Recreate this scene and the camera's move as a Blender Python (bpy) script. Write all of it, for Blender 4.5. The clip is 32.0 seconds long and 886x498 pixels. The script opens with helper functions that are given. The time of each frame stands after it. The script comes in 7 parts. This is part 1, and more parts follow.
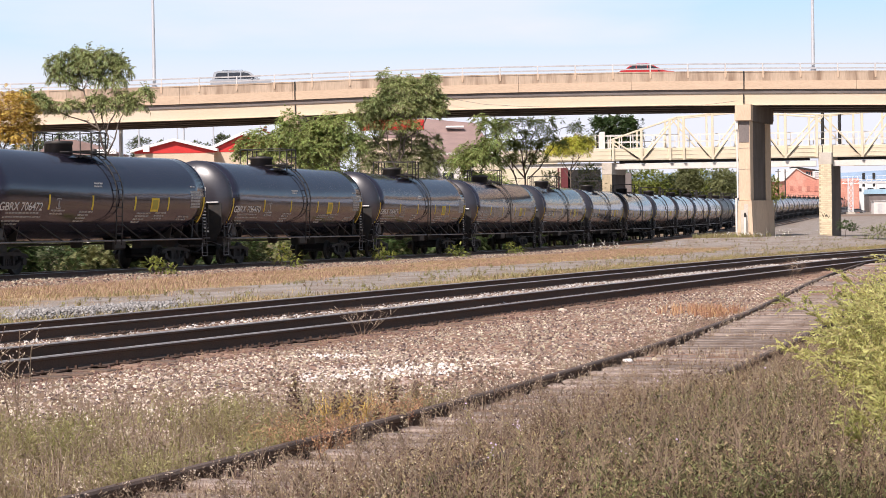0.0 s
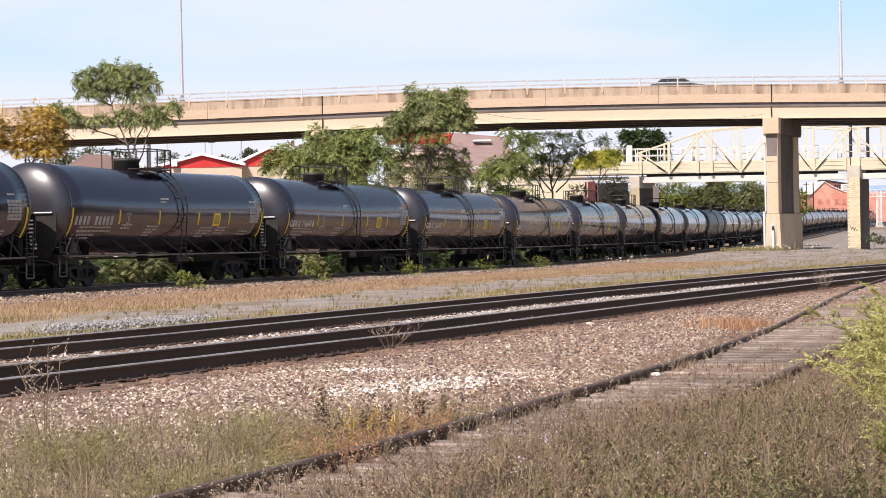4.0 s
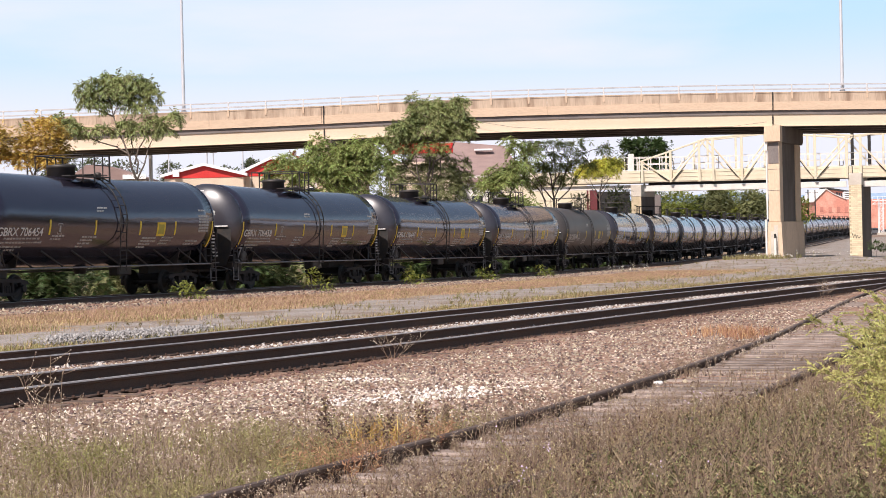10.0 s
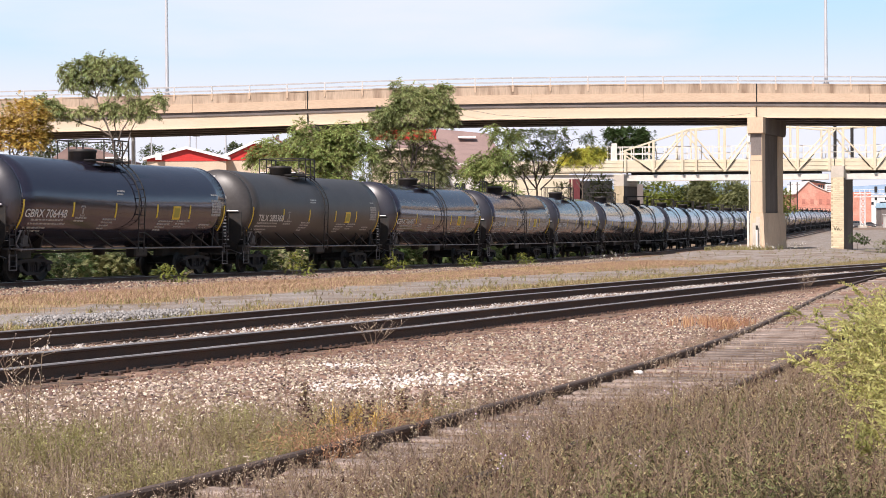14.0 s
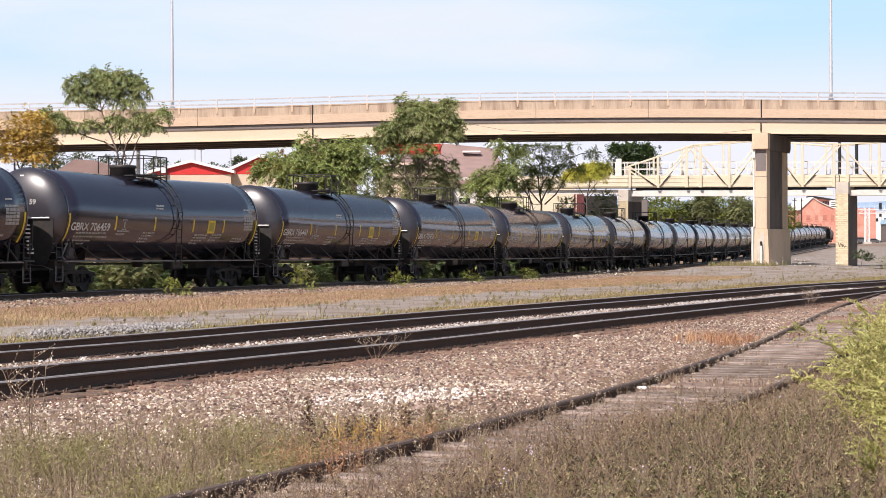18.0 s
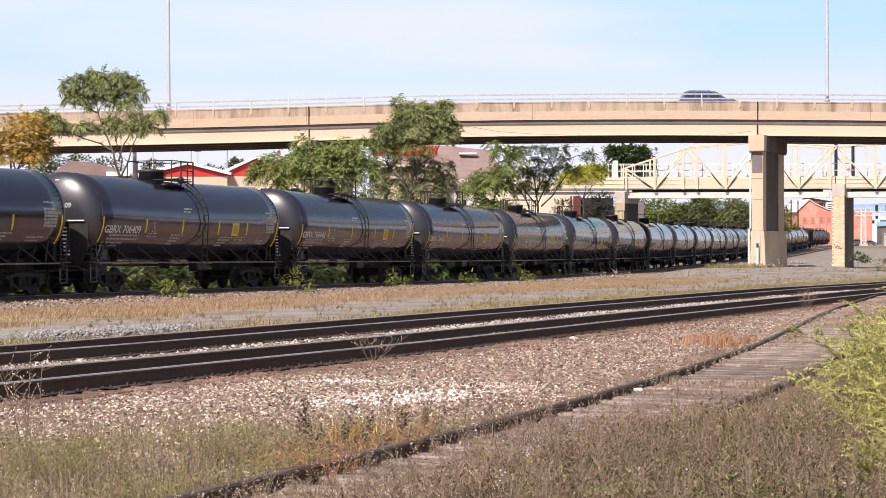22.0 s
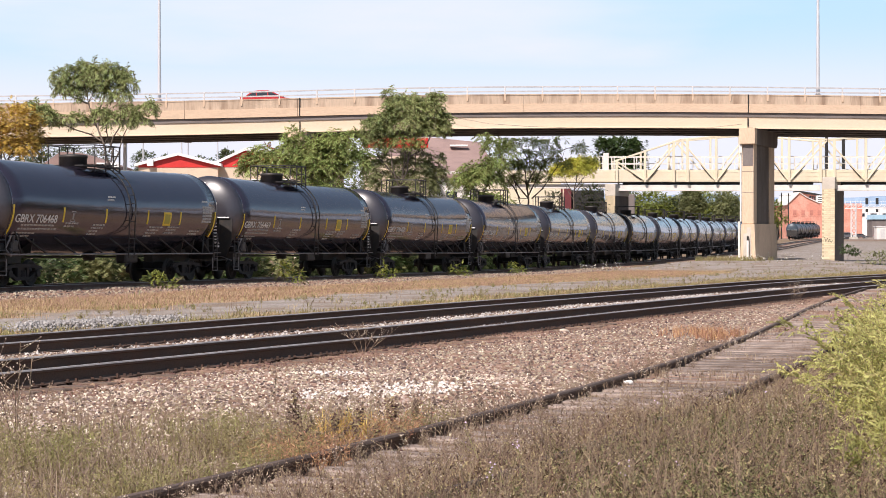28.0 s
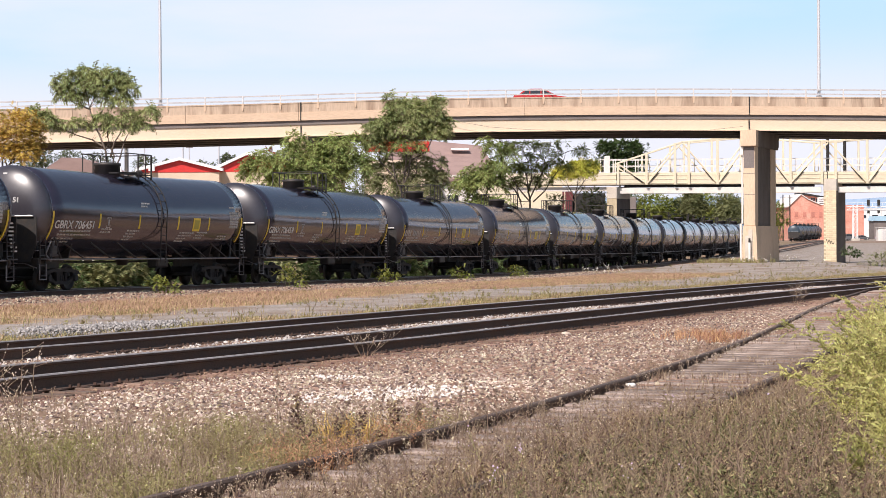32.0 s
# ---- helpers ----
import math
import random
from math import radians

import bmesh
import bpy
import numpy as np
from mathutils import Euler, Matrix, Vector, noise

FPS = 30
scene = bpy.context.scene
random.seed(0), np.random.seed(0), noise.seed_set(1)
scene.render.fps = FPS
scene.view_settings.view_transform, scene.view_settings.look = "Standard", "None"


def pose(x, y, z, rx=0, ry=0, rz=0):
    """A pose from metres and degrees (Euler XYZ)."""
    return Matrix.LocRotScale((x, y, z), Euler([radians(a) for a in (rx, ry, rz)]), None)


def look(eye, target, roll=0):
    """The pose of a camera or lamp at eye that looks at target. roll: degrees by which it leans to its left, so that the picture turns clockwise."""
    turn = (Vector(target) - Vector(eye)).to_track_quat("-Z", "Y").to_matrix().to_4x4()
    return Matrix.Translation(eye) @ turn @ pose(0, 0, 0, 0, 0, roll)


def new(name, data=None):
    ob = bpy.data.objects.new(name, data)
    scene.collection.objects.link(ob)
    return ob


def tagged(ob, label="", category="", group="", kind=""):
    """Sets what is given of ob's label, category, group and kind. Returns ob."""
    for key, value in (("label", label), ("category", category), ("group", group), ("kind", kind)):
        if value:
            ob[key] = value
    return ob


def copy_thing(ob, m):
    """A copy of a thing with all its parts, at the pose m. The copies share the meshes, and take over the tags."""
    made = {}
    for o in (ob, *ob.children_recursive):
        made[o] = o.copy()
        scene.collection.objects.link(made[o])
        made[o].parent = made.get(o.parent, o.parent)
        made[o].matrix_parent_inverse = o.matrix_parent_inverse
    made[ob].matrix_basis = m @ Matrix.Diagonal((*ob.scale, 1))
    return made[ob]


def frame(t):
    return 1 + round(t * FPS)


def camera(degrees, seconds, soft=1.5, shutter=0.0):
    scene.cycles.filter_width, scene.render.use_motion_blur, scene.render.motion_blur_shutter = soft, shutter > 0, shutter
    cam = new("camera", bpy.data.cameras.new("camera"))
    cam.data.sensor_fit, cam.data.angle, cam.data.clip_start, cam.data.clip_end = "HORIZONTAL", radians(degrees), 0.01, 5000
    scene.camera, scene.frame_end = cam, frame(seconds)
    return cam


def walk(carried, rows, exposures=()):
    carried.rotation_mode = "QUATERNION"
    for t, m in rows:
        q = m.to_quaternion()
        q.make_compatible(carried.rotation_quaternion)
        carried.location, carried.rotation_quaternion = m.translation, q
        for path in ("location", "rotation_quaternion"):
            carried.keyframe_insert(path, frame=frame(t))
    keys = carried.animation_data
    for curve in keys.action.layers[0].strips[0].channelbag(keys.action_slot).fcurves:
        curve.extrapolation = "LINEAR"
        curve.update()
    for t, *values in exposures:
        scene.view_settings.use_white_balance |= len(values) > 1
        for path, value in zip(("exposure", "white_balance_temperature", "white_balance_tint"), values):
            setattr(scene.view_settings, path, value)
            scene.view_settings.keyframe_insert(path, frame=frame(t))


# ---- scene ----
cam = camera(25.97, 32.0, soft=0.55)
PATH = [
    (0, pose(0, 0, 1.36, 88.935, 0.958, -0.622)),
    (0.5, pose(0, 0, 1.36, 88.996, 1.182, -0.570)),
    (1, pose(0, 0, 1.36, 88.980, 0.935, -0.420)),
    (1.5, pose(0, 0, 1.36, 89.069, 1.008, -0.367)),
    (2, pose(0, 0, 1.36, 89.196, 1.227, -0.219)),
    (2.5, pose(0, 0, 1.36, 89.390, 1.343, 0.120)),
    (4.5, pose(0, 0, 1.36, 89.321, 1.035, 0.175)),
    (5, pose(0, 0, 1.36, 89.188, 1.198, 0.174)),
    (5.5, pose(0, 0, 1.36, 89.181, 1.253, 0.108)),
    (6, pose(0, 0, 1.36, 89.263, 1.263, 0.119)),
    (6.5, pose(0, 0, 1.36, 89.325, 1.412, 0.121)),
    (7, pose(0, 0, 1.36, 89.437, 1.440, 0.059)),
    (7.5, pose(0, 0, 1.36, 89.528, 1.474, 0.064)),
    (8, pose(0, 0, 1.36, 89.456, 1.603, 0.106)),
    (8.5, pose(0, 0, 1.36, 89.423, 1.643, 0.026)),
    (9, pose(0, 0, 1.36, 89.464, 1.571, 0.000)),
    (9.5, pose(0, 0, 1.36, 89.561, 1.409, 0.094)),
    (10, pose(0, 0, 1.36, 89.640, 1.296, 0.251)),
    (10.5, pose(0, 0, 1.36, 89.645, 1.257, 0.345)),
    (11, pose(0, 0, 1.36, 89.632, 1.302, 0.291)),
    (11.5, pose(0, 0, 1.36, 89.542, 1.076, 0.125)),
    (12, pose(0, 0, 1.36, 89.410, 0.886, -0.003)),
    (12.5, pose(0, 0, 1.36, 89.362, 0.651, -0.111)),
    (13, pose(0, 0, 1.36, 89.328, 0.583, -0.193)),
    (13.5, pose(0, 0, 1.36, 89.230, 0.478, -0.300)),
    (15.5, pose(0, 0, 1.36, 89.525, 0.547, -0.119)),
    (16, pose(0, 0, 1.36, 89.680, 0.393, -0.169)),
    (16.5, pose(0, 0, 1.36, 89.703, 0.418, -0.195)),
    (17, pose(0, 0, 1.36, 89.727, 0.375, -0.198)),
    (17.5, pose(0, 0, 1.36, 89.670, 0.349, -0.122)),
    (18, pose(0, 0, 1.36, 89.674, 0.235, -0.153)),
    (18.5, pose(0, 0, 1.36, 89.794, 0.170, -0.131)),
    (19, pose(0, 0, 1.36, 89.777, 0.237, -0.118)),
    (19.5, pose(0, 0, 1.36, 89.760, 0.404, -0.083)),
    (20, pose(0, 0, 1.36, 89.731, 0.390, -0.063)),
    (20.5, pose(0, 0, 1.36, 89.781, 0.375, -0.147)),
    (21, pose(0, 0, 1.36, 89.720, 0.093, -0.133)),
    (21.5, pose(0, 0, 1.36, 89.717, 0.178, -0.227)),
    (22, pose(0, 0, 1.36, 89.728, 0.212, -0.258)),
    (22.5, pose(0, 0, 1.36, 89.679, 0.231, -0.210)),
    (23, pose(0, 0, 1.36, 89.769, 0.445, -0.288)),
    (23.5, pose(0, 0, 1.36, 89.889, 0.483, -0.290)),
    (24, pose(0, 0, 1.36, 89.963, 0.368, -0.236)),
    (24.5, pose(0, 0, 1.36, 89.909, 0.277, -0.285)),
    (26.5, pose(0, 0, 1.36, 89.695, 0.168, -0.381)),
    (27, pose(0, 0, 1.36, 89.663, 0.191, -0.430)),
    (27.5, pose(0, 0, 1.36, 89.480, 0.116, -0.432)),
    (28, pose(0, 0, 1.36, 89.489, 0.055, -0.541)),
    (28.5, pose(0, 0, 1.36, 89.605, 0.122, -0.360)),
    (29, pose(0, 0, 1.36, 89.698, 0.196, -0.355)),
    (29.5, pose(0, 0, 1.36, 89.691, 0.295, -0.407)),
    (30, pose(0, 0, 1.36, 89.636, 0.393, -0.412)),
    (30.5, pose(0, 0, 1.36, 89.528, 0.292, -0.318)),
    (31, pose(0, 0, 1.36, 89.429, 0.488, -0.290)),
    (31.5, pose(0, 0, 1.36, 89.548, 0.404, -0.423)),
    (32, pose(0, 0, 1.36, 89.596, 0.333, -0.492)),
]
walk(cam, PATH, exposures=[(0, 0.27, 6500, 18), (32, 0.27, 6500, 18)])

# light: a sunny early-autumn day, sun behind the left shoulder
SUN = Vector((-0.44, -0.74, 0.96)).normalized()
world = bpy.data.worlds.new("sky")
scene.world = world
world.use_nodes = True
wn, wl = world.node_tree.nodes, world.node_tree.links
sky = wn.new("ShaderNodeTexSky")
sky.sky_type, sky.sun_disc = "NISHITA", False
sky.sun_elevation, sky.sun_rotation = math.asin(SUN.z), math.atan2(SUN.x, SUN.y)
sky.altitude, sky.air_density, sky.dust_density = 100, 1.0, 2.0
wtc = wn.new("ShaderNodeTexCoord")
wmap = wn.new("ShaderNodeMapping")
wmap.inputs["Scale"].default_value = (1.0, 1.0, 4.5)
wnoise = wn.new("ShaderNodeTexNoise")
wnoise.inputs["Scale"].default_value, wnoise.inputs["Detail"].default_value = 3.1, 7
wramp = wn.new("ShaderNodeValToRGB")
wramp.color_ramp.elements[0].position, wramp.color_ramp.elements[1].position = 0.40, 0.72
wramp.color_ramp.elements[0].color, wramp.color_ramp.elements[1].color = (0, 0, 0, 1), (1, 1, 1, 1)
wmix = wn.new("ShaderNodeMix")
wmix.data_type = "RGBA"
whaze = wn.new("ShaderNodeMix")
whaze.data_type = "RGBA"
whaze.inputs["A"].default_value, whaze.inputs["B"].default_value = (8.4, 12.7, 15.5, 1), (13.4, 14.2, 15.6, 1)
wl.new(wtc.outputs["Generated"], wmap.inputs["Vector"])
wl.new(wmap.outputs["Vector"], wnoise.inputs["Vector"])
wsep = wn.new("ShaderNodeSeparateXYZ")
wtilt = wn.new("ShaderNodeMath")
wtilt.operation = "MULTIPLY_ADD"
wtilt.inputs[1].default_value = -0.45
wl.new(wsep.outputs["X"], wtilt.inputs[0])
wl.new(wnoise.outputs["Fac"], wtilt.inputs[2])
wl.new(wtilt.outputs[0], wramp.inputs["Fac"])
wfall = wn.new("ShaderNodeMapRange")
wfall.interpolation_type = "SMOOTHSTEP"
wfall.inputs["From Min"].default_value, wfall.inputs["From Max"].default_value = 0.115, 0.25
wfall.inputs["To Min"].default_value, wfall.inputs["To Max"].default_value = 1.0, 0.22
wmul = wn.new("ShaderNodeMath")
wmul.operation = "MULTIPLY"
wl.new(wtc.outputs["Generated"], wsep.inputs["Vector"])
wl.new(wsep.outputs["Z"], wfall.inputs["Value"])
wlow = wn.new("ShaderNodeMapRange")
wlow.interpolation_type = "SMOOTHSTEP"
wlow.inputs["From Min"].default_value, wlow.inputs["From Max"].default_value = 0.055, 0.115
wlow.inputs["To Min"].default_value, wlow.inputs["To Max"].default_value = 1.0, 0.0
wl.new(wsep.outputs["Z"], wlow.inputs["Value"])
wmax = wn.new("ShaderNodeMath")
wmax.operation = "MAXIMUM"
wl.new(wlow.outputs["Result"], wmax.inputs[0])
wl.new(wramp.outputs["Color"], wmax.inputs[1])
wl.new(wmax.outputs[0], whaze.inputs["Factor"])
wl.new(whaze.outputs["Result"], wmix.inputs["B"])
wmul.inputs[0].default_value = 0.9
wl.new(wfall.outputs["Result"], wmul.inputs[1])
wl.new(wmul.outputs[0], wmix.inputs["Factor"])
wl.new(sky.outputs["Color"], wmix.inputs["A"])
wl.new(wmix.outputs["Result"], wn["Background"].inputs["Color"])
wn["Background"].inputs["Strength"].default_value = 0.058
sun = new("sun", bpy.data.lights.new("sun", "SUN"))
sun.data.energy, sun.data.angle, sun.data.color = 5.0, radians(0.53), (1.0, 0.935, 0.84)
sun.matrix_world = look(SUN * 50, (0, 0, 0))


# ---- materials ----
def mat(name, color, rough=0.8, metal=0.0, vary=0.25, scale=3.0, fine=40.0, bump=0.2, second=None, amount=0.5, rand=0.0, spec=0.5, coat=0.0, stretch=(1, 1, 1), lo=0.42, hi=0.62, island=0.0, trans=0.0):
    """A surface with large and small variation, relief and per-piece variation."""
    m = bpy.data.materials.new(name)
    m.use_nodes = True
    n, l = m.node_tree.nodes, m.node_tree.links
    b = n["Principled BSDF"]
    tc = n.new("ShaderNodeTexCoord")
    mp = n.new("ShaderNodeMapping")
    mp.inputs["Scale"].default_value = stretch
    l.new(tc.outputs["Object"], mp.inputs["Vector"])
    big, small = n.new("ShaderNodeTexNoise"), n.new("ShaderNodeTexNoise")
    big.inputs["Scale"].default_value, big.inputs["Detail"].default_value = scale, 6
    small.inputs["Scale"].default_value, small.inputs["Detail"].default_value = fine, 3
    l.new(mp.outputs["Vector"], big.inputs["Vector"])
    l.new(mp.outputs["Vector"], small.inputs["Vector"])
    ramp = n.new("ShaderNodeValToRGB")
    ramp.color_ramp.elements[0].position, ramp.color_ramp.elements[1].position = lo, hi
    l.new(big.outputs["Fac"], ramp.inputs["Fac"])
    mx = n.new("ShaderNodeMix")
    mx.data_type = "RGBA"
    mx.inputs["A"].default_value = (*color, 1)
    mx.inputs["B"].default_value = (*(second or [c * (1 - vary) for c in color]), 1)
    sc = n.new("ShaderNodeMath")
    sc.operation = "MULTIPLY"
    sc.inputs[1].default_value = amount if second else 1.0
    l.new(ramp.outputs["Color"], sc.inputs[0])
    l.new(sc.outputs[0], mx.inputs["Factor"])
    hs = n.new("ShaderNodeHueSaturation")
    mr = n.new("ShaderNodeMapRange")
    mr.inputs["From Min"].default_value, mr.inputs["From Max"].default_value = 0.3, 0.7
    mr.inputs["To Min"].default_value, mr.inputs["To Max"].default_value = 1 - vary * 0.6, 1 + vary * 0.6
    l.new(small.outputs["Fac"], mr.inputs["Value"])
    val = mr.outputs["Result"]
    if rand or island:
        src = n.new("ShaderNodeObjectInfo").outputs["Random"] if rand else n.new("ShaderNodeNewGeometry").outputs["Random Per Island"]
        k = rand or island
        r2 = n.new("ShaderNodeMapRange")
        r2.inputs["To Min"].default_value, r2.inputs["To Max"].default_value = 1 - k, 1 + k
        l.new(src, r2.inputs["Value"])
        mu = n.new("ShaderNodeMath")
        mu.operation = "MULTIPLY"
        l.new(val, mu.inputs[0])
        l.new(r2.outputs["Result"], mu.inputs[1])
        val = mu.outputs[0]
        if island:
            r3 = n.new("ShaderNodeMapRange")
            r3.inputs["To Min"].default_value, r3.inputs["To Max"].default_value = 0.5 - island * 0.07, 0.5 + island * 0.07
            l.new(src, r3.inputs["Value"])
            l.new(r3.outputs["Result"], hs.inputs["Hue"])
    l.new(val, hs.inputs["Value"])
    l.new(mx.outputs["Result"], hs.inputs["Color"])
    l.new(hs.outputs["Color"], b.inputs["Base Color"])
    b.inputs["Roughness"].default_value, b.inputs["Metallic"].default_value = rough, metal
    b.inputs["Specular IOR Level"].default_value = spec
    b.inputs["Coat Weight"].default_value = coat
    b.inputs["Coat Roughness"].default_value = 0.07
    if bump:
        bp = n.new("ShaderNodeBump")
        bp.inputs["Strength"].default_value, bp.inputs["Distance"].default_value = bump, 0.02
        l.new(small.outputs["Fac"], bp.inputs["Height"])
        l.new(bp.outputs["Normal"], b.inputs["Normal"])
    if trans:
        tr, add = n.new("ShaderNodeBsdfTranslucent"), n.new("ShaderNodeMixShader")
        l.new(hs.outputs["Color"], tr.inputs["Color"])
        add.inputs["Fac"].default_value = trans
        l.new(b.outputs["BSDF"], add.inputs[1])
        l.new(tr.outputs["BSDF"], add.inputs[2])
        l.new(add.outputs["Shader"], n["Material Output"].inputs["Surface"])
    return m


M = {}
M["tank"] = mat("tank_black_paint", (0.020, 0.0175, 0.028), 0.16, vary=0.14, scale=0.9, fine=1.3, bump=0.7, second=(0.026, 0.0225, 0.034), amount=0.6, spec=0.86, coat=0.15, stretch=(0.6, 1, 1.6), lo=0.35, hi=0.75)
M["tank"].node_tree.nodes["Principled BSDF"].inputs["Specular Tint"].default_value = (0.84, 0.79, 1.0, 1)
# Lighter, rougher copy of the tank paint, to widen the sun's highlight.
M["tank_head"] = mat("dusty_black_head_paint", (0.022, 0.0195, 0.028), 0.36, vary=0.2, scale=1.2, fine=8, bump=0.0, second=(0.034, 0.030, 0.038), amount=0.6, spec=0.80, coat=0.45)
M["tank_head"].node_tree.nodes["Principled BSDF"].inputs["Coat Roughness"].default_value = 0.17
M["tank_grey"] = mat("tank_dull_grey_paint", (0.062, 0.056, 0.055), 0.42, vary=0.2, scale=0.9, fine=9, bump=0.02, second=(0.045, 0.040, 0.039), amount=0.6)
M["black"] = mat("black_steel", (0.022, 0.021, 0.021), 0.55, vary=0.4, scale=4, fine=30, bump=0.05, second=(0.05, 0.035, 0.025), amount=0.5)
M["bogie"] = mat("dusty_black_cast_steel", (0.014, 0.013, 0.014), 0.75, vary=0.4, scale=6, fine=40, bump=0.1, second=(0.026, 0.022, 0.021), amount=0.5)
M["wheel"] = mat("worn_wheel_steel", (0.032, 0.028, 0.025), 0.6, metal=0.3, vary=0.3, scale=8, fine=50, bump=0.05)
M["yellow"] = mat("yellow_reflective_tape", (0.85, 0.63, 0.05), 0.5, vary=0.15, bump=0.0)
M["stencil"] = mat("white_stencil_paint", (0.72, 0.72, 0.70), 0.6, vary=0.2, bump=0.0)
M["olive"] = mat("olive_placard_print", (0.42, 0.36, 0.05), 0.5, vary=0.15, bump=0.0)
M["rung"] = mat("pale_grey_rung_paint", (0.24, 0.23, 0.235), 0.5, vary=0.4, scale=12, bump=0.0)
M["dim_steel"] = mat("dull_grey_steel", (0.055, 0.052, 0.054), 0.6, vary=0.4, bump=0.0)
M["stencil_dim"] = mat("worn_stencil_paint", (0.48, 0.47, 0.45), 0.6, vary=0.4, scale=14, bump=0.0)
M["main_rail"] = mat("rust_brown_rail", (0.17, 0.10, 0.075), 0.85, vary=0.35, scale=2.5, fine=60, bump=0.15, second=(0.11, 0.065, 0.05), amount=0.5)
M["rail_side"] = mat("dark_rusted_rail", (0.095, 0.064, 0.050), 0.85, vary=0.35, scale=2.5, fine=60, bump=0.15, second=(0.12, 0.07, 0.048), amount=0.5)
M["rail_top"] = mat("worn_rail_head", (0.44, 0.40, 0.38), 0.45, metal=0.35, vary=0.25, scale=1.2, fine=30, bump=0.0)
M["rail_rust"] = mat("rusty_rail_head", (0.115, 0.08, 0.065), 0.75, metal=0.1, vary=0.3, scale=2, fine=40, bump=0.1)
M["tie"] = mat("weathered_timber_tie", (0.13, 0.085, 0.062), 0.9, vary=0.35, scale=3, fine=25, bump=0.5, second=(0.21, 0.15, 0.115), amount=0.7, rand=0.3, stretch=(1, 6, 6))
M["grey_tie"] = mat("bleached_grey_tie", (0.17, 0.125, 0.10), 0.9, vary=0.4, scale=3, fine=25, bump=0.5, second=(0.33, 0.27, 0.235), amount=0.8, rand=0.3, stretch=(1, 6, 6))
# Ballast coloured near black, like shaded ground, for the tank bellies to mirror.
M["bed_shade"] = mat("oil_stained_ballast", (0.045, 0.036, 0.031), 0.9, vary=0.4, scale=5, fine=30, bump=0.5, second=(0.085, 0.066, 0.055), amount=0.5)
M["plate"] = mat("rusty_tie_plate", (0.075, 0.042, 0.03), 0.85, vary=0.4, scale=8, fine=60, bump=0.2)
M["stone"] = mat("pink_and_grey_ballast_stone", (0.275, 0.212, 0.172), 0.9, vary=0.25, scale=6, fine=60, bump=0.2, island=0.75)
M["white_stone"] = mat("white_limestone_chips", (0.70, 0.67, 0.63), 0.85, vary=0.15, scale=6, fine=60, bump=0.2, island=0.25)
M["pale_stone"] = mat("pale_buff_pebble", (0.60, 0.50, 0.42), 0.9, vary=0.2, scale=6, fine=60, bump=0.2, island=0.45)
M["rust_stone"] = mat("rust_brown_ballast_stone", (0.19, 0.115, 0.085), 0.9, vary=0.25, scale=6, fine=60, bump=0.2, island=0.4)
M["ballast_grey"] = mat("pale_grey_ballast_stone", (0.43, 0.40, 0.38), 0.9, vary=0.2, scale=6, fine=60, bump=0.2, island=0.35)
M["grey_stone"] = mat("grey_gravel_stone", (0.31, 0.295, 0.285), 0.9, vary=0.2, scale=6, fine=60, bump=0.2, island=0.3)
M["concrete"] = mat("weathered_tan_concrete", (0.52, 0.40, 0.30), 0.9, vary=0.2, scale=1.3, fine=9, bump=0.12, second=(0.24, 0.16, 0.11), amount=0.85, stretch=(1, 1, 0.16), lo=0.44, hi=0.68)
M["pier"] = mat("tan_pier_concrete", (0.64, 0.49, 0.35), 0.9, vary=0.15, scale=0.9, fine=9, bump=0.12, second=(0.47, 0.34, 0.24), amount=0.6, stretch=(1, 1, 0.3), lo=0.45, hi=0.72)
# Pier concrete with the flank's shade put into a darker colour.
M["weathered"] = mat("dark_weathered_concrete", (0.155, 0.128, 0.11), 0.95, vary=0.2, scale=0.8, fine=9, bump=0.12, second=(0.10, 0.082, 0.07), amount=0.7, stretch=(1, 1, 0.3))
M["ledge"] = mat("pale_tan_concrete_ledge", (0.63, 0.47, 0.34), 0.9, vary=0.14, scale=1.0, fine=9, bump=0.1, second=(0.56, 0.42, 0.30), amount=0.6, stretch=(0.4, 1, 2))
M["concrete_pale"] = mat("pale_grey_concrete", (0.58, 0.53, 0.46), 0.9, vary=0.15, scale=0.6, fine=14, bump=0.12, second=(0.42, 0.37, 0.31), amount=0.5)
M["girder"] = mat("cream_girder_paint", (0.70, 0.57, 0.43), 0.6, vary=0.08, scale=0.5, fine=10, bump=0.03, second=(0.66, 0.52, 0.36), amount=0.4, stretch=(0.4, 1, 2))
# Plain grey; on the deck slab and inner girders it also paints shade.
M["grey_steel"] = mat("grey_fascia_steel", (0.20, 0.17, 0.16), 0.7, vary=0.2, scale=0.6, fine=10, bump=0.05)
M["alu"] = mat("galvanised_railing", (0.74, 0.72, 0.70), 0.45, metal=0.35, vary=0.1, scale=2, fine=20, bump=0.02)
# Darker than the railing posts, so the tubes stand out from the sky.
M["rail_grey"] = mat("weathered_galvanised_tube", (0.56, 0.54, 0.54), 0.5, metal=0.2, vary=0.15, scale=2, fine=20, bump=0.02)
M["cream"] = mat("cream_footbridge_paint", (0.74, 0.66, 0.50), 0.6, vary=0.1, scale=0.8, fine=12, bump=0.03, second=(0.66, 0.55, 0.38), amount=0.4)
M["white_paint"] = mat("white_painted_steel", (0.80, 0.76, 0.70), 0.6, vary=0.1, scale=1, fine=12, bump=0.03)
M["cream_brick"] = mat("painted_cream_brick", (0.71, 0.60, 0.42), 0.85, vary=0.15, scale=1, fine=20, bump=0.15, rand=0.12)
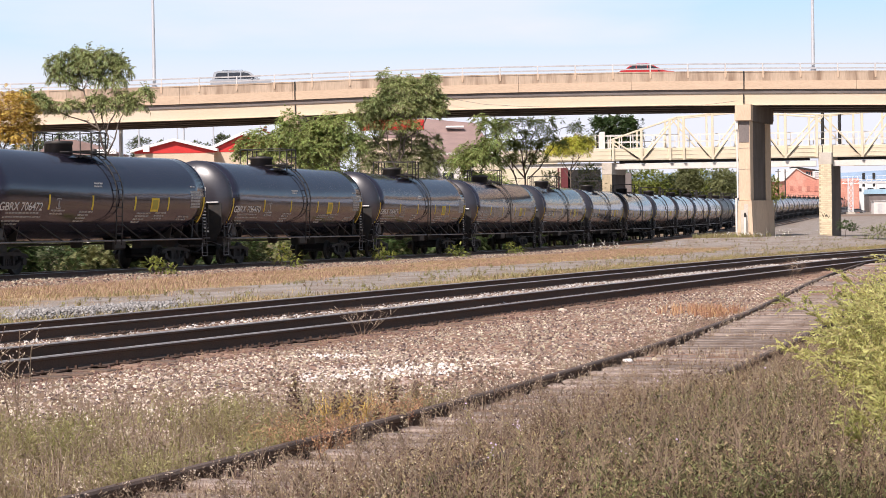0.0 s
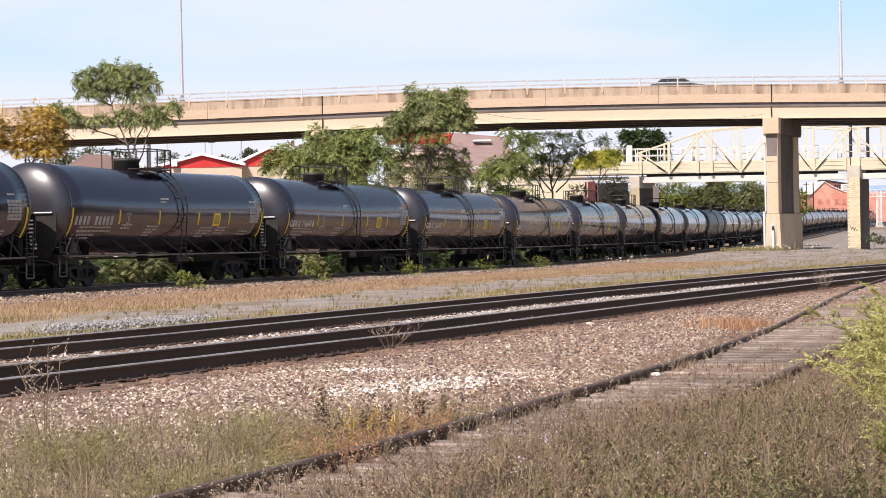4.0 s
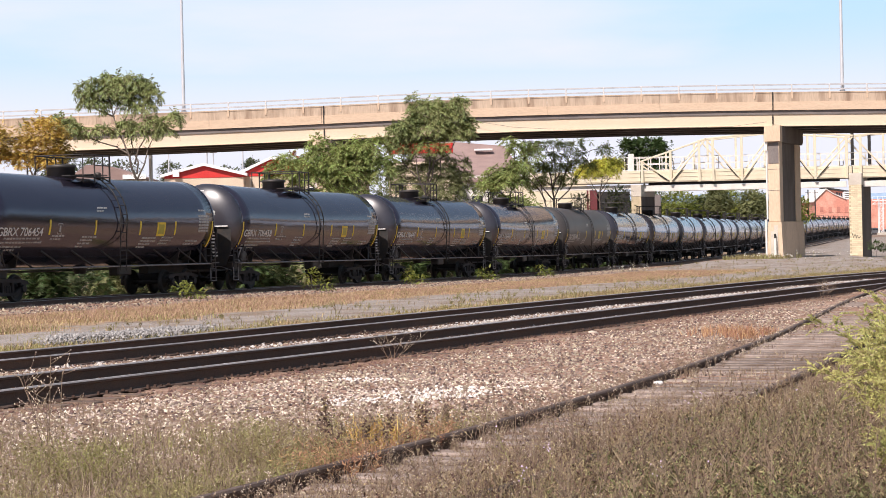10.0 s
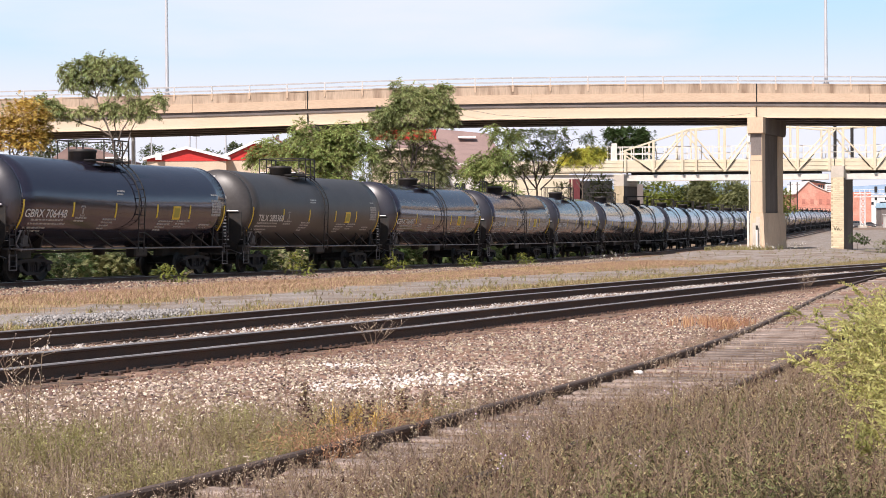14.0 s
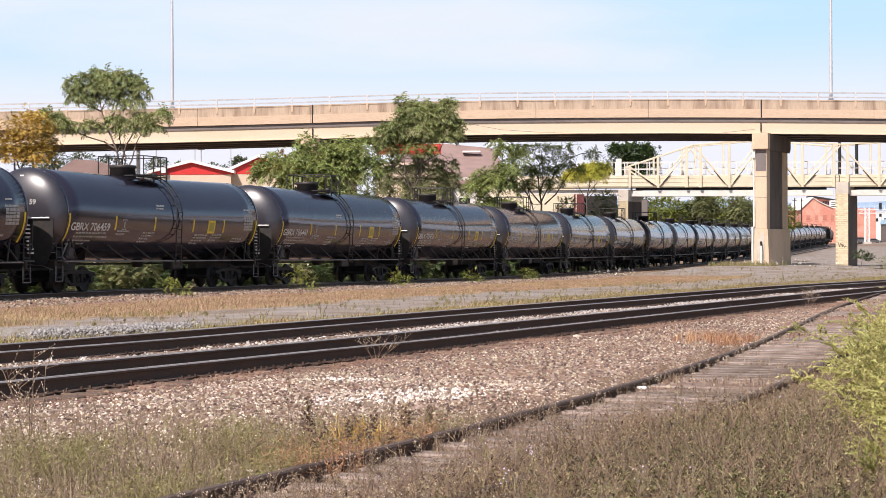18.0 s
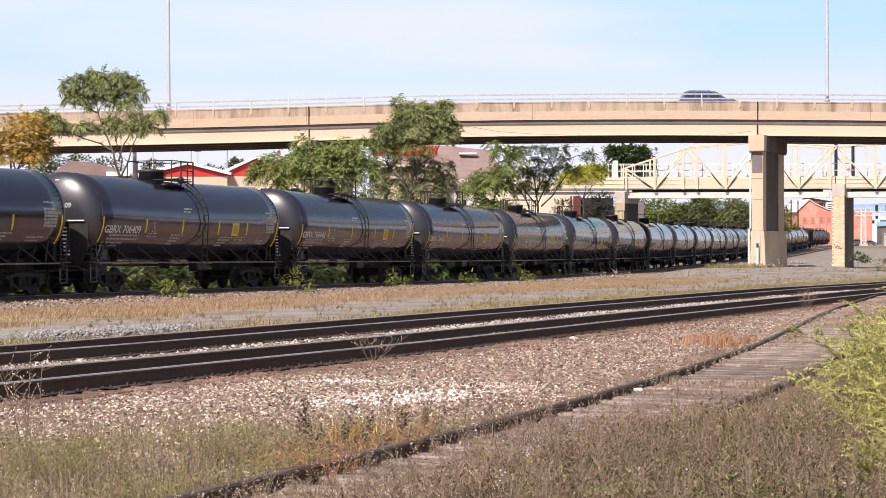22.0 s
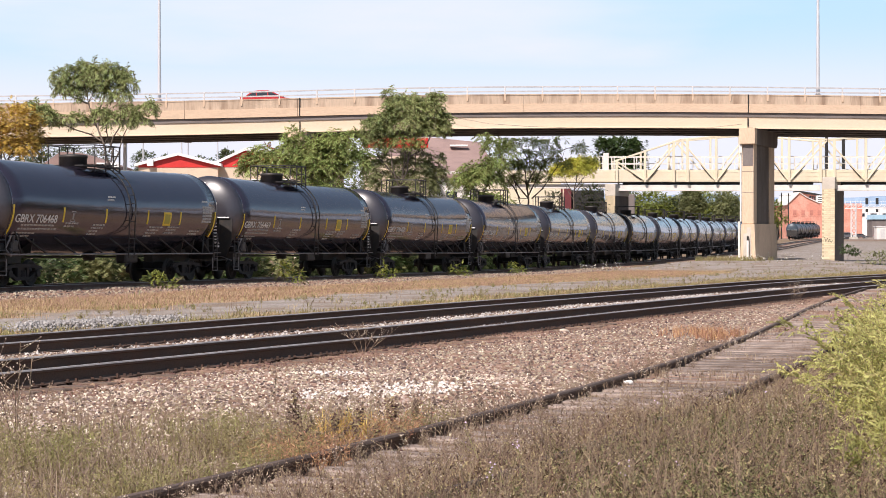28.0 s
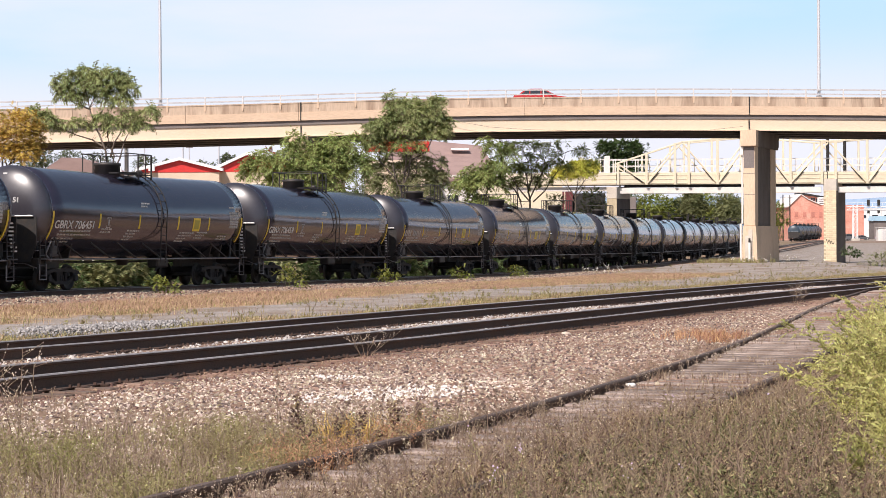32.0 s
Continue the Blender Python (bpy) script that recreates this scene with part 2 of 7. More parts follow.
M["mortar"] = mat("dirty_mortar", (0.52, 0.43, 0.29), 0.95, vary=0.2, scale=1, fine=30, bump=0.2)
M["asphalt"] = mat("asphalt", (0.055, 0.053, 0.052), 0.9, vary=0.2, scale=0.4, fine=30, bump=0.2)
M["dark"] = mat("deep_shade_interior", (0.03, 0.028, 0.027), 0.9, vary=0.2, bump=0.0)
M["red_roof"] = mat("red_metal_fascia", (0.62, 0.035, 0.03), 0.5, vary=0.1, scale=0.5, fine=6, bump=0.02)
M["white_roof"] = mat("white_roof_edge", (0.82, 0.81, 0.80), 0.6, vary=0.06, scale=0.5, bump=0.02)
M["buff_wall"] = mat("buff_block_wall", (0.66, 0.53, 0.40), 0.85, vary=0.12, scale=0.3, fine=8, bump=0.08)
M["white_wall"] = mat("off_white_wall", (0.74, 0.70, 0.66), 0.8, vary=0.1, scale=0.3, fine=8, bump=0.05)
M["brown_roof"] = mat("mauve_brown_shingle_roof", (0.29, 0.20, 0.18), 0.9, vary=0.15, scale=0.5, fine=7, bump=0.15, stretch=(1, 1, 3))
M["maroon"] = mat("maroon_panel", (0.16, 0.035, 0.04), 0.6, vary=0.2, scale=1, bump=0.03)
M["red_brick"] = mat("sunlit_red_brick_wall", (0.60, 0.25, 0.185), 0.9, vary=0.2, scale=0.25, fine=2.0, bump=0.1, second=(0.70, 0.38, 0.29), amount=0.8)
M["window"] = mat("dark_window_glass", (0.03, 0.035, 0.045), 0.08, vary=0.1, bump=0.0, spec=0.6)
M["pole"] = mat("grey_lamp_pole", (0.74, 0.74, 0.75), 0.4, metal=0.5, vary=0.06, scale=1, bump=0.0)
M["bark"] = mat("grey_brown_bark", (0.17, 0.135, 0.11), 0.95, vary=0.3, scale=5, fine=40, bump=0.4, stretch=(1, 1, 0.3))
M["blue_tank"] = mat("faded_blue_black_tank", (0.05, 0.075, 0.10), 0.4, vary=0.3, scale=1, fine=8, bump=0.0)
M["rubber"] = mat("black_rubber", (0.02, 0.02, 0.02), 0.85, vary=0.2, bump=0.05)
M["cup"] = mat("white_crumpled_paper", (0.82, 0.80, 0.78), 0.7, vary=0.1, scale=20, bump=0.1)
M["pale_blue"] = mat("pale_blue_roof_paint", (0.36, 0.55, 0.68), 0.5, vary=0.12, scale=0.6, bump=0.02)
M["brick_fill"] = mat("darker_brick_infill", (0.52, 0.21, 0.16), 0.9, vary=0.2, scale=0.4, fine=5, bump=0.1)
# Blue distance haze is put into the hills' base colour.
M["hill"] = mat("far_wooded_hill", (0.24, 0.33, 0.45), 1.0, vary=0.15, scale=0.01, fine=0.1, bump=0.0)


def leaf(name, color, second, amount=0.7, island=0.35, trans=0.35):
    return mat(name, color, 0.6, vary=0.2, scale=0.5, fine=6, bump=0.0, second=second, amount=amount, island=island, trans=trans, spec=0.35)


M["leaf_green"] = leaf("green_sumac_leaf", (0.26, 0.27, 0.12), (0.17, 0.185, 0.085), trans=0.4)
M["leaf_sunny"] = leaf("sunny_green_sumac_leaf", (0.31, 0.345, 0.115), (0.19, 0.225, 0.075), island=0.6, trans=0.4)
M["leaf_weed"] = leaf("deep_green_weed_leaf", (0.085, 0.125, 0.04), (0.05, 0.08, 0.028), island=0.6)
M["leaf_heaven"] = leaf("grey_green_feathered_leaf", (0.35, 0.37, 0.155), (0.22, 0.25, 0.10), island=0.6, trans=0.42)
M["leaf_dark"] = leaf("dark_green_leaf", (0.115, 0.140, 0.060), (0.075, 0.100, 0.045))
M["leaf_lime"] = leaf("lime_green_leaf", (0.26, 0.28, 0.06), (0.17, 0.21, 0.05))
M["leaf_gold"] = leaf("yellow_turning_leaf", (0.60, 0.41, 0.10), (0.30, 0.22, 0.07))
M["leaf_rust"] = leaf("rust_red_seed_tuft", (0.35, 0.10, 0.03), (0.22, 0.06, 0.03))
M["leaf_yellowgreen"] = leaf("sunny_yellow_green_leaf", (0.58, 0.54, 0.09), (0.38, 0.40, 0.07))
M["bush"] = leaf("feathery_yellow_green_shrub", (0.52, 0.48, 0.19), (0.33, 0.33, 0.115), trans=0.35)
M["dry_grass"] = leaf("dry_tan_grass", (0.47, 0.345, 0.20), (0.38, 0.265, 0.155), trans=0.25)
M["gold_grass"] = leaf("bright_golden_dry_grass", (0.66, 0.44, 0.13), (0.50, 0.31, 0.10), trans=0.3)
M["rust_grass"] = leaf("rust_brown_dry_grass", (0.44, 0.285, 0.20), (0.34, 0.215, 0.15), trans=0.25)
M["orange_grass"] = leaf("rust_orange_dry_grass", (0.48, 0.27, 0.155), (0.38, 0.21, 0.125), trans=0.25)
M["green_grass"] = leaf("tired_green_weed", (0.26, 0.235, 0.095), (0.28, 0.215, 0.12), trans=0.25)
M["bank_brown"] = leaf("speckled_brown_bank_weed", (0.265, 0.175, 0.112), (0.165, 0.11, 0.072), trans=0.2, island=0.8)
M["bank_green"] = leaf("speckled_olive_bank_weed", (0.165, 0.152, 0.065), (0.11, 0.108, 0.045), trans=0.2, island=0.8)
M["pale_head"] = leaf("pale_dry_seed_head", (0.56, 0.47, 0.38), (0.46, 0.37, 0.29), trans=0.2)
M["straw"] = leaf("grey_brown_dead_weed", (0.28, 0.205, 0.145), (0.19, 0.135, 0.10), trans=0.2)
M["purple"] = leaf("pale_purple_flower", (0.62, 0.50, 0.72), (0.55, 0.40, 0.62), trans=0.2)
M["white_flower"] = leaf("small_white_flower", (0.80, 0.79, 0.74), (0.72, 0.70, 0.64), island=0.1, trans=0.2)


# ---- mesh tools ----
class Mesh:
    """Collects vertices and faces of one mesh."""

    def __init__(self):
        self.v, self.f, self.smooth = [], [], []

    def add(self, verts, faces, smooth=False):
        o = len(self.v)
        self.v.extend(verts)
        self.f.extend([tuple(i + o for i in q) for q in faces])
        self.smooth.extend([smooth] * len(faces))
        return self

    def box(self, c, s, rz=0.0, ch=0.0, tilt=None):
        """A box of size s round c, turned by rz degrees, its edges chamfered by ch."""
        hx, hy, hz = s[0] / 2, s[1] / 2, s[2] / 2
        ch = min(ch, hx * 0.9, hy * 0.9, hz * 0.9)
        if ch <= 0:
            p = [(x, y, z) for x in (-hx, hx) for y in (-hy, hy) for z in (-hz, hz)]
            q = [(0, 1, 3, 2), (4, 6, 7, 5), (0, 4, 5, 1), (2, 3, 7, 6), (0, 2, 6, 4), (1, 5, 7, 3)]
        else:
            p, idx = [], {}
            for sx in (-1, 1):
                for sy in (-1, 1):
                    for sz in (-1, 1):
                        for a in range(3):
                            idx[sx, sy, sz, a] = len(p)
                            d = [ch, ch, ch]
                            d[a] = 0
                            p.append((sx * (hx - d[0]), sy * (hy - d[1]), sz * (hz - d[2])))
            q = []
            for a in range(3):
                b, c2 = (a + 1) % 3, (a + 2) % 3
                for s0 in (-1, 1):
                    ring = []
                    for s1, s2 in ((-1, -1), (1, -1), (1, 1), (-1, 1)):
                        k = [0, 0, 0]
                        k[a], k[b], k[c2] = s0, s1, s2
                        ring.append(idx[k[0], k[1], k[2], a])
                    q.append(tuple(ring if s0 > 0 else ring[::-1]))
                for s1 in (-1, 1):
                    for s2 in (-1, 1):
                        k1, k2 = [0, 0, 0], [0, 0, 0]
                        k1[a], k1[b], k1[c2] = -1, s1, s2
                        k2[a], k2[b], k2[c2] = 1, s1, s2
                        q.append((idx[(*k1, b)], idx[(*k2, b)], idx[(*k2, c2)], idx[(*k1, c2)]))
            for sx in (-1, 1):
                for sy in (-1, 1):
                    for sz in (-1, 1):
                        q.append(tuple(idx[sx, sy, sz, a] for a in range(3)))
        m = Matrix.Rotation(radians(rz), 3, "Z")
        if tilt is not None:
            m = m @ tilt
        self.add([tuple(m @ Vector(a) + Vector(c)) for a in p], q)
        return self

    def tube(self, p0, p1, r0, r1=None, n=8, caps=True, smooth=True):
        p0, p1 = Vector(p0), Vector(p1)
        r1 = r0 if r1 is None else r1
        d = (p1 - p0).normalized()
        a = d.orthogonal().normalized()
        b = d.cross(a)
        vs = [tuple(p + (a * math.cos(2 * math.pi * i / n) + b * math.sin(2 * math.pi * i / n)) * r) for p, r in ((p0, r0), (p1, r1)) for i in range(n)]
        fs = [(i, (i + 1) % n, n + (i + 1) % n, n + i) for i in range(n)]
        self.add(vs, fs, smooth)
        if caps:
            self.add(vs, [tuple(range(n))[::-1], tuple(range(n, 2 * n))])
        return self

    def line(self, pts, r, n=6):
        for a, b in zip(pts[:-1], pts[1:]):
            self.tube(a, b, r, n=n)
        return self

    def lathe(self, prof, n=32, axis="x", origin=(0, 0, 0)):
        """Turns (along, radius) pairs round an axis."""
        o = Vector(origin)
        vs, fs = [], []
        for h, r in prof:
            for i in range(n):
                c, s = r * math.cos(2 * math.pi * i / n), r * math.sin(2 * math.pi * i / n)
                p = {"x": (h, c, s), "y": (c, h, s), "z": (c, s, h)}[axis]
                vs.append(tuple(o + Vector(p)))
        for j in range(len(prof) - 1):
            fs += [(j * n + i, j * n + (i + 1) % n, (j + 1) * n + (i + 1) % n, (j + 1) * n + i) for i in range(n)]
        fs += [tuple(range(n))[::-1], tuple(range((len(prof) - 1) * n, len(prof) * n))]
        self.add(vs, fs, True)
        return self

    def prism(self, poly, d0, d1, axis="y"):
        """Pushes a polygon (two coordinates) along an axis from d0 to d1."""
        n = len(poly)

        def pt(p, d):
            return {"y": (p[0], d, p[1]), "x": (d, p[0], p[1]), "z": (p[0], p[1], d)}[axis]
        vs = [pt(p, d) for d in (d0, d1) for p in poly]
        fs = [(i, (i + 1) % n, n + (i + 1) % n, n + i) for i in range(n)] + [tuple(range(n))[::-1], tuple(range(n, 2 * n))]
        return self.add(vs, fs)

    def move(self, m):
        self.v = [tuple(m @ Vector(p)) for p in self.v]
        return self

    def data(self, name, material):
        me = bpy.data.meshes.new(name)
        me.from_pydata(self.v, [], self.f)
        me.polygons.foreach_set("use_smooth", self.smooth)
        me.materials.append(material)
        bm = bmesh.new()
        bm.from_mesh(me)
        bmesh.ops.recalc_face_normals(bm, faces=bm.faces)
        bm.to_mesh(me)
        bm.free()
        return me

    def raw(self, name, material):
        """For large scatters: no normals to mend."""
        me = bpy.data.meshes.new(name)
        me.from_pydata(self.v, [], self.f)
        me.materials.append(material)
        return me


def part(name, mesh, material, parent=None, label=""):
    ob = new(name, mesh.data(name, M[material]))
    if parent is not None:
        ob.parent = parent
    return tagged(ob, label)


def share(ob, parent, m):
    """One more object on the mesh of ob."""
    o = new(ob.name.split(".")[0], ob.data)
    o.parent, o.matrix_basis = parent, m
    return o


def thing(name, label, category, group="", kind="", at=None):
    ob = new(name)
    ob.empty_display_size = 0.3
    if at is not None:
        ob.matrix_basis = at
    return tagged(ob, label, category, group, kind)


rng = random.Random(7)

# ---- the lie of the land ----
YK = [0, 30, 70, 120, 180, 250, 330, 430, 700]
ZK = [0, -0.324, -0.530, -1.067, -1.483, -1.647, -1.421, -0.936, -0.370]


def zp(y):
    """Height of the railway level by distance ahead."""
    return float(np.interp(y, YK, ZK))


# main line under the train: headings in degrees by distance along it
SK = [-40, 60, 150, 240, 330, 450, 700]
TH = [21.742, 15.537, 13.675, 14.456, 14.284, 15.371, 16.411]
GS = np.arange(-120.0, 760.0, 1.0)
ga = np.radians(np.interp(GS + 0.5, SK, TH))
GX = np.concatenate([[0], np.cumsum(np.sin(ga))])[:-1]
GY = np.concatenate([[0], np.cumsum(np.cos(ga))])[:-1]
GX = GX - np.interp(0, GS, GX) - 9.550
GY = GY - np.interp(0, GS, GY) + 81.041


def main_line(s):
    """Place, heading (radians from straight ahead, clockwise) on the main line."""
    return float(np.interp(s, GS, GX)), float(np.interp(s, GS, GY)), math.radians(float(np.interp(s, SK, TH)))


A1 = 0.4276


def yard(al, dd):
    """A point al metres along the yard tracks and dd metres to the right of the first rail."""
    u = (min(al, 118.0) - 40) / 30
    pe = -18.2001 + 0.2659 * u * u - 0.0962 * u ** 3 + dd - 0.019 * max(0.0, al - 118.0)
    return al * math.sin(A1) + pe * math.cos(A1), al * math.cos(A1) - pe * math.sin(A1)


def yard_dd(x, y):
    al, pe = x * math.sin(A1) + y * math.cos(A1), x * math.cos(A1) - y * math.sin(A1)
    u = (min(al, 118.0) - 40) / 30
    return al, pe + 18.2001 - 0.2659 * u * u + 0.0962 * u ** 3 + 0.019 * max(0.0, al - 118.0)


def siding_x(y):
    """The left rail of the siding."""
    if y > 53.6:
        return 11.71 + (y - 53.6) * 0.312
    return 6.011e-05 * y ** 3 - 0.00687538 * y ** 2 + 0.535876 * y - 6.496132


def main_off(x, y):
    """Metres to the right of the main line, roughly."""
    return (x - float(np.interp(y, GY, GX))) * 0.96


def smooth(a, b, v):
    t = min(1.0, max(0.0, (v - a) / (b - a)))
    return t * t * (3 - 2 * t)


def ground_z(x, y):
    z = zp(y) - 0.15
    near = yard_dd(x, y)[1] if 0 < y < 150 else -50
    z += 0.058 * smooth(-2.4, -1.6, near) * (1 - smooth(9.5, 12, near))
    off = main_off(x, y)
    if y > 0:
        z -= 0.10 * smooth(-10, -14, yard_dd(x, y)[1]) * smooth(2.2, 4.5, abs(off))
        if off < -3:
            z -= 0.25 * smooth(3, 7, -off)
        # the gravel rise on which the piers stand
        z += 0.55 * smooth(3, 9, off) * smooth(132, 152, y) * (1 - smooth(205, 250, y)) * (1 - smooth(32.5, 38, x - 0.12 * (y - 155)))
        # right of the siding the bank rises a little
        if y < 70:
            q = x - siding_x(max(y, 6))
            z += 0.085 * smooth(-0.5, -0.05, q) * (1 - 0.3 * smooth(52, 66, y)) + 0.02 * smooth(1.2, 1.5, q) + 0.10 * smooth(2.2, 3.8, q)
    z += 0.035 * noise.noise(Vector((x * 0.35, y * 0.35, 0))) + 0.015 * noise.noise(Vector((x * 1.7, y * 1.7, 3)))
    return z


def zones(x, y):
    """How much of each ground there is: ballast, grey gravel, dry grass; the rest is weedy earth."""
    al, dd = yard_dd(x, y)
    off = main_off(x, y)
    bal = grav = dry = 0.0
    w = 0.8 * noise.noise(Vector((x * 0.25, y * 0.25, 7))) + 0.4 * noise.noise(Vector((x * 0.9, y * 0.9, 1)))
    if y < 2 or y > 900:
        return 0.0, 0.2, 0.3
    g0, g1 = -3.4 - 0.035 * max(0, al - 33), -8.3 - 0.10 * max(0, al - 42)
    if dd > -1.9 + 0.2 * w:
        xs = x - siding_x(max(y, 5))
        bal = 1 - smooth(0.6, 2.4, xs + 0.6 * w)
        if y < 22:
            bal *= 0.55 + 0.45 * smooth(13.5, 19, y + 1.5 * w + x)
    elif x > 0.25 * y + 6:
        # Unseen ground past the view stays dark earth, to dim the tank reflections.
        pass
    elif dd > g0 + 1.3 * w:
        dry = 0.75
    elif dd > g1 + 1.8 * w:
        grav = 1.0
    elif off > 5.5 + w:
        dry = 1.0
    elif off > -2.6:
        bal = 0.9
    else:
        dry = 0.25
    # Gravel also ends past the view's right edge, for darker reflections.
    k = smooth(2.5, 6, off) * smooth(126, 140, y) * (1 - smooth(800, 890, y)) * (1 - smooth(0, 8, x - 0.25 * y - 3))
    grav, dry, bal = max(grav, k), dry * (1 - k), bal * (1 - k)
    return bal, grav, dry


def ground_material():
    m = bpy.data.materials.new("yard_ground")
    m.use_nodes = True
    n, l = m.node_tree.nodes, m.node_tree.links
    b = n["Principled BSDF"]
    b.inputs["Roughness"].default_value = 0.95
    b.inputs["Specular IOR Level"].default_value = 0.2
    at = n.new("ShaderNodeAttribute")
    at.attribute_name = "zones"
    sep = n.new("ShaderNodeSeparateColor")
    l.new(at.outputs["Color"], sep.inputs["Color"])
    tc = n.new("ShaderNodeTexCoord")

    def speck(scale, cols, detail=2, kind="noise"):
        if kind == "voronoi":
            t = n.new("ShaderNodeTexVoronoi")
            out = t.outputs["Color"]
        else:
            t = n.new("ShaderNodeTexNoise")
            t.inputs["Detail"].default_value = detail
            out = t.outputs["Fac"]
        t.inputs["Scale"].default_value = scale
        l.new(tc.outputs["Object"], t.inputs["Vector"])
        r = n.new("ShaderNodeValToRGB")
        r.color_ramp.interpolation = "LINEAR"
        e = r.color_ramp.elements
        e[0].position, e[0].color = cols[0][0], (*cols[0][1], 1)
        e[1].position, e[1].color = cols[-1][0], (*cols[-1][1], 1)
        for p, c in cols[1:-1]:
            x = e.new(p)
            x.color = (*c, 1)
        l.new(out, r.inputs["Fac"])
        return r.outputs["Color"], t

    def mix(fac, a, c, mode="MIX"):
        x = n.new("ShaderNodeMix")
        x.data_type, x.blend_type = "RGBA", mode
        if isinstance(fac, float):
            x.inputs["Factor"].default_value = fac
        else:
            l.new(fac, x.inputs["Factor"])
        l.new(a, x.inputs["A"])
        l.new(c, x.inputs["B"])
        return x.outputs["Result"]

    earth, _ = speck(1.3, [(0.3, (0.115, 0.090, 0.060)), (0.5, (0.18, 0.135, 0.092)), (0.7, (0.105, 0.098, 0.052))], 8)
    bal, vor = speck(17, [(0.0, (0.16, 0.10, 0.075)), (0.35, (0.28, 0.185, 0.14)), (0.75, (0.38, 0.275, 0.22)), (1.0, (0.58, 0.50, 0.44))], kind="voronoi")
    balb, _ = speck(0.9, [(0.35, (0.66, 0.56, 0.50)), (0.65, (1.0, 0.93, 0.88))], 6)
    bal = mix(1.0, bal, balb, "MULTIPLY")
    grav, _ = speck(24, [(0.0, (0.20, 0.18, 0.165)), (0.6, (0.31, 0.278, 0.255)), (1.0, (0.45, 0.41, 0.385))], kind="voronoi")
    gb, _ = speck(0.7, [(0.36, (0.72, 0.62, 0.52)), (0.60, (1.0, 1.0, 1.0))], 7)
    grav = mix(1.0, grav, gb, "MULTIPLY")
    dry, _ = speck(3.5, [(0.3, (0.27, 0.18, 0.12)), (0.5, (0.37, 0.255, 0.165)), (0.68, (0.25, 0.205, 0.125))], 8)
    c = mix(sep.outputs["Red"], earth, bal)
    c = mix(sep.outputs["Green"], c, grav)
    c = mix(sep.outputs["Blue"], c, dry)
    l.new(c, b.inputs["Base Color"])
    bp = n.new("ShaderNodeBump")
    bp.inputs["Strength"].default_value, bp.inputs["Distance"].default_value = 0.6, 0.03
    l.new(vor.outputs["Distance"], bp.inputs["Height"])
    l.new(bp.outputs["Normal"], b.inputs["Normal"])
    return m


M["ground"] = ground_material()


def axis(parts):
    out = []
    for a, b, st in parts:
        out += list(np.arange(a, b, st))
    return out + [parts[-1][1]]


def ground():
    xs = axis([(-4500, -500, 800), (-500, -60, 40), (-60, -24, 4), (-24, -9, 1.0), (-9, 9, 0.35), (9, 36, 0.8), (36, 100, 4), (100, 500, 40), (500, 4500, 800)])
    ys = axis([(-4500, -500, 800), (-500, -20, 60), (-20, 6, 2), (6, 42, 0.35), (42, 90, 0.8), (90, 260, 2.5), (260, 500, 20), (500, 900, 100), (900, 4800, 780)])
    nx = len(xs)
    vs = [(x, y, ground_z(x, y)) for y in ys for x in xs]
    fs = [(j * nx + i, j * nx + i + 1, (j + 1) * nx + i + 1, (j + 1) * nx + i) for j in range(len(ys) - 1) for i in range(nx - 1)]
    me = bpy.data.meshes.new("ground")
    me.from_pydata(vs, [], fs)
    me.materials.append(M["ground"])
    att = me.color_attributes.new("zones", "FLOAT_COLOR", "POINT")
    col = np.ones((len(vs), 4), dtype=np.float32)
    for i, (x, y, z) in enumerate(vs):
        col[i, :3] = zones(x, y)
    att.data.foreach_set("color", col.ravel())
    ob = new("ground", me)
    tagged(ob, "railway yard ground of pinkish ballast, grey gravel and dry grass", "ground", kind="structure")


ground()


# ---- tracks ----
def rail_sweep(pts, k=1.0):
    """Rail section pushed along points (x, y, z of the head). Returns body and running surface."""
    prof = [(-0.07, -0.18), (-0.07, -0.168), (-0.012, -0.145), (-0.010, -0.05), (-0.036, -0.038), (-0.036, -0.015), (-0.026, 0.0), (0.026, 0.0), (0.036, -0.015), (0.036, -0.038), (0.010, -0.05), (0.012, -0.145), (0.07, -0.168), (0.07, -0.18)]
    n = len(prof)
    body, head = Mesh(), Mesh()
    vs = []
    for i, p in enumerate(pts):
        a, c = pts[max(0, i - 1)], pts[min(len(pts) - 1, i + 1)]
        d = Vector((c[0] - a[0], c[1] - a[1], 0)).normalized()
        r = Vector((d.y, -d.x, 0))
        vs += [tuple(Vector(p) + r * u * k + Vector((0, 0, w * k))) for u, w in prof]
    fs, hs = [], []
    for i in range(len(pts) - 1):
        for j in range(n):
            q = (i * n + j, i * n + (j + 1) % n, (i + 1) * n + (j + 1) % n, (i + 1) * n + j)
            (hs if j in (5, 6, 7) else fs).append(q)
    body.add(vs, fs)
    head.add(vs, hs)
    return body, head


def track(name, label, centre, steps, up, side, top, shine):
    """One track: two rails along centre(u) -> x, y, heading."""
    tr = thing(name, label, "railway track", kind="structure")
    for sgn in (-1, 1):
        pts = []
        for u in steps:
            x, y, a = centre(u)
            x, y = x + sgn * 0.7525 * math.cos(a), y - sgn * 0.7525 * math.sin(a)
            pts.append((x, y, zp(y) + up))
        body, head = rail_sweep(pts)
        r = part("rail", body, side, tr)
        part("running_surface", head, top, r, shine)
    return tr


def yard_centre(dd):
    def f(u):
        x, y = yard(u, dd)
        x2, y2 = yard(u + 0.5, dd)
        return x, y, math.atan2(x2 - x, y2 - y)
    return f


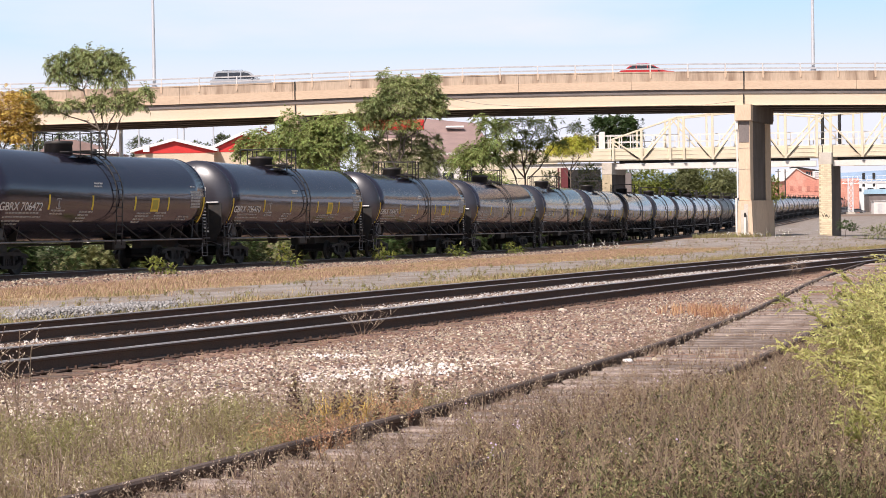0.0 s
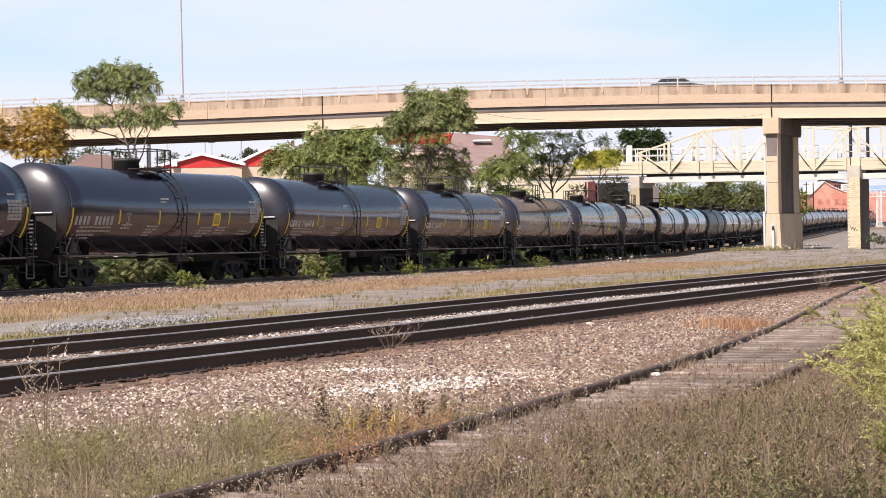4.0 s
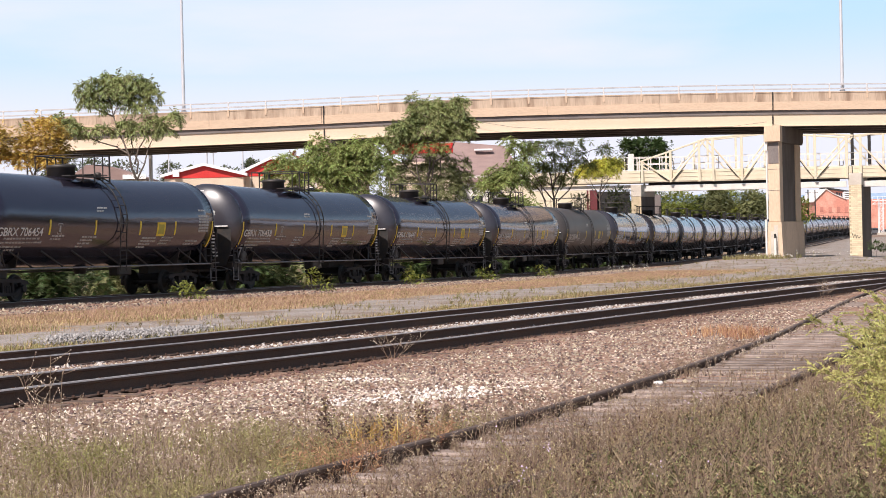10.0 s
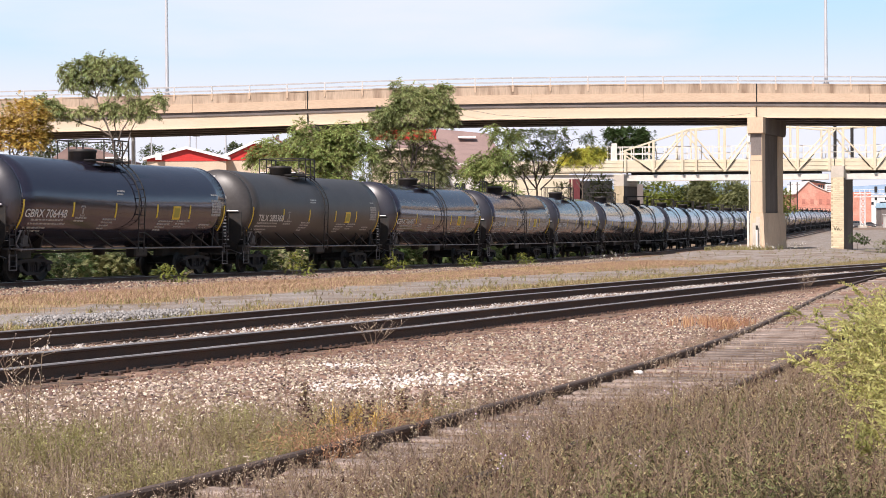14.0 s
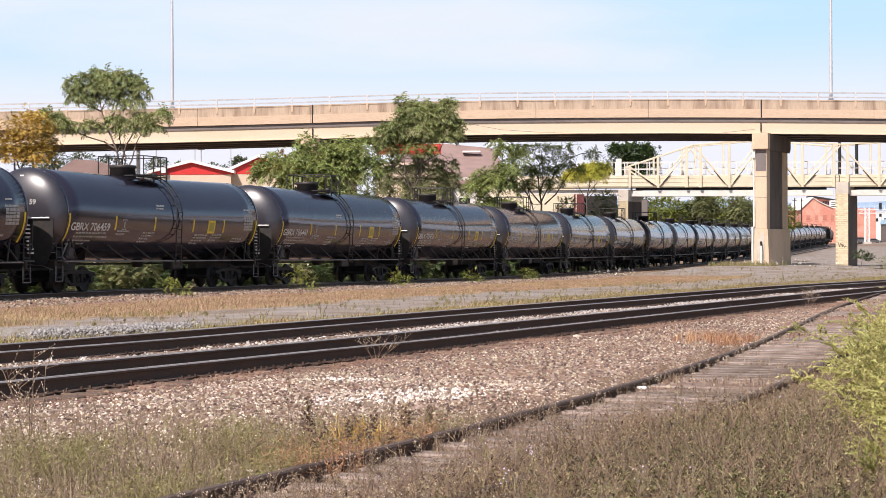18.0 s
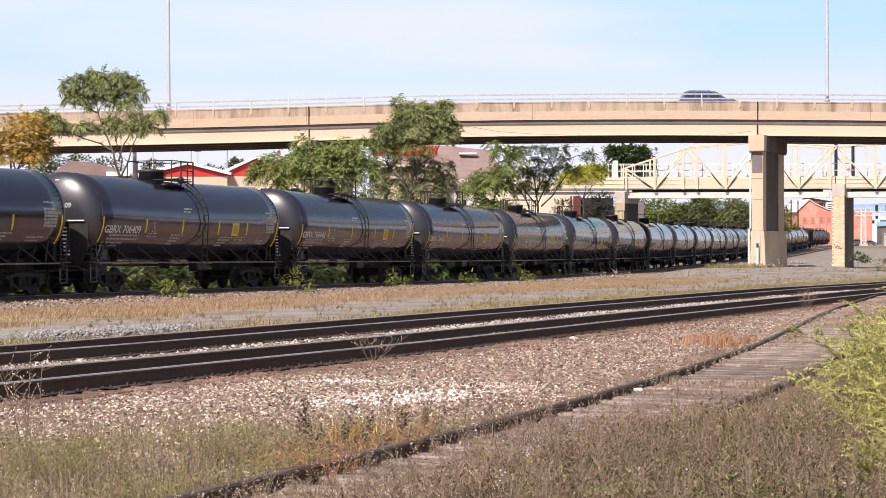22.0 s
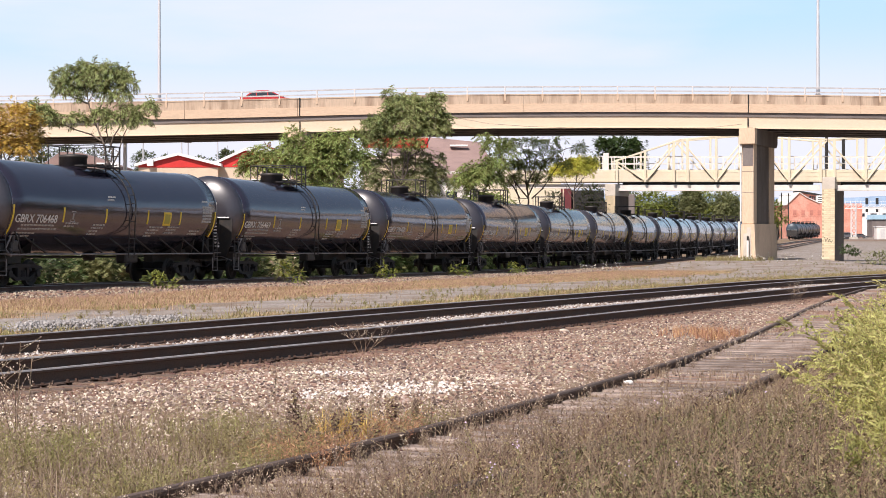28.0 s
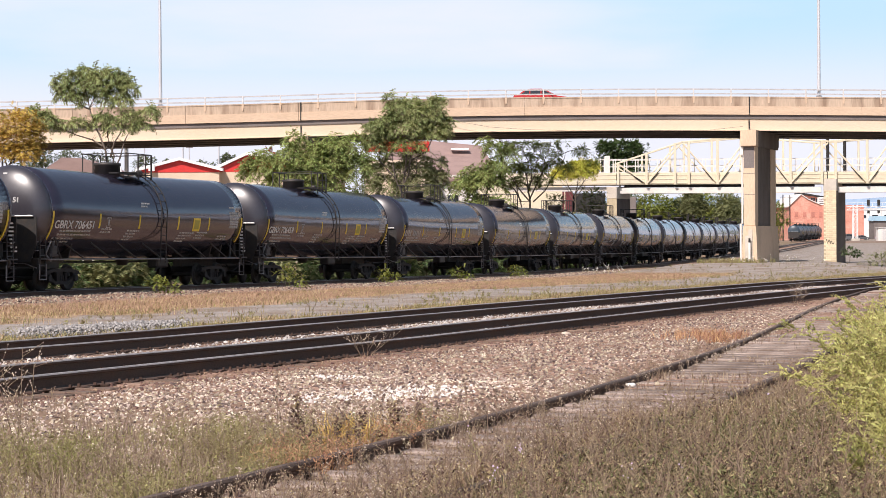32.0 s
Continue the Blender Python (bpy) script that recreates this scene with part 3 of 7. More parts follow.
def siding_centre(u):
    if u < 6:
        x, y, a = siding_centre(6.0)
        return x + (u - 6) * math.tan(a), y + u - 6, a
    x, x2 = siding_x(u), siding_x(u + 0.3)
    a = math.atan2(x2 - x, 0.3)
    return x + 0.7525 * math.cos(a), u - 0.7525 * math.sin(a), a


main_track = track("main_track", "main line track of dark rusted rails on a low ballast bank", main_line, np.arange(-80, 740, 4.0), 0.0, "main_rail", "rail_top", "worn steel running surface")
# Dark strip added between the rails to darken the tank bellies' reflections.
bed = Mesh()
bv, bf = [], []
for i, s in enumerate(np.arange(-80, 740, 4.0)):
    x, y, a = main_line(s)
    for o in (-1.6, 0.70):
        qx, qy = x + o * math.cos(a), y - o * math.sin(a)
        bv += [(qx, qy, zp(qy) - 0.15), (qx, qy, zp(qy) - 0.5)]
    if i:
        k = i * 4
        bf += [(k - 4, k - 2, k + 2, k), (k - 3, k - 4, k, k + 1), (k - 2, k - 1, k + 3, k + 2)]
part("ballast_bed", bed.add(bv, bf), "bed_shade", main_track, "dark ballast strip added to darken the tank bellies")
yard_track_1 = track("yard_track_1", "dark brown steel rails of a yard track on brown ballast", yard_centre(0.7525), np.arange(-25, 260, 1.5), 0.10, "rail_side", "rail_top", "worn grey running surface")
yard_track_2 = track("yard_track_2", "dark brown steel rails of a yard track on brown ballast", yard_centre(4.7652), np.arange(-25, 260, 1.5), 0.10, "rail_side", "rail_top", "worn grey running surface")
siding_track = track("siding_track", "rusty curving siding track half sunk in weeds", siding_centre, np.arange(-34, 90, 0.8), 0.05, "rail_side", "rail_rust", "rusty running surface")
second_main = track("second_main_track", "second main line track beside the first, far off", lambda s: (main_line(s)[0] + 4.3 * math.cos(main_line(s)[2]), main_line(s)[1] - 4.3 * math.sin(main_line(s)[2]), main_line(s)[2]), np.arange(185, 740, 8.0), 0.05, "rail_side", "rail_top", "worn steel running surface")


def ties_and_spikes():
    tie_mesh = Mesh().box((0, 0, 0), (2.6, 0.22, 0.16), ch=0.012).data("tie", M["tie"])
    grey_mesh = Mesh().box((0.29, 0, 0), (2.0, 0.22, 0.16), ch=0.012).data("tie", M["grey_tie"])
    for parent, centre, lo, hi, up, cap in ((yard_track_1, yard_centre(0.7525), 24, 150, 0.10, 110), (yard_track_2, yard_centre(4.7652), 12, 140, 0.10, 160), (siding_track, siding_centre, 7, 72, 0.05, 130)):
        u, i = lo, 0
        plates = Mesh()
        while u < hi:
            x, y, a = centre(u)
            if i < cap:
                o = new("tie", grey_mesh if parent == siding_track else tie_mesh)
                o.parent = parent
                jit = rng.uniform(-1.5, 1.5)
                o.matrix_basis = pose(x + rng.uniform(-0.04, 0.04), y, zp(y) + up - 0.18 - 0.082 + (0.095 + 0.03 * smooth(23, 28, y) if parent == siding_track else 0) + rng.uniform(-0.012, 0.008), 0, rng.uniform(-0.6, 0.6), -math.degrees(a) + jit)
                for sgn in (-1, 1):
                    px, py = x + sgn * 0.7525 * math.cos(a), y - sgn * 0.7525 * math.sin(a)
                    plates.box((px, py, zp(py) + up - 0.176), (0.36, 0.18, 0.016), -math.degrees(a))
                    for q in (-1, 1):
                        for w in (-0.06, 0.105, 0.27):
                            if rng.random() < 0.25:
                                continue
                            dx, dy = q * 0.095, w + rng.uniform(-0.025, 0.025)
                            plates.box((px + dx * math.cos(a) + dy * math.sin(a), py - dx * math.sin(a) + dy * math.cos(a), zp(py) + up - 0.155), (0.034, 0.018, rng.uniform(0.02, 0.05)), -math.degrees(a) + rng.uniform(-20, 20))
            u += 0.495 + rng.uniform(-0.02, 0.02)
            i += 1
        tagged(part("tie_plates_and_spikes", plates, "plate", parent), "rusty tie plates with spikes", kind="stuff")


ties_and_spikes()

# ---- the train ----
CAR = 18.05
CYL = 15.5
END = 7.575
HEAD = 0.62
SAG = 0.07
TR, TZ = 1.62, 2.79


def elliptic(x0, sgn, r=TR, depth=HEAD, k=13):
    return [(x0 + sgn * depth * math.sin(t), r * math.cos(t)) for t in np.linspace(0, math.pi / 2 * 0.985, k)]


def axis_z(x):
    """Height of the tank's axis: the barrel dips a little towards its middle."""
    return TZ - SAG * max(0.0, 1 - abs(x) / (CYL / 2))


def skin(x, z, out=0.006):
    """The near side of the tank at x and height z."""
    return -math.sqrt(max(0.0, (TR + out) ** 2 - (z - axis_z(x)) ** 2))


def patch(mesh, x0, x1, z0, z1, out=0.006, side=-1, n=4):
    """A thin curved panel on the tank's side."""
    vs, fs = [], []
    for i in range(n + 1):
        z = z0 + (z1 - z0) * i / n
        for o in (out, -0.01):
            y = skin(x0, z, o) * (1 if side < 0 else -1)
            vs += [(x0, y, z), (x1, y, z)]
    for i in range(n):
        k, k2 = i * 4, i * 4 + 4
        fs += [(k, k + 1, k2 + 1, k2), (k + 2, k2 + 2, k2 + 3, k + 3), (k, k2, k2 + 2, k + 2), (k + 1, k + 3, k2 + 3, k2 + 1)]
    fs += [(0, 2, 3, 1), (n * 4, n * 4 + 1, n * 4 + 3, n * 4 + 2)]
    mesh.add(vs, fs)


def bogie(car, x):
    """A three-piece freight bogie under the car."""
    bg = part("bogie", Mesh().box((0, 0, 0.62), (0.42, 2.0, 0.32), ch=0.04).tube((0, 0, 0.75), (0, 0, 0.98), 0.2, n=12), "bogie", car, "dusty cast steel bogie bolster")
    bg.matrix_basis = pose(x, 0, 0)
    for sy in (-1, 1):
        m = Mesh()
        # top chord, bottom chord and columns as separate webs
        m.prism([(-1.25, 0.58), (-1.15, 0.70), (-0.55, 0.79), (0.55, 0.79), (1.15, 0.70), (1.25, 0.58), (0.60, 0.66), (-0.60, 0.66)], sy * 0.94, sy * 1.08)
        m.prism([(-1.12, 0.56), (-0.98, 0.60), (-0.42, 0.33), (0.42, 0.33), (0.98, 0.60), (1.12, 0.56), (0.45, 0.22), (-0.45, 0.22)], sy * 0.95, sy * 1.07)
        for cx in (-0.30, 0.30):
            m.box((cx, sy * 1.01, 0.5), (0.12, 0.13, 0.36), ch=0.02)
        for cx in (-0.14, 0, 0.14):
            m.tube((cx, sy * 1.0, 0.34), (cx, sy * 1.0, 0.56), 0.055, n=8)
        for cx in (-0.89, 0.89):
            m.tube((cx, sy * 0.92, 0.457), (cx, sy * 1.13, 0.457), 0.13, n=10)
            m.box((cx, sy * 1.0, 0.60), (0.30, 0.15, 0.10), ch=0.02)
        part("side_frame", m, "bogie", bg)
    for cx in (-0.89, 0.89):
        w = Mesh().lathe([(-0.92, 0.07), (0.92, 0.07)], 10, "y")
        for sy in (-1, 1):
            w.lathe([(sy * 0.66, 0.2), (sy * 0.685, 0.485), (sy * 0.715, 0.485), (sy * 0.72, 0.46), (sy * 0.80, 0.452), (sy * 0.80, 0.40), (sy * 0.75, 0.36), (sy * 0.745, 0.17), (sy * 0.80, 0.15), (sy * 0.80, 0.08)], 20, "y")
            for k in range(3):
                t = k * 2.094
                w.tube((0.27 * math.cos(t), sy * 0.735, 0.27 * math.sin(t)), (0.27 * math.cos(t), sy * 0.765, 0.27 * math.sin(t)), 0.05, n=8)
        ws = part("wheelset", w, "wheel", bg, "worn steel wheelset")
        ws.matrix_basis = pose(cx, 0, 0.457)
    return bg


def end_gear(car, e):
    """Everything at one end: stub sill, coupler, shield, ladders, handrails. e is -1 or 1."""
    x0 = e * END
    part("stub_sill", Mesh().box((x0 - e * 0.6, 0, 0.96), (4.2, 0.42, 0.36), ch=0.02).box((x0 + e * 0.55, 0, 1.02), (0.16, 2.7, 0.30), ch=0.02).box((x0 - e * 1.4, 0, 1.17), (1.5, 1.6, 0.24), ch=0.05), "black", car)
    part("coupler", Mesh().box((x0 + e * 0.95, 0, 0.88), (0.8, 0.16, 0.17), ch=0.02).box((x0 + e * 1.32, 0.06, 0.88), (0.26, 0.30, 0.30), ch=0.05), "bogie", car, "rusty knuckle coupler")
    if e > 0:
        for i in range(8):
            part("reflective_slat", Mesh().box((x0 + 0.62 + 0.035 * i, -1.30, 2.36 - 0.135 * i), (0.34 - 0.03 * (i % 3), 0.05, 0.055)), "stencil", car, "white reflective slat")
    sh = Mesh()
    sh.prism([(-1.15, 1.02), (1.15, 1.02), (1.40, 1.6), (1.42, 2.58), (-1.42, 2.58), (-1.40, 1.6)], x0 + e * 0.81, x0 + e * 0.845, "x")
    for y in (-0.45, 0.45):
        sh.box((x0 + e * 0.855, y, 1.9), (0.03, 0.06, 1.4))
    part("head_shield", sh, "black", car, "black steel half-head shield")
    part("end_handrail", Mesh().line([(x0 + e * 0.90, -1.30, 2.62), (x0 + e * 0.90, 1.30, 2.62)], 0.03), "stencil", car, "white end handrail")
    for y in (-1.42, 1.42):
        g = Mesh()
        # corner ladder, step and grab irons
        for xx in (x0 + e * 0.25, x0 + e * 0.62):
            g.tube((xx, y, 0.52), (xx, y, 1.95), 0.022, n=6)
        for z in (0.55, 0.9, 1.25, 1.6, 1.92):
            g.tube((x0 + e * 0.25, y, z), (x0 + e * 0.62, y, z), 0.018, n=6)
        g.box((x0 + e * 0.43, y * 0.97, 1.14), (0.6, 0.32, 0.05))
        g.tube((x0 + e * 0.62, y, 1.9), (x0 + e * 0.62, y * 0.55, 2.0), 0.02, n=6)
        part("corner_ladder", g, "dim_steel", car)
        part("tank_brace", Mesh().tube((x0 - e * 0.05, y, 1.12), (x0 - e * 0.75, y * 0.93, 1.75), 0.035, n=6), "black", car)
        part("tank_brace", Mesh().tube((x0 - e * 0.75, y, 1.12), (x0 - e * 0.45, y * 0.95, 1.9), 0.035, n=6), "black", car)
        for z in (1.42, 1.72):
            gb = Mesh().line([(x0 + e * 0.66, y * 0.98, z), (x0 + e * 0.78, y * 0.98, z), (x0 + e * 0.78, y * 0.62, z), (x0 + e * 0.66, y * 0.62, z)], 0.016, 5)
            part("grab_iron", gb, "rung", car, "pale grey grab iron")
        part("sill_step", Mesh().line([(x0 + e * 0.2, y, 0.95), (x0 + e * 0.2, y, 0.42), (x0 + e * 0.66, y, 0.42), (x0 + e * 0.66, y, 0.95)], 0.02, 5), "rung", car, "pale grey sill step")
    # brake rigging and hoses
    b = Mesh().line([(x0 + e * 0.62, -0.5, 0.98), (x0 + e * 0.9, -0.55, 0.75), (x0 + e * 1.2, -0.4, 0.55), (x0 + e * 1.42, -0.2, 0.62)], 0.03)
    part("brake_hose", b, "bogie", car)
    part("uncoupling_lever", Mesh().line([(x0 + e * 0.72, -1.35, 0.82), (x0 + e * 0.74, -0.9, 0.98), (x0 + e * 0.9, -0.15, 1.0), (x0 + e * 1.25, -0.05, 1.06)], 0.018, 5), "rung", car, "thin pale uncoupling lever")
    b = Mesh().tube((x0 + e * 0.55, -1.0, 1.2), (x0 + e * 0.55, -1.0, 1.85), 0.03, n=6)
    if e < 0:
        w = Mesh()
        for k in range(16):
            t0, t1 = k * math.pi / 8, (k + 1) * math.pi / 8
            w.tube((x0 - 0.70, -1.02 + 0.28 * math.cos(t0), 1.75 + 0.28 * math.sin(t0)), (x0 - 0.70, -1.02 + 0.28 * math.cos(t1), 1.75 + 0.28 * math.sin(t1)), 0.022, n=5)
        for k in range(5):
            t0 = k * 1.2566
            w.tube((x0 - 0.68, -1.02, 1.75), (x0 - 0.70, -1.02 + 0.28 * math.cos(t0), 1.75 + 0.28 * math.sin(t0)), 0.015, n=5)
        part("brake_wheel", w, "rung", car, "grey spoked hand brake wheel")
        part("brake_chain_box", Mesh().box((x0 - 0.5, -1.0, 1.6), (0.2, 0.3, 0.5), ch=0.03).box((x0 - 0.35, -1.25, 1.35), (0.3, 0.22, 0.28), ch=0.04), "bogie", car)
        part("brake_rod", Mesh().line([(x0 - 0.5, -1.0, 1.4), (x0 - 0.45, -1.05, 0.9), (x0 + 0.3, -0.6, 0.72)], 0.022, 5).line([(x0 + 0.05, -1.45, 1.75), (x0 - 0.2, -1.38, 1.3), (x0 + 0.1, -1.42, 1.05)], 0.03, 5), "rung", car, "grey brake rod")
        part("valve_block", Mesh().box((x0 + 0.35, -1.30, 1.42), (0.42, 0.26, 0.36), ch=0.05).tube((x0 + 0.05, -1.36, 1.25), (x0 + 0.6, -1.36, 1.25), 0.07, n=8).tube((x0 + 0.22, -1.42, 1.5), (x0 + 0.22, -1.42, 1.75), 0.06, n=8), "dim_steel", car, "grey brake valve block")
    b.box((x0 + e * 0.35, -1.05, 1.45), (0.25, 0.18, 0.5), ch=0.03)
    part("brake_lever", b, "bogie", car)


def head_number(car, digits):
    """The last two digits and a small mark, white, high on the tank's head."""
    cu = bpy.data.curves.new("digits", "FONT")
    cu.body, cu.size, cu.extrude, cu.offset, cu.align_x = digits, 0.24, 0.002, 0.012, "CENTER"
    ob = new("head_number", cu)
    dg = bpy.context.evaluated_depsgraph_get()
    me = bpy.data.meshes.new_from_object(ob.evaluated_get(dg))
    bpy.data.objects.remove(ob)
    me.materials.clear()
    me.materials.append(M["stencil"])
    for v in me.vertices:
        y, z = -0.55 - v.co.x, 3.10 + v.co.y
        k = math.sqrt(max(0.0, 1 - (y * y + (z - TZ) ** 2) / TR ** 2))
        v.co = (-CYL / 2 - HEAD * k - 0.012, y, z)
    o = new("head_number", me)
    o.parent = car
    part("head_mark", Mesh().box((-CYL / 2 - HEAD * 0.58, 0.0, 4.06), (0.02, 0.16, 0.16)), "stencil", car, "small white mark on the head")


def stencils(car, number):
    """Tape, placard, stencilled number and data panels on the near side."""
    a = -7.575
    for x, z0, z1 in ((-0.08, 1.78, 2.80), (3.2, 2.24, 2.76), (6.2, 2.24, 2.76), (9.4, 2.24, 2.76), (12.1, 2.24, 2.76), (15.15, 1.78, 2.80)):
        m = Mesh()
        patch(m, a + x, a + x + 0.10, z0, z1, n=6)
        part("reflective_stripe", m, "yellow", car)
    m = Mesh()
    patch(m, a + 10.72, a + 11.35, 2.20, 2.72)
    pl = part("placard", m, "yellow", car, "square yellow placard")
    m = Mesh()
    patch(m, a + 10.82, a + 11.25, 2.28, 2.64, out=0.010)
    part("print", m, "olive", pl)
    lead = 0.6 if number and number.startswith("TILX") else 0.12
    if number:
        head_number(car, number[-2:])
        cu = bpy.data.curves.new("number", "FONT")
        cu.body, cu.size, cu.extrude, cu.offset, cu.align_x = number, 0.46, 0.002, 0.007, "LEFT"
        ob = new("stencilled_number", cu)
        dg = bpy.context.evaluated_depsgraph_get()
        me = bpy.data.meshes.new_from_object(ob.evaluated_get(dg))
        bpy.data.objects.remove(ob)
        me.materials.clear()
        me.materials.append(M["stencil"])
        w = max(v.co.x for v in me.vertices)
        for v in me.vertices:
            x, z = a + lead + v.co.x * 2.72 / w, 2.21 + v.co.y * 0.84
            v.co = (x, skin(x, z, 0.008 + v.co.z), z)
        o = new("stencilled_number", me)
        o.parent = car
    else:
        m = Mesh()
        for k in range(10):
            if k != 4:
                patch(m, a + 0.18 + k * 0.27, a + 0.18 + k * 0.27 + 0.17, 2.21, 2.52, n=2)
        tagged(part("stencilled_number", m, "stencil_dim", car), kind="stuff")
    m = Mesh()
    # small data lines, unreadable
    for x, z, w, nn in ((0.6, 1.93, 2.0, 1), (0.5, 1.80, 2.3, 1), (3.45, 2.02, 0.8, 2), (5.4, 1.98, 0.9, 4), (9.7, 1.94, 1.1, 4), (11.2, 1.96, 0.9, 3), (13.2, 1.82, 0.9, 2), (6.45, 3.02, 0.55, 2), (14.1, 3.02, 0.4, 1), (0.3, 1.66, 1.4, 2)):
        for k in range(nn):
            xx = x
            while xx < x + w * (1 - 0.15 * k):
                l = 0.08 + 0.16 * rng.random()
                patch(m, a + xx - 0.06 * k, a + xx + l - 0.06 * k, z + 0.16 - 0.11 * k, z + 0.22 - 0.11 * k, n=1)
                xx += l + 0.05
    tagged(part("data_stencil", m, "stencil_dim", car, "rows of small worn stencilled data"), kind="stuff")
    m = Mesh()
    for i in range(4):
        for j in range(6):
            patch(m, a + 14.05 + i * 0.21, a + 14.05 + i * 0.21 + 0.185, 2.36 + j * 0.115, 2.36 + j * 0.115 + 0.09, n=1)
    tagged(part("data_panel", m, "stencil_dim", car, "grey stencilled inspection table"), kind="stuff")
    m = Mesh()
    for x0, x1, z0, z1 in ((3.75, 3.78, 2.26, 2.64), (4.02, 4.05, 2.26, 2.64), (3.75, 4.05, 2.61, 2.64), (3.75, 4.05, 2.26, 2.29), (3.85, 3.95, 2.34, 2.56)):
        patch(m, a + x0, a + x1, z0, z1, n=1)
    part("boxed_mark", m, "stencil_dim", car)


def tank_car(name, paint, label):
    """A tank car standing at the origin, its length along x, near side to -y."""
    car = thing(name, label, "tank car", "tank cars of the train")
    barrel = Mesh().lathe([(x, TR) for x in np.linspace(-CYL / 2, CYL / 2, 19)], 64, "x", (0, 0, TZ))
    barrel.v = [(x, y, z - SAG * max(0.0, 1 - abs(x) / (CYL / 2))) for x, y, z in barrel.v]
    part("tank", barrel, paint, car)
    for e in (-1, 1):
        part("tank_head", Mesh().lathe(elliptic(e * CYL / 2, e), 64, "x", (0, 0, TZ)), "tank_head", car, "rounded tank head in lighter, rougher black")
    for x in (-CYL / 2 + 0.02, CYL / 2 - 0.02):
        part("jacket_seam", Mesh().lathe([(x - 0.03, TR - 0.01), (x - 0.03, TR + 0.003), (x + 0.03, TR + 0.003), (x + 0.03, TR - 0.01)], 56, "x", (0, 0, TZ)), paint, car)
    top = TZ + TR
    # fittings housing and top platform
    part("fittings_housing", Mesh().lathe([(top - 0.2, 0.51), (top + 0.24, 0.49), (top + 0.26, 0.53), (top + 0.36, 0.52), (top + 0.39, 0.25)], 20, "z", (-0.95, 0, 0)), "black", car, "black cylindrical fittings housing")
    for y in (-0.81, 0.81):
        part("walkway", Mesh().box((-0.6, y, top - 0.06), (2.7, 0.36, 0.04)), "black", car)
    p = Mesh()
    for x in np.linspace(-0.25, 0.75, 5):
        p.box((x, 0, top + 0.03), (0.16, 1.7, 0.03))
    for y in (-0.5, 0.5):
        p.box((0.25, y, top), (1.2, 0.06, 0.07))
    part("top_platform", p, "black", car, "steel grating platform beside the housing")
    for y in (-0.98, 0.98):
        r = Mesh()
        for x, w in ((-1.1, 0.022), (-0.30, 0.03), (0.28, 0.024), (0.76, 0.035)):
            r.tube((x, y, top - 0.28), (x, y, top + 0.72), w, n=6)
        r.tube((-1.1, y, top + 0.72), (0.76, y, top + 0.72), 0.022, n=6)
        r.tube((-0.30, y, top + 0.36), (0.76, y, top + 0.36), 0.022, n=6)
        part("safety_railing", r, "black", car)
    for x in (-1.1, 0.76):
        part("end_railing", Mesh().line([(x, -0.98, top + 0.72), (x, 0.98, top + 0.72)], 0.02), "black", car)
    part("valve", Mesh().lathe([(top - 0.1, 0.13), (top + 0.16, 0.12), (top + 0.19, 0.05)], 10, "z", (1.6, 0, 0)), "black", car)
    part("valve", Mesh().lathe([(top - 0.1, 0.09), (top + 0.2, 0.09), (top + 0.22, 0.04)], 8, "z", (-0.1, 0.3, 0)), "black", car)
    # ladders that follow the tank's side from sill to platform
    for sy in (-1, 1):
        l = Mesh()
        for x in (0.28, 0.72):
            pts = [(x, sy * 1.62, 0.95), (x, sy * 1.66, 2.1)]
            for t in np.linspace(0.1, 1.15, 7):
                pts.append((x, sy * (TR + 0.09) * math.cos(t), TZ + (TR + 0.09) * math.sin(t)))
            l.line(pts, 0.024, 6)
        zz = 1.05
        while zz < 2.85:
            l.tube((0.28, sy * 1.65, zz), (0.72, sy * 1.65, zz), 0.016, n=6)
            zz += 0.32
        for t in np.linspace(0.12, 1.1, 6):
            y, z = sy * (TR + 0.09) * math.cos(t), TZ + (TR + 0.09) * math.sin(t)
            l.tube((0.28, y, z), (0.72, y, z), 0.016, n=6)
        part("side_ladder", l, "black", car, "black side ladder over the tank")
        h = Mesh()
        h.tube((-END - 0.2, sy * 1.44, 1.11), (END + 0.2, sy * 1.44, 1.11), 0.03, n=8)
        part("side_handrail", h, "rung", car, "long grey side handrail")
        for x in np.linspace(-END + 1.2, END - 2.2, 7):
            part("handrail_bracket", Mesh().tube((x + 1.25, sy * 1.43, 1.11), (x, sy * 1.24, 1.72), 0.035, n=5), "black", car)
    part("bottom_outlet", Mesh().lathe([(0.86, 0.20), (1.05, 0.26), (1.35, 0.34)], 14, "z", (0.2, 0, 0)).box((0.2, 0, 1.2), (1.3, 0.5, 0.2), ch=0.05).tube((-6, 0.3, 1.0), (6, 0.3, 1.0), 0.04, n=6).box((2.4, -0.4, 0.95), (1.0, 0.45, 0.4), ch=0.06), "black", car)
    for x in (-END + 1.45, END - 1.45):
        s = Mesh()
        s.prism([(-1.28, 2.05), (-1.05, 1.15), (1.05, 1.15), (1.28, 2.05), (0.9, 1.5), (0, 1.3), (-0.9, 1.5)], x - 0.5, x - 0.44, "x")
        s.prism([(-1.28, 2.05), (-1.05, 1.15), (1.05, 1.15), (1.28, 2.05), (0.9, 1.5), (0, 1.3), (-0.9, 1.5)], x + 0.44, x + 0.5, "x")
        part("saddle", s, "black", car)
        bogie(car, x)
    for e in (-1, 1):
        end_gear(car, e)
    return car


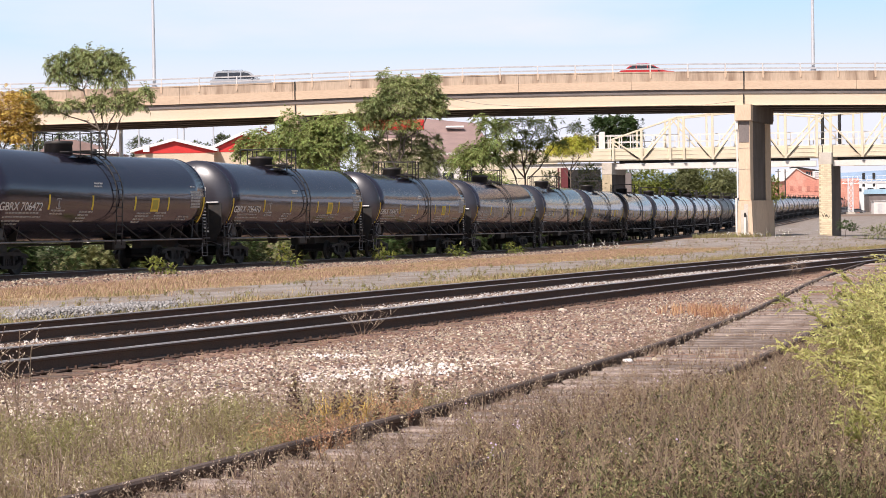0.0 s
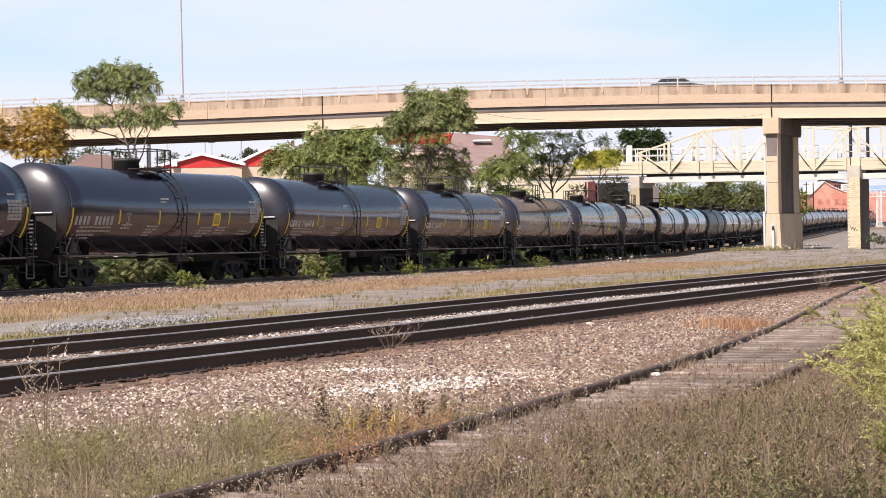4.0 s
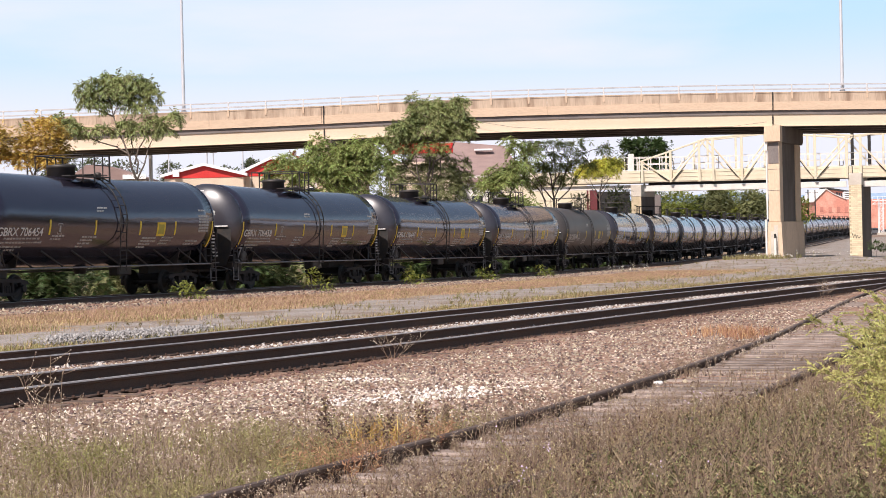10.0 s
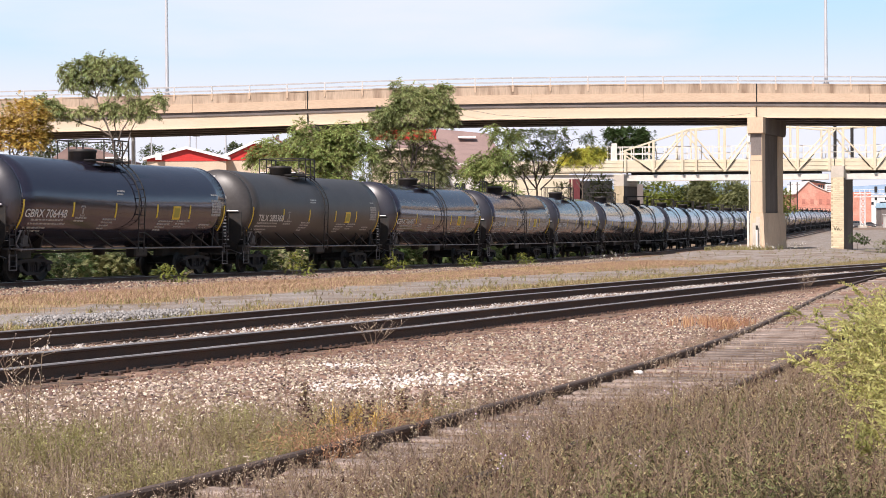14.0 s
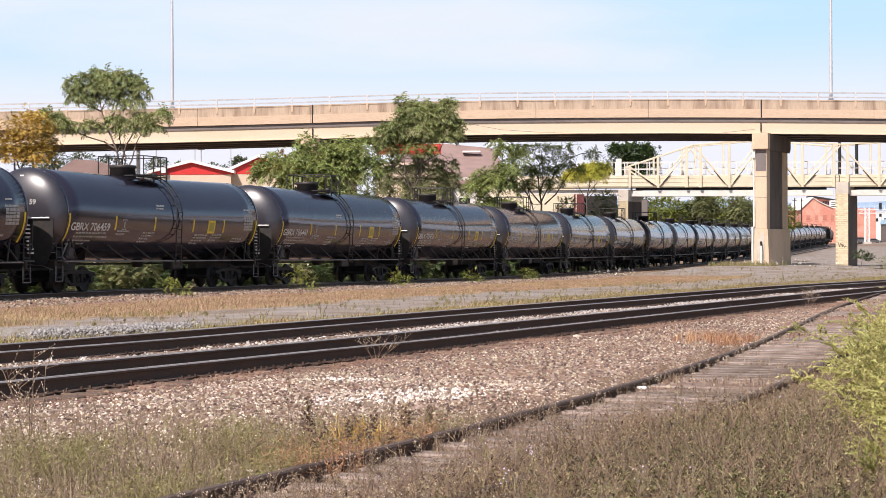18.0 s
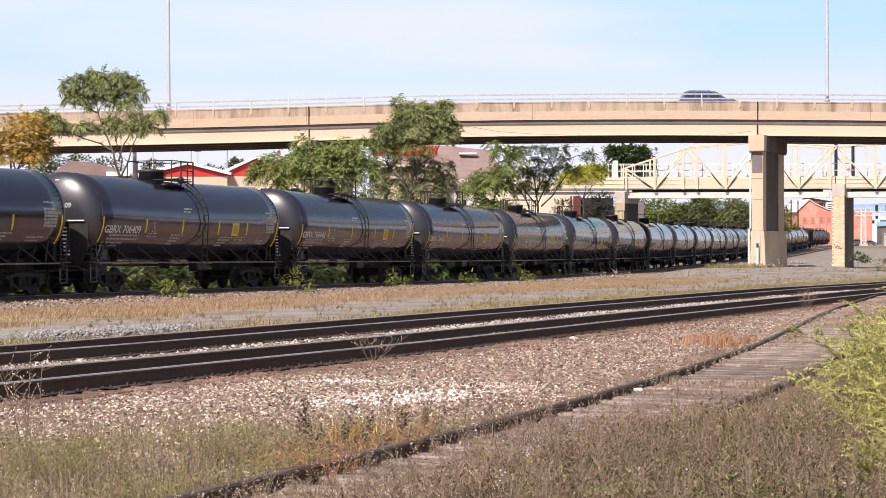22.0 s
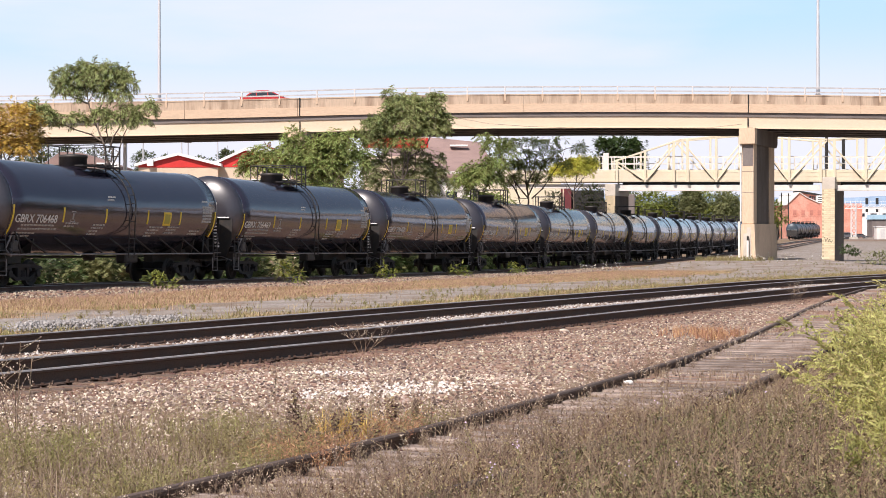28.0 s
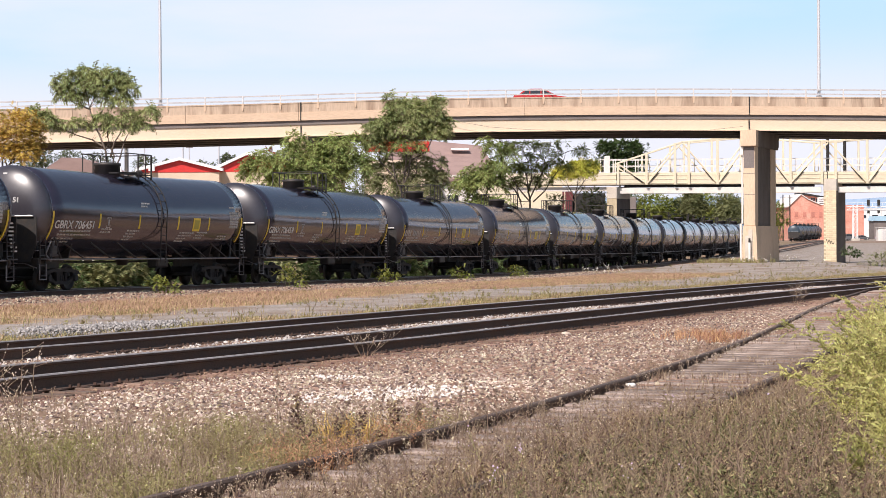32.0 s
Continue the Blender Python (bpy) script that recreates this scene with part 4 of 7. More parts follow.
NUMBERS = {-1: "GBRX 706472", 10: "TILX 283360", 0: "GBRX 706470", 1: "GBRX 706463", 3: "GBRX 706476", 4: "GBRX 706457", 5: "GBRX 706455", 6: "GBRX 706454", 7: "GBRX 706458", 8: "GBRX 706441", 9: "GBRX 706448", 11: "GBRX 706431", 12: "GBRX 706459", 13: "GBRX 706461", 14: "GBRX 706456", 15: "GBRX 706409", 16: "GBRX 706446", 17: "GBRX 706438", 19: "GBRX 706468", 20: "GBRX 706469", 21: "GBRX 706460", 22: "GBRX 706451", 23: "GBRX 706459"}
FIRST, LAST = -2, 34
TRAIN = []
proto = tank_car("tank_car", "tank", "long black glossy tank car with yellow stripes")
for k in range(FIRST, LAST + 1):
    if k == FIRST:
        c = proto
    else:
        c = copy_thing(proto, Matrix())
    TRAIN.append((k, c))
for k, c in TRAIN:
    stencils(c, NUMBERS.get(k))
    if k == 10:
        for o in c.children:
            if o.name.split(".")[0] in ("tank", "jacket_seam", "tank_head"):
                o.data = o.data.copy()
                o.data.materials[0] = M["tank_grey"]
        tagged(c, "dull grey-brown tank car in the train")


def hopper():
    """The covered hopper that closes the train."""
    h = thing("covered_hopper", "dark brown boxy covered hopper at the train's tail", "freight car")
    b = Mesh()
    b.prism([(-1.5, 1.3), (1.5, 1.3), (1.55, 1.6), (1.55, 4.2), (1.2, 4.55), (-1.2, 4.55), (-1.55, 4.2), (-1.55, 1.6)], -6.6, 6.6, "x")
    part("body", b, "bogie", h)
    for x in np.linspace(-6.3, 6.3, 10):
        part("side_post", Mesh().box((x, -1.58, 2.9), (0.12, 0.1, 2.6)).box((x, 1.58, 2.9), (0.12, 0.1, 2.6)), "bogie", h)
    part("roof_walk", Mesh().box((0, 0, 4.66), (13, 0.7, 0.06)), "black", h)
    part("end_ladder", Mesh().box((6.7, -1.2, 2.7), (0.06, 0.5, 3.2)).box((-6.7, -1.2, 2.7), (0.06, 0.5, 3.2)), "black", h)
    part("centre_sill", Mesh().box((0, 0, 1.0), (17.0, 0.5, 0.5)), "black", h)
    for x in (-6.9, 6.9):
        bogie(h, x)
    return h


TAIL = hopper()

# ---- the road viaduct ----
VX = [-140, -60, -36.6, -17.8, 1.07, 19.9, 37.2, 60, 140]
VZ = [9.9, 11.65, 12.02, 12.30, 12.79, 12.86, 12.67, 12.3, 10.6]


def vtop(x):
    """Top of the viaduct's concrete barrier."""
    return sum(float(np.interp(x + d, VX, VZ)) for d in (-6, -3, 0, 3, 6)) / 5


def strip(x0, x1, step, y0, y1, lo, hi):
    """A band that follows the viaduct, from lo to hi below or above the barrier's top."""
    n = max(1, int(round((x1 - x0) / step)))
    m = Mesh()
    vs, fs = [], []
    for i in range(n + 1):
        x = x0 + (x1 - x0) * i / n
        z = vtop(x)
        vs += [(x, y0, z + lo), (x, y1, z + lo), (x, y1, z + hi), (x, y0, z + hi)]
    for i in range(n):
        for j in range(4):
            fs.append((i * 4 + j, i * 4 + (j + 1) % 4, i * 4 + 4 + (j + 1) % 4, i * 4 + 4 + j))
    fs += [(0, 3, 2, 1), (n * 4, n * 4 + 1, n * 4 + 2, n * 4 + 3)]
    return m.add(vs, fs)


POST0, POSTD = 26.98 + 1.62 - 60 * 3.13, 3.13
viaduct = thing("viaduct", "long tan concrete and cream steel road viaduct over the yard", "bridge")
# Slab grey carries the shade below the barrier.
part("deck_slab", strip(-130, 120, 3, 160.10, 173.4, -1.86, -1.5), "grey_steel", viaduct, "deck slab with its shade in the grey-brown colour")
part("road_surface", strip(-130, 120, 3, 160.45, 173.0, -1.5, -0.60), "asphalt", viaduct, "worn asphalt road surface")
for k, (ya, yb) in enumerate(((160.0, 160.38), (173.05, 173.43))):
    i = 0
    x = POST0 - 1.62 + 0.0
    while x < 118:
        if x > -125:
            p = strip(x + 0.012, x + 3 * POSTD - 0.012, POSTD, ya, yb, -1.5, 0.0)
            b = part("barrier_panel", p, "concrete", viaduct)
            # cast ledge along the foot of the barrier
            part("lip", strip(x + 0.012, x + 3 * POSTD - 0.012, POSTD, ya - 0.03, ya + 0.02, -0.09, 0.012), "concrete", b)
            part("ledge", strip(x + 0.012, x + 3 * POSTD - 0.012, POSTD, ya - 0.05, ya + 0.02, -1.5, -0.80), "ledge", b)
        x += 3 * POSTD
        i += 1
post_mesh = Mesh().box((0, 0, 0.32), (0.11, 0.13, 0.70), ch=0.02).data("railing_post", M["alu"])
pil = Mesh().prism([(-0.11, 0.0), (0.11, 0.0), (0.05, -0.55), (-0.05, -0.55)], -0.05, 0.03).data("pilaster", M["ledge"])
for row, ya in ((0, 160.15), (1, 173.25)):
    for i in range(100):
        x = POST0 + i * POSTD
        if -122 < x < 115:
            o = new("railing_post", post_mesh)
            o.parent, o.matrix_basis = viaduct, pose(x, ya, vtop(x))
            if row == 0 and -60 < x < 60:
                o = new("pilaster", pil)
                o.parent, o.matrix_basis = viaduct, pose(x, 160.0, vtop(x))
    for h in (0.25, 0.62):
        part("railing_tube", strip(-125, 118, 3, ya - 0.045, ya + 0.045, h - 0.055, h + 0.055), "rail_grey", viaduct, "pale galvanised railing tube")
# Inner girders lose the cream paint for a grey that paints in shade.
for y in (160.22, 164.0, 167.2, 170.3, 172.5):
    for a, b in ((-130, -47.9), (-47.85, -10.43), (-10.38, 26.95), (27.0, 64.0), (64.05, 120)):
        g = part("girder", strip(a, b, 4, y - 0.04, y + 0.04, -2.80, -1.86), "girder" if y < 161 else "grey_steel", viaduct, "cream painted steel girder" if y < 161 else "inner girder coloured grey to hold the deck's shade")
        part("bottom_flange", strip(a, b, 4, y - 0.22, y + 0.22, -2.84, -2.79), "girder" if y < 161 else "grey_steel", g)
for x in (-47.87, -10.4, 26.975, 64.0):
    j = Mesh().box((x, 160.0, vtop(x) - 0.75), (0.10, 0.12, 1.5)).box((x, 160.3, vtop(x) - 2.3), (0.10, 0.4, 0.7))
    part("expansion_joint", j, "dark", viaduct, "dark expansion joint")
cable_pts = [(1.6, 10.95), (3.0, 10.62), (5.3, 10.20), (8.4, 9.98), (11.9, 9.86), (17.5, 9.84), (23.6, 9.85), (26.4, 10.15)]
cable = Mesh()
for (xa, za), (xb, zb) in zip(cable_pts[:-1], cable_pts[1:]):
    cable.tube((xa, 159.72, za + 0.15), (xb, 159.72, zb + 0.15), 0.014, n=5)
part("slack_cable", cable, "grey_steel", viaduct, "thin dark cable drooping along the girder")
for x in np.arange(-120, 118, 7.5):
    if min(abs(x - q) for q in (-47.87, -10.4, 26.975, 64.0)) > 1:
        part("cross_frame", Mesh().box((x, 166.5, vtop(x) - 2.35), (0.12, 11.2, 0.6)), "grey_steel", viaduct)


def pier(x, y, zg):
    """A skewed wall pier on a broad plinth."""
    p = thing("viaduct_pier", "tan concrete wall pier with a heavy plinth on gravel", "bridge pier", at=pose(x, y, 0, 0, 0, -22))
    zt = vtop(x) - 2.84
    zm, hz = (zt - 1.3 + 2.0) / 2, zt - 1.3 - 2.0
    part("column", Mesh().box((0, 0.6, zm), (0.98, 1.2, hz), ch=0.04), "pier", p)
    part("column", Mesh().box((0, 7.45, zm), (0.98, 1.9, hz), ch=0.04), "pier", p)
    # Recessed wall takes the shade-dark colour instead of the column concrete.
    part("web_wall", Mesh().box((-0.04, 3.85, zm), (0.84, 5.3, hz)), "weathered", p, "wall between the columns, shade in its dark colour")
    # Cap is split: its rear is coloured dark for shade, its end isn't.
    part("cap_end", Mesh().prism([(-0.35, zt), (0.55, zt), (0.55, zt - 1.35), (-0.1, zt - 1.35), (-0.35, zt - 1.3)], -0.66, 0.66, "x"), "pier", p, "pale concrete cap end")
    part("cap", Mesh().prism([(0.55, zt), (9.0, zt), (9.0, zt - 1.0), (8.6, zt - 1.35), (0.55, zt - 1.35)], -0.64, 0.64, "x"), "weathered", p, "pier cap with its shade in the dark colour")
    b = Mesh()
    b.prism([(-0.62, zg - 0.6), (0.72, zg - 0.6), (0.58, 2.0), (-0.52, 2.0)], -0.14, 8.7, "y")
    part("plinth", b, "pier", p, "wide battered concrete plinth")
    part("stepped_patch", Mesh().box((-0.02, -0.17, 0.2), (0.62, 0.05, 2.0)).box((0.12, -0.16, 1.45), (0.34, 0.05, 0.5)), "concrete_pale", p, "stepped patch of pale concrete")
    part("dark_panel", Mesh().box((0.0, -0.012, zt - 2.25), (0.86, 0.03, 1.75)), "grey_steel", p, "dark grey panel under the cap")
    part("downpipe", Mesh().tube((-0.72, 0.0, zg), (-0.72, 0.0, 2.2), 0.10, n=8).tube((-0.60, 0.05, 2.2), (-0.60, 0.05, zt - 1.2), 0.08, n=8).box((-0.6, 0, zt - 1.6), (0.25, 0.3, 0.9)), "white_paint", p, "pale downpipe fixed to the pier")
    for z in (4.6, 6.35):
        part("form_line", Mesh().box((0, -0.003, z), (0.99, 0.02, 0.03)), "grey_steel", p)
    part("bearing", Mesh().box((0, 1.1, zt + 0.03), (0.5, 0.5, 0.08)), "dark", p)
    return p


pier(26.80, 159.2, -0.9)
pier(-10.6, 159.2, zp(160) - 0.3)
pipe = thing("standpipe", "short white standpipe at the foot of the pier", "pipe")
part("pipe", Mesh().tube((26.72, 158.75, -1.1), (26.72, 158.75, 0.62), 0.11, n=10), "white_paint", pipe)
part("cap", Mesh().tube((26.72, 158.75, 0.62), (26.72, 158.75, 0.98), 0.09, n=10), "dark", pipe, "dark pipe cap")


def lamp(x, y):
    l = thing("street_lamp", "tall tapering grey lamp pole on the viaduct", "street lamp", "lamp poles on the viaduct", at=pose(x, y, vtop(x) - 0.2))
    part("pole", Mesh().tube((0, 0, 0), (0, 0, 12.0), 0.155, 0.10, n=14), "pole", l)
    part("base", Mesh().box((0, 0, 0.12), (0.42, 0.42, 0.5), ch=0.05), "pole", l)
    part("arm", Mesh().line([(0, 0, 11.9), (0.3, 0.8, 12.5), (0.3, 2.6, 12.7)], 0.05), "pole", l)


lamp(-22.11, 160.45)
lamp(32.88, 160.45)


# ---- the cream footbridge ----
FB = 200.0
foot = thing("footbridge", "cream painted truss footbridge with white beams on brick piers", "footbridge")


def beam(p, q, w):
    """A square steel member between two points in one truss plane."""
    a, b = Vector(p), Vector(q)
    d = b - a
    ang = math.atan2(d.z, d.x)
    m = Mesh().box((0, 0, 0), (d.length + w * 0.6, w, w), ch=0.02)
    return m.move(Matrix.Translation((a + b) / 2) @ Matrix.Rotation(-ang, 4, "Y"))


def top_chord(x):
    return float(np.interp(x, [19.9, 25.4, 30.7, 36, 40, 42, 46, 52, 58, 64.5], [8.75, 10.75, 11.5, 11.6, 11.2, 10.9, 11.4, 11.6, 10.9, 8.75]))


V = [22.9, 30.3, 37.9, 45.9, 53.5, 61.0]
TOPS = [19.95, 26.6, 34.1, 41.9, 49.7, 57.3, 64.4]
for y in (FB - 0.42, FB + 3.6):
    for a, b in zip(TOPS[:-1], TOPS[1:]):
        part("top_chord", beam((a, y, top_chord(a)), (b, y, top_chord(b)), 0.18), "cream", foot)
    for x in V + [TOPS[0], TOPS[-1]] + [q + e for q in TOPS[1:-1] for e in (-0.72, 0.72)]:
        part("post", Mesh().box((x, y, (6.5 + top_chord(x)) / 2), (0.26 if y < FB else 0.2, 0.2, top_chord(x) - 6.5), ch=0.02), "cream", foot)
    for i, x in enumerate(V):
        part("diagonal", beam((TOPS[i] + 0.1, y, top_chord(TOPS[i]) - 0.15), (x - 0.15, y, 6.75), 0.15), "cream", foot)
        part("diagonal", beam((TOPS[i + 1] - 0.1, y, top_chord(TOPS[i + 1]) - 0.15), (x + 0.15, y, 6.75), 0.15), "cream", foot)
        # Near-black strip added under each diagonal's lower part to paint its shaded side.
        for q, sg in ((TOPS[i], -1), (TOPS[i + 1], 1)):
            tx, tz = q - sg * 0.1, top_chord(q) - 0.15
            bx, bz = x + sg * 0.15, 6.75
            if y < FB:
                part("brace_shoe", beam((bx + (tx - bx) * 0.1, y + 0.02, bz + (tz - bz) * 0.1 - 0.13), (bx + (tx - bx) * 0.4, y + 0.02, bz + (tz - bz) * 0.4 - 0.13), 0.12), "dark", foot, "dark strip painting the shade under the diagonal")
part("deck", Mesh().box((36, FB + 1.8, 6.62), (57, 3.4, 0.2)), "concrete_pale", foot)
for a, b in ((8.0, 19.8), (19.9, 41.75), (41.8, 64.5)):
    f = Mesh().box(((a + b) / 2, FB - 0.24, 7.15), (b - a - 0.06, 0.16, 1.22), ch=0.02)
    fa = part("fascia_panel", f, "cream", foot, "deep cream fascia panel")
    for k in range(3):
        part("panel_rib", Mesh().box(((a + b) / 2, FB - 0.33, 6.68 + k * 0.42), (b - a - 0.1, 0.04, 0.05)), "cream", fa)
for a, b in ((19.95, 41.2), (42.75, 64.5)):
    part("white_beam", Mesh().box(((a + b) / 2, FB + 0.2, 5.9), (b - a, 0.5, 0.62), ch=0.03), "white_paint", foot, "white painted lower beam")
    part("bearing_rail", Mesh().box(((a + b) / 2, FB + 0.15, 6.37), (b - a - 1.4, 0.4, 0.26)), "dark", foot, "dark bearing line under the fascia")
part("approach_beam", Mesh().box((13.5, FB + 0.4, 6.1), (10.6, 0.6, 0.42)), "white_wall", foot)
pm = Mesh().box((0, 0, 0.75), (0.09, 0.09, 1.5)).data("fence_post", M["white_paint"])
for y in (FB + 0.55, FB + 3.1):
    for x in np.arange(18.6, 64, 1.18):
        o = new("fence_post", pm)
        o.parent, o.matrix_basis = foot, pose(x, y, 7.75)
    for z in (7.85, 8.5, 9.2):
        part("fence_rail", Mesh().box((41, y, z), (46, 0.06, 0.07)), "white_paint", foot)
part("end_post", Mesh().box((18.9, FB + 0.3, 8.4), (0.55, 0.5, 2.3), ch=0.03), "white_paint", foot, "white end post")
part("end_post", Mesh().box((16.2, FB + 0.6, 8.4), (0.3, 0.4, 2.2), ch=0.03), "white_paint", foot)
for x in np.arange(13.2, 19, 1.0):
    part("approach_baluster", Mesh().box((x, FB + 0.5, 8.5), (0.12, 0.1, 1.6)), "white_paint", foot)


def brick_pier(x0, x1, zg, zt, long, bricks):
    """A painted brick pier, its bricks laid on a mortar core."""
    p = thing("brick_pier", "cream painted brick pier holding the footbridge", "bridge pier", "piers of the footbridge", at=pose((x0 + x1) / 2, FB - 0.6, 0, 0, 0, -25))
    w = x1 - x0
    # Core coloured shade-dark so the pier's right side reads as unlit.
    part("core", Mesh().box((0, long / 2, (zg - 0.4 + zt) / 2), (w - 0.03, long, zt - zg + 0.4)), "weathered", p)
    part("mortar_face", Mesh().box((0, -0.002, (zg - 0.4 + zt) / 2), (w, 0.03, zt - zg + 0.4)), "mortar", p)
    part("capstone", Mesh().box((0, long / 2, zt + 0.5), (w + 0.06, long + 0.08, 1.25), ch=0.04), "concrete_pale", p, "pale concrete capstone")
    if bricks:
        a = Mesh().box((0, 0, 0), (0.385, 0.05, 0.185), ch=0.012).data("brick", M["cream_brick"])
        z, r = zg - 0.1, 0
        while z < zt - 0.1:
            x = -w / 2 + (0.2 if r % 2 else 0.0)
            while x < w / 2 - 0.05:
                o = new("brick", a)
                o.parent, o.matrix_basis = p, pose(min(x + 0.2, w / 2 - 0.19), -0.012 + rng.uniform(-0.006, 0.006), z + 0.1)
                x += 0.4
            z += 0.2
            r += 1
    return p


pr = brick_pier(41.30, 42.62, -1.4, 5.9, 4.3, True)
part("scrawl", Mesh().line([(-0.4, -0.05, 0.8), (-0.25, -0.05, 0.3), (-0.1, -0.05, 0.7), (0.05, -0.05, 0.25), (0.1, -0.05, 0.6), (0.3, -0.05, 0.2), (0.45, -0.05, 0.45)], 0.03, 4), "dark", pr, "dark sprayed scrawl")
brick_pier(18.72, 19.80, -2.2, 5.2, 4.3, False)
for y in (FB + 3.0,):
    for x in (42.5, 44.3):
        s = thing("signal_post", "dark slim post behind the footbridge", "post")
        part("post", Mesh().tube((x, y, 6.7), (x, y, 12.4), 0.17, n=8), "dark", s)
s = thing("signal_post", "dark slim post behind the footbridge", "post")
part("post", Mesh().tube((18.6, FB + 2, 6.7), (18.6, FB + 2, 9.3), 0.18, n=8), "dark", s)

# ---- vehicles on the viaduct ----
M["car_silver"] = mat("silver_car_paint", (0.55, 0.56, 0.58), 0.3, metal=0.5, vary=0.05, bump=0.0, coat=0.6)
M["car_red"] = mat("red_car_paint", (0.55, 0.03, 0.03), 0.3, vary=0.05, bump=0.0, coat=0.6)
M["car_blue"] = mat("blue_car_paint", (0.12, 0.17, 0.36), 0.3, metal=0.2, vary=0.05, bump=0.0, coat=0.6)
M["car_grey"] = mat("grey_car_paint", (0.13, 0.13, 0.14), 0.3, metal=0.2, vary=0.05, bump=0.0, coat=0.6)
M["lens"] = mat("red_lamp_lens", (0.5, 0.02, 0.02), 0.2, vary=0.05, bump=0.0)


def road_car(paint, kind, label):
    """A car heading along +x with its wheels on z = 0."""
    c = thing(kind, label, "car")
    tall = kind in ("suv", "van")
    hb, hr, ln = (1.10, 1.84, 5.3) if tall else (0.92, 1.46, 4.7)
    if kind == "van":
        hb, hr, ln = 0.98, 1.62, 4.9
    h = ln / 2
    if tall:
        body = [(-h, 0.35), (-h, hb), (-h + 0.1, hb + 0.03), (1.3, hb + 0.03), (h - 0.35, hb - 0.06), (h - 0.08, hb - 0.2), (h, 0.65), (h - 0.02, 0.35)]
        cab = [(-h + 0.08, hb), (-h + 0.30, hr - 0.06), (-h + 0.65, hr), (0.35, hr), (0.70, hr - 0.08), (1.50, hb)]
    else:
        body = [(-h, 0.32), (-h, hb), (-h + 0.1, hb + 0.02), (1.0, hb + 0.02), (h - 0.15, hb - 0.13), (h, 0.55), (h - 0.02, 0.32)]
        cab = [(-2.05, hb), (-1.45, hr - 0.06), (-0.9, hr), (0.0, hr), (0.35, hr - 0.06), (1.3, hb)]
    part("body", Mesh().prism(body, -0.9, 0.9), paint, c)
    part("cabin", Mesh().prism(cab, -0.80, 0.80), paint, c)
    mx = sum(q[0] for q in cab) / len(cab)
    mz = (hb + hr) / 2
    glass = [(mx + (q[0] - mx) * 0.86, mz + (q[1] - mz) * 0.72) for q in cab]
    for y in (-0.815, 0.79):
        part("side_window", Mesh().prism(glass, y, y + 0.025), "window", c, "dark tinted side glass")
    part("windscreen", Mesh().prism([(cab[-1][0] - 0.03, cab[-1][1] + 0.06), (cab[-1][0] + 0.0, cab[-1][1] + 0.06), (cab[-2][0] + 0.03, cab[-2][1] - 0.04), (cab[-2][0], cab[-2][1] - 0.04)], -0.68, 0.68), "window", c, "dark windscreen")
    part("roof", Mesh().prism([(cab[1][0] + 0.02, cab[1][1] + 0.005), (cab[2][0], hr + 0.04), (cab[3][0], hr + 0.04), (cab[4][0] - 0.02, cab[4][1] + 0.005)], -0.78, 0.78), paint, c)
    for x in ((-1.0, -0.05) if not tall else (-1.15, -0.1)):
        part("pillar", Mesh().box((x, -0.805, (hb + hr) / 2), (0.09, 0.03, hr - hb - 0.05)).box((x, 0.805, (hb + hr) / 2), (0.09, 0.03, hr - hb - 0.05)), paint, c)
    if tall:
        for y in (-0.62, 0.62):
            part("roof_rail", Mesh().line([(-1.7, y, hr + 0.02), (-1.6, y, hr + 0.11), (0.0, y, hr + 0.11), (0.1, y, hr + 0.02)], 0.02), "dark", c)
    for x in (-1.4, 1.42):
        for y in (-0.82, 0.82):
            w = part("wheel", Mesh().lathe([(-0.11, 0.2), (-0.11, 0.33), (0.11, 0.33), (0.11, 0.2)], 16, "y"), "rubber", c)
            w.matrix_basis = pose(x, y, 0.335)
            part("rim", Mesh().lathe([(-0.115, 0.05), (-0.12, 0.2), (0.12, 0.2), (0.115, 0.05)], 12, "y"), "alu", w)
    for y in (-0.72, 0.72):
        part("tail_light", Mesh().box((-h, y, hb - 0.12), (0.05, 0.28, 0.2)), "lens", c)
    part("mirror", Mesh().box((0.85, -0.97, hb + 0.08), (0.12, 0.18, 0.13), ch=0.03).box((0.85, 0.97, hb + 0.08), (0.12, 0.18, 0.13), ch=0.03), paint, c)
    return c


def road_x(t, x0, t0, v):
    return x0 + v * (t - t0)


ROAD_RUNS = []
for paint, kind, label, x0, t0, v in (
    ("car_silver", "suv", "silver station wagon driving along the viaduct", -15.0, 0.0, 15.5),
    ("car_red", "sedan", "red sedan driving along the viaduct", 19.3, 0.0, 16.0),
    ("car_grey", "sedan", "dark grey sedan driving along the viaduct", -20.0, 1.5, 15.85),
    ("car_blue", "van", "blue and white van driving along the viaduct", 3.3, 21.0, 20.0),
    ("car_grey", "suv", "black station wagon driving along the viaduct", -10.4, 24.0, 19.0),
    ("car_red", "sedan", "red sedan driving along the viaduct", -13.2, 28.0, 18.2),
    ("car_red", "sedan", "dark red sedan driving along the viaduct", 9.8, 32.0, 18.8),
):
    c = road_car(paint, kind, label)
    rows = []
    stop = 112.0 - 6.0 * len(ROAD_RUNS)
    for t in [-1] + [float(q) for q in np.arange(0, 32.1, 0.5)] + [33]:
        x = max(-stop, min(stop, road_x(t, x0, t0, v)))
        z = vtop(x) - 0.60
        rows.append((t, pose(x, 163.2, z)))
    ROAD_RUNS.append((c, rows))
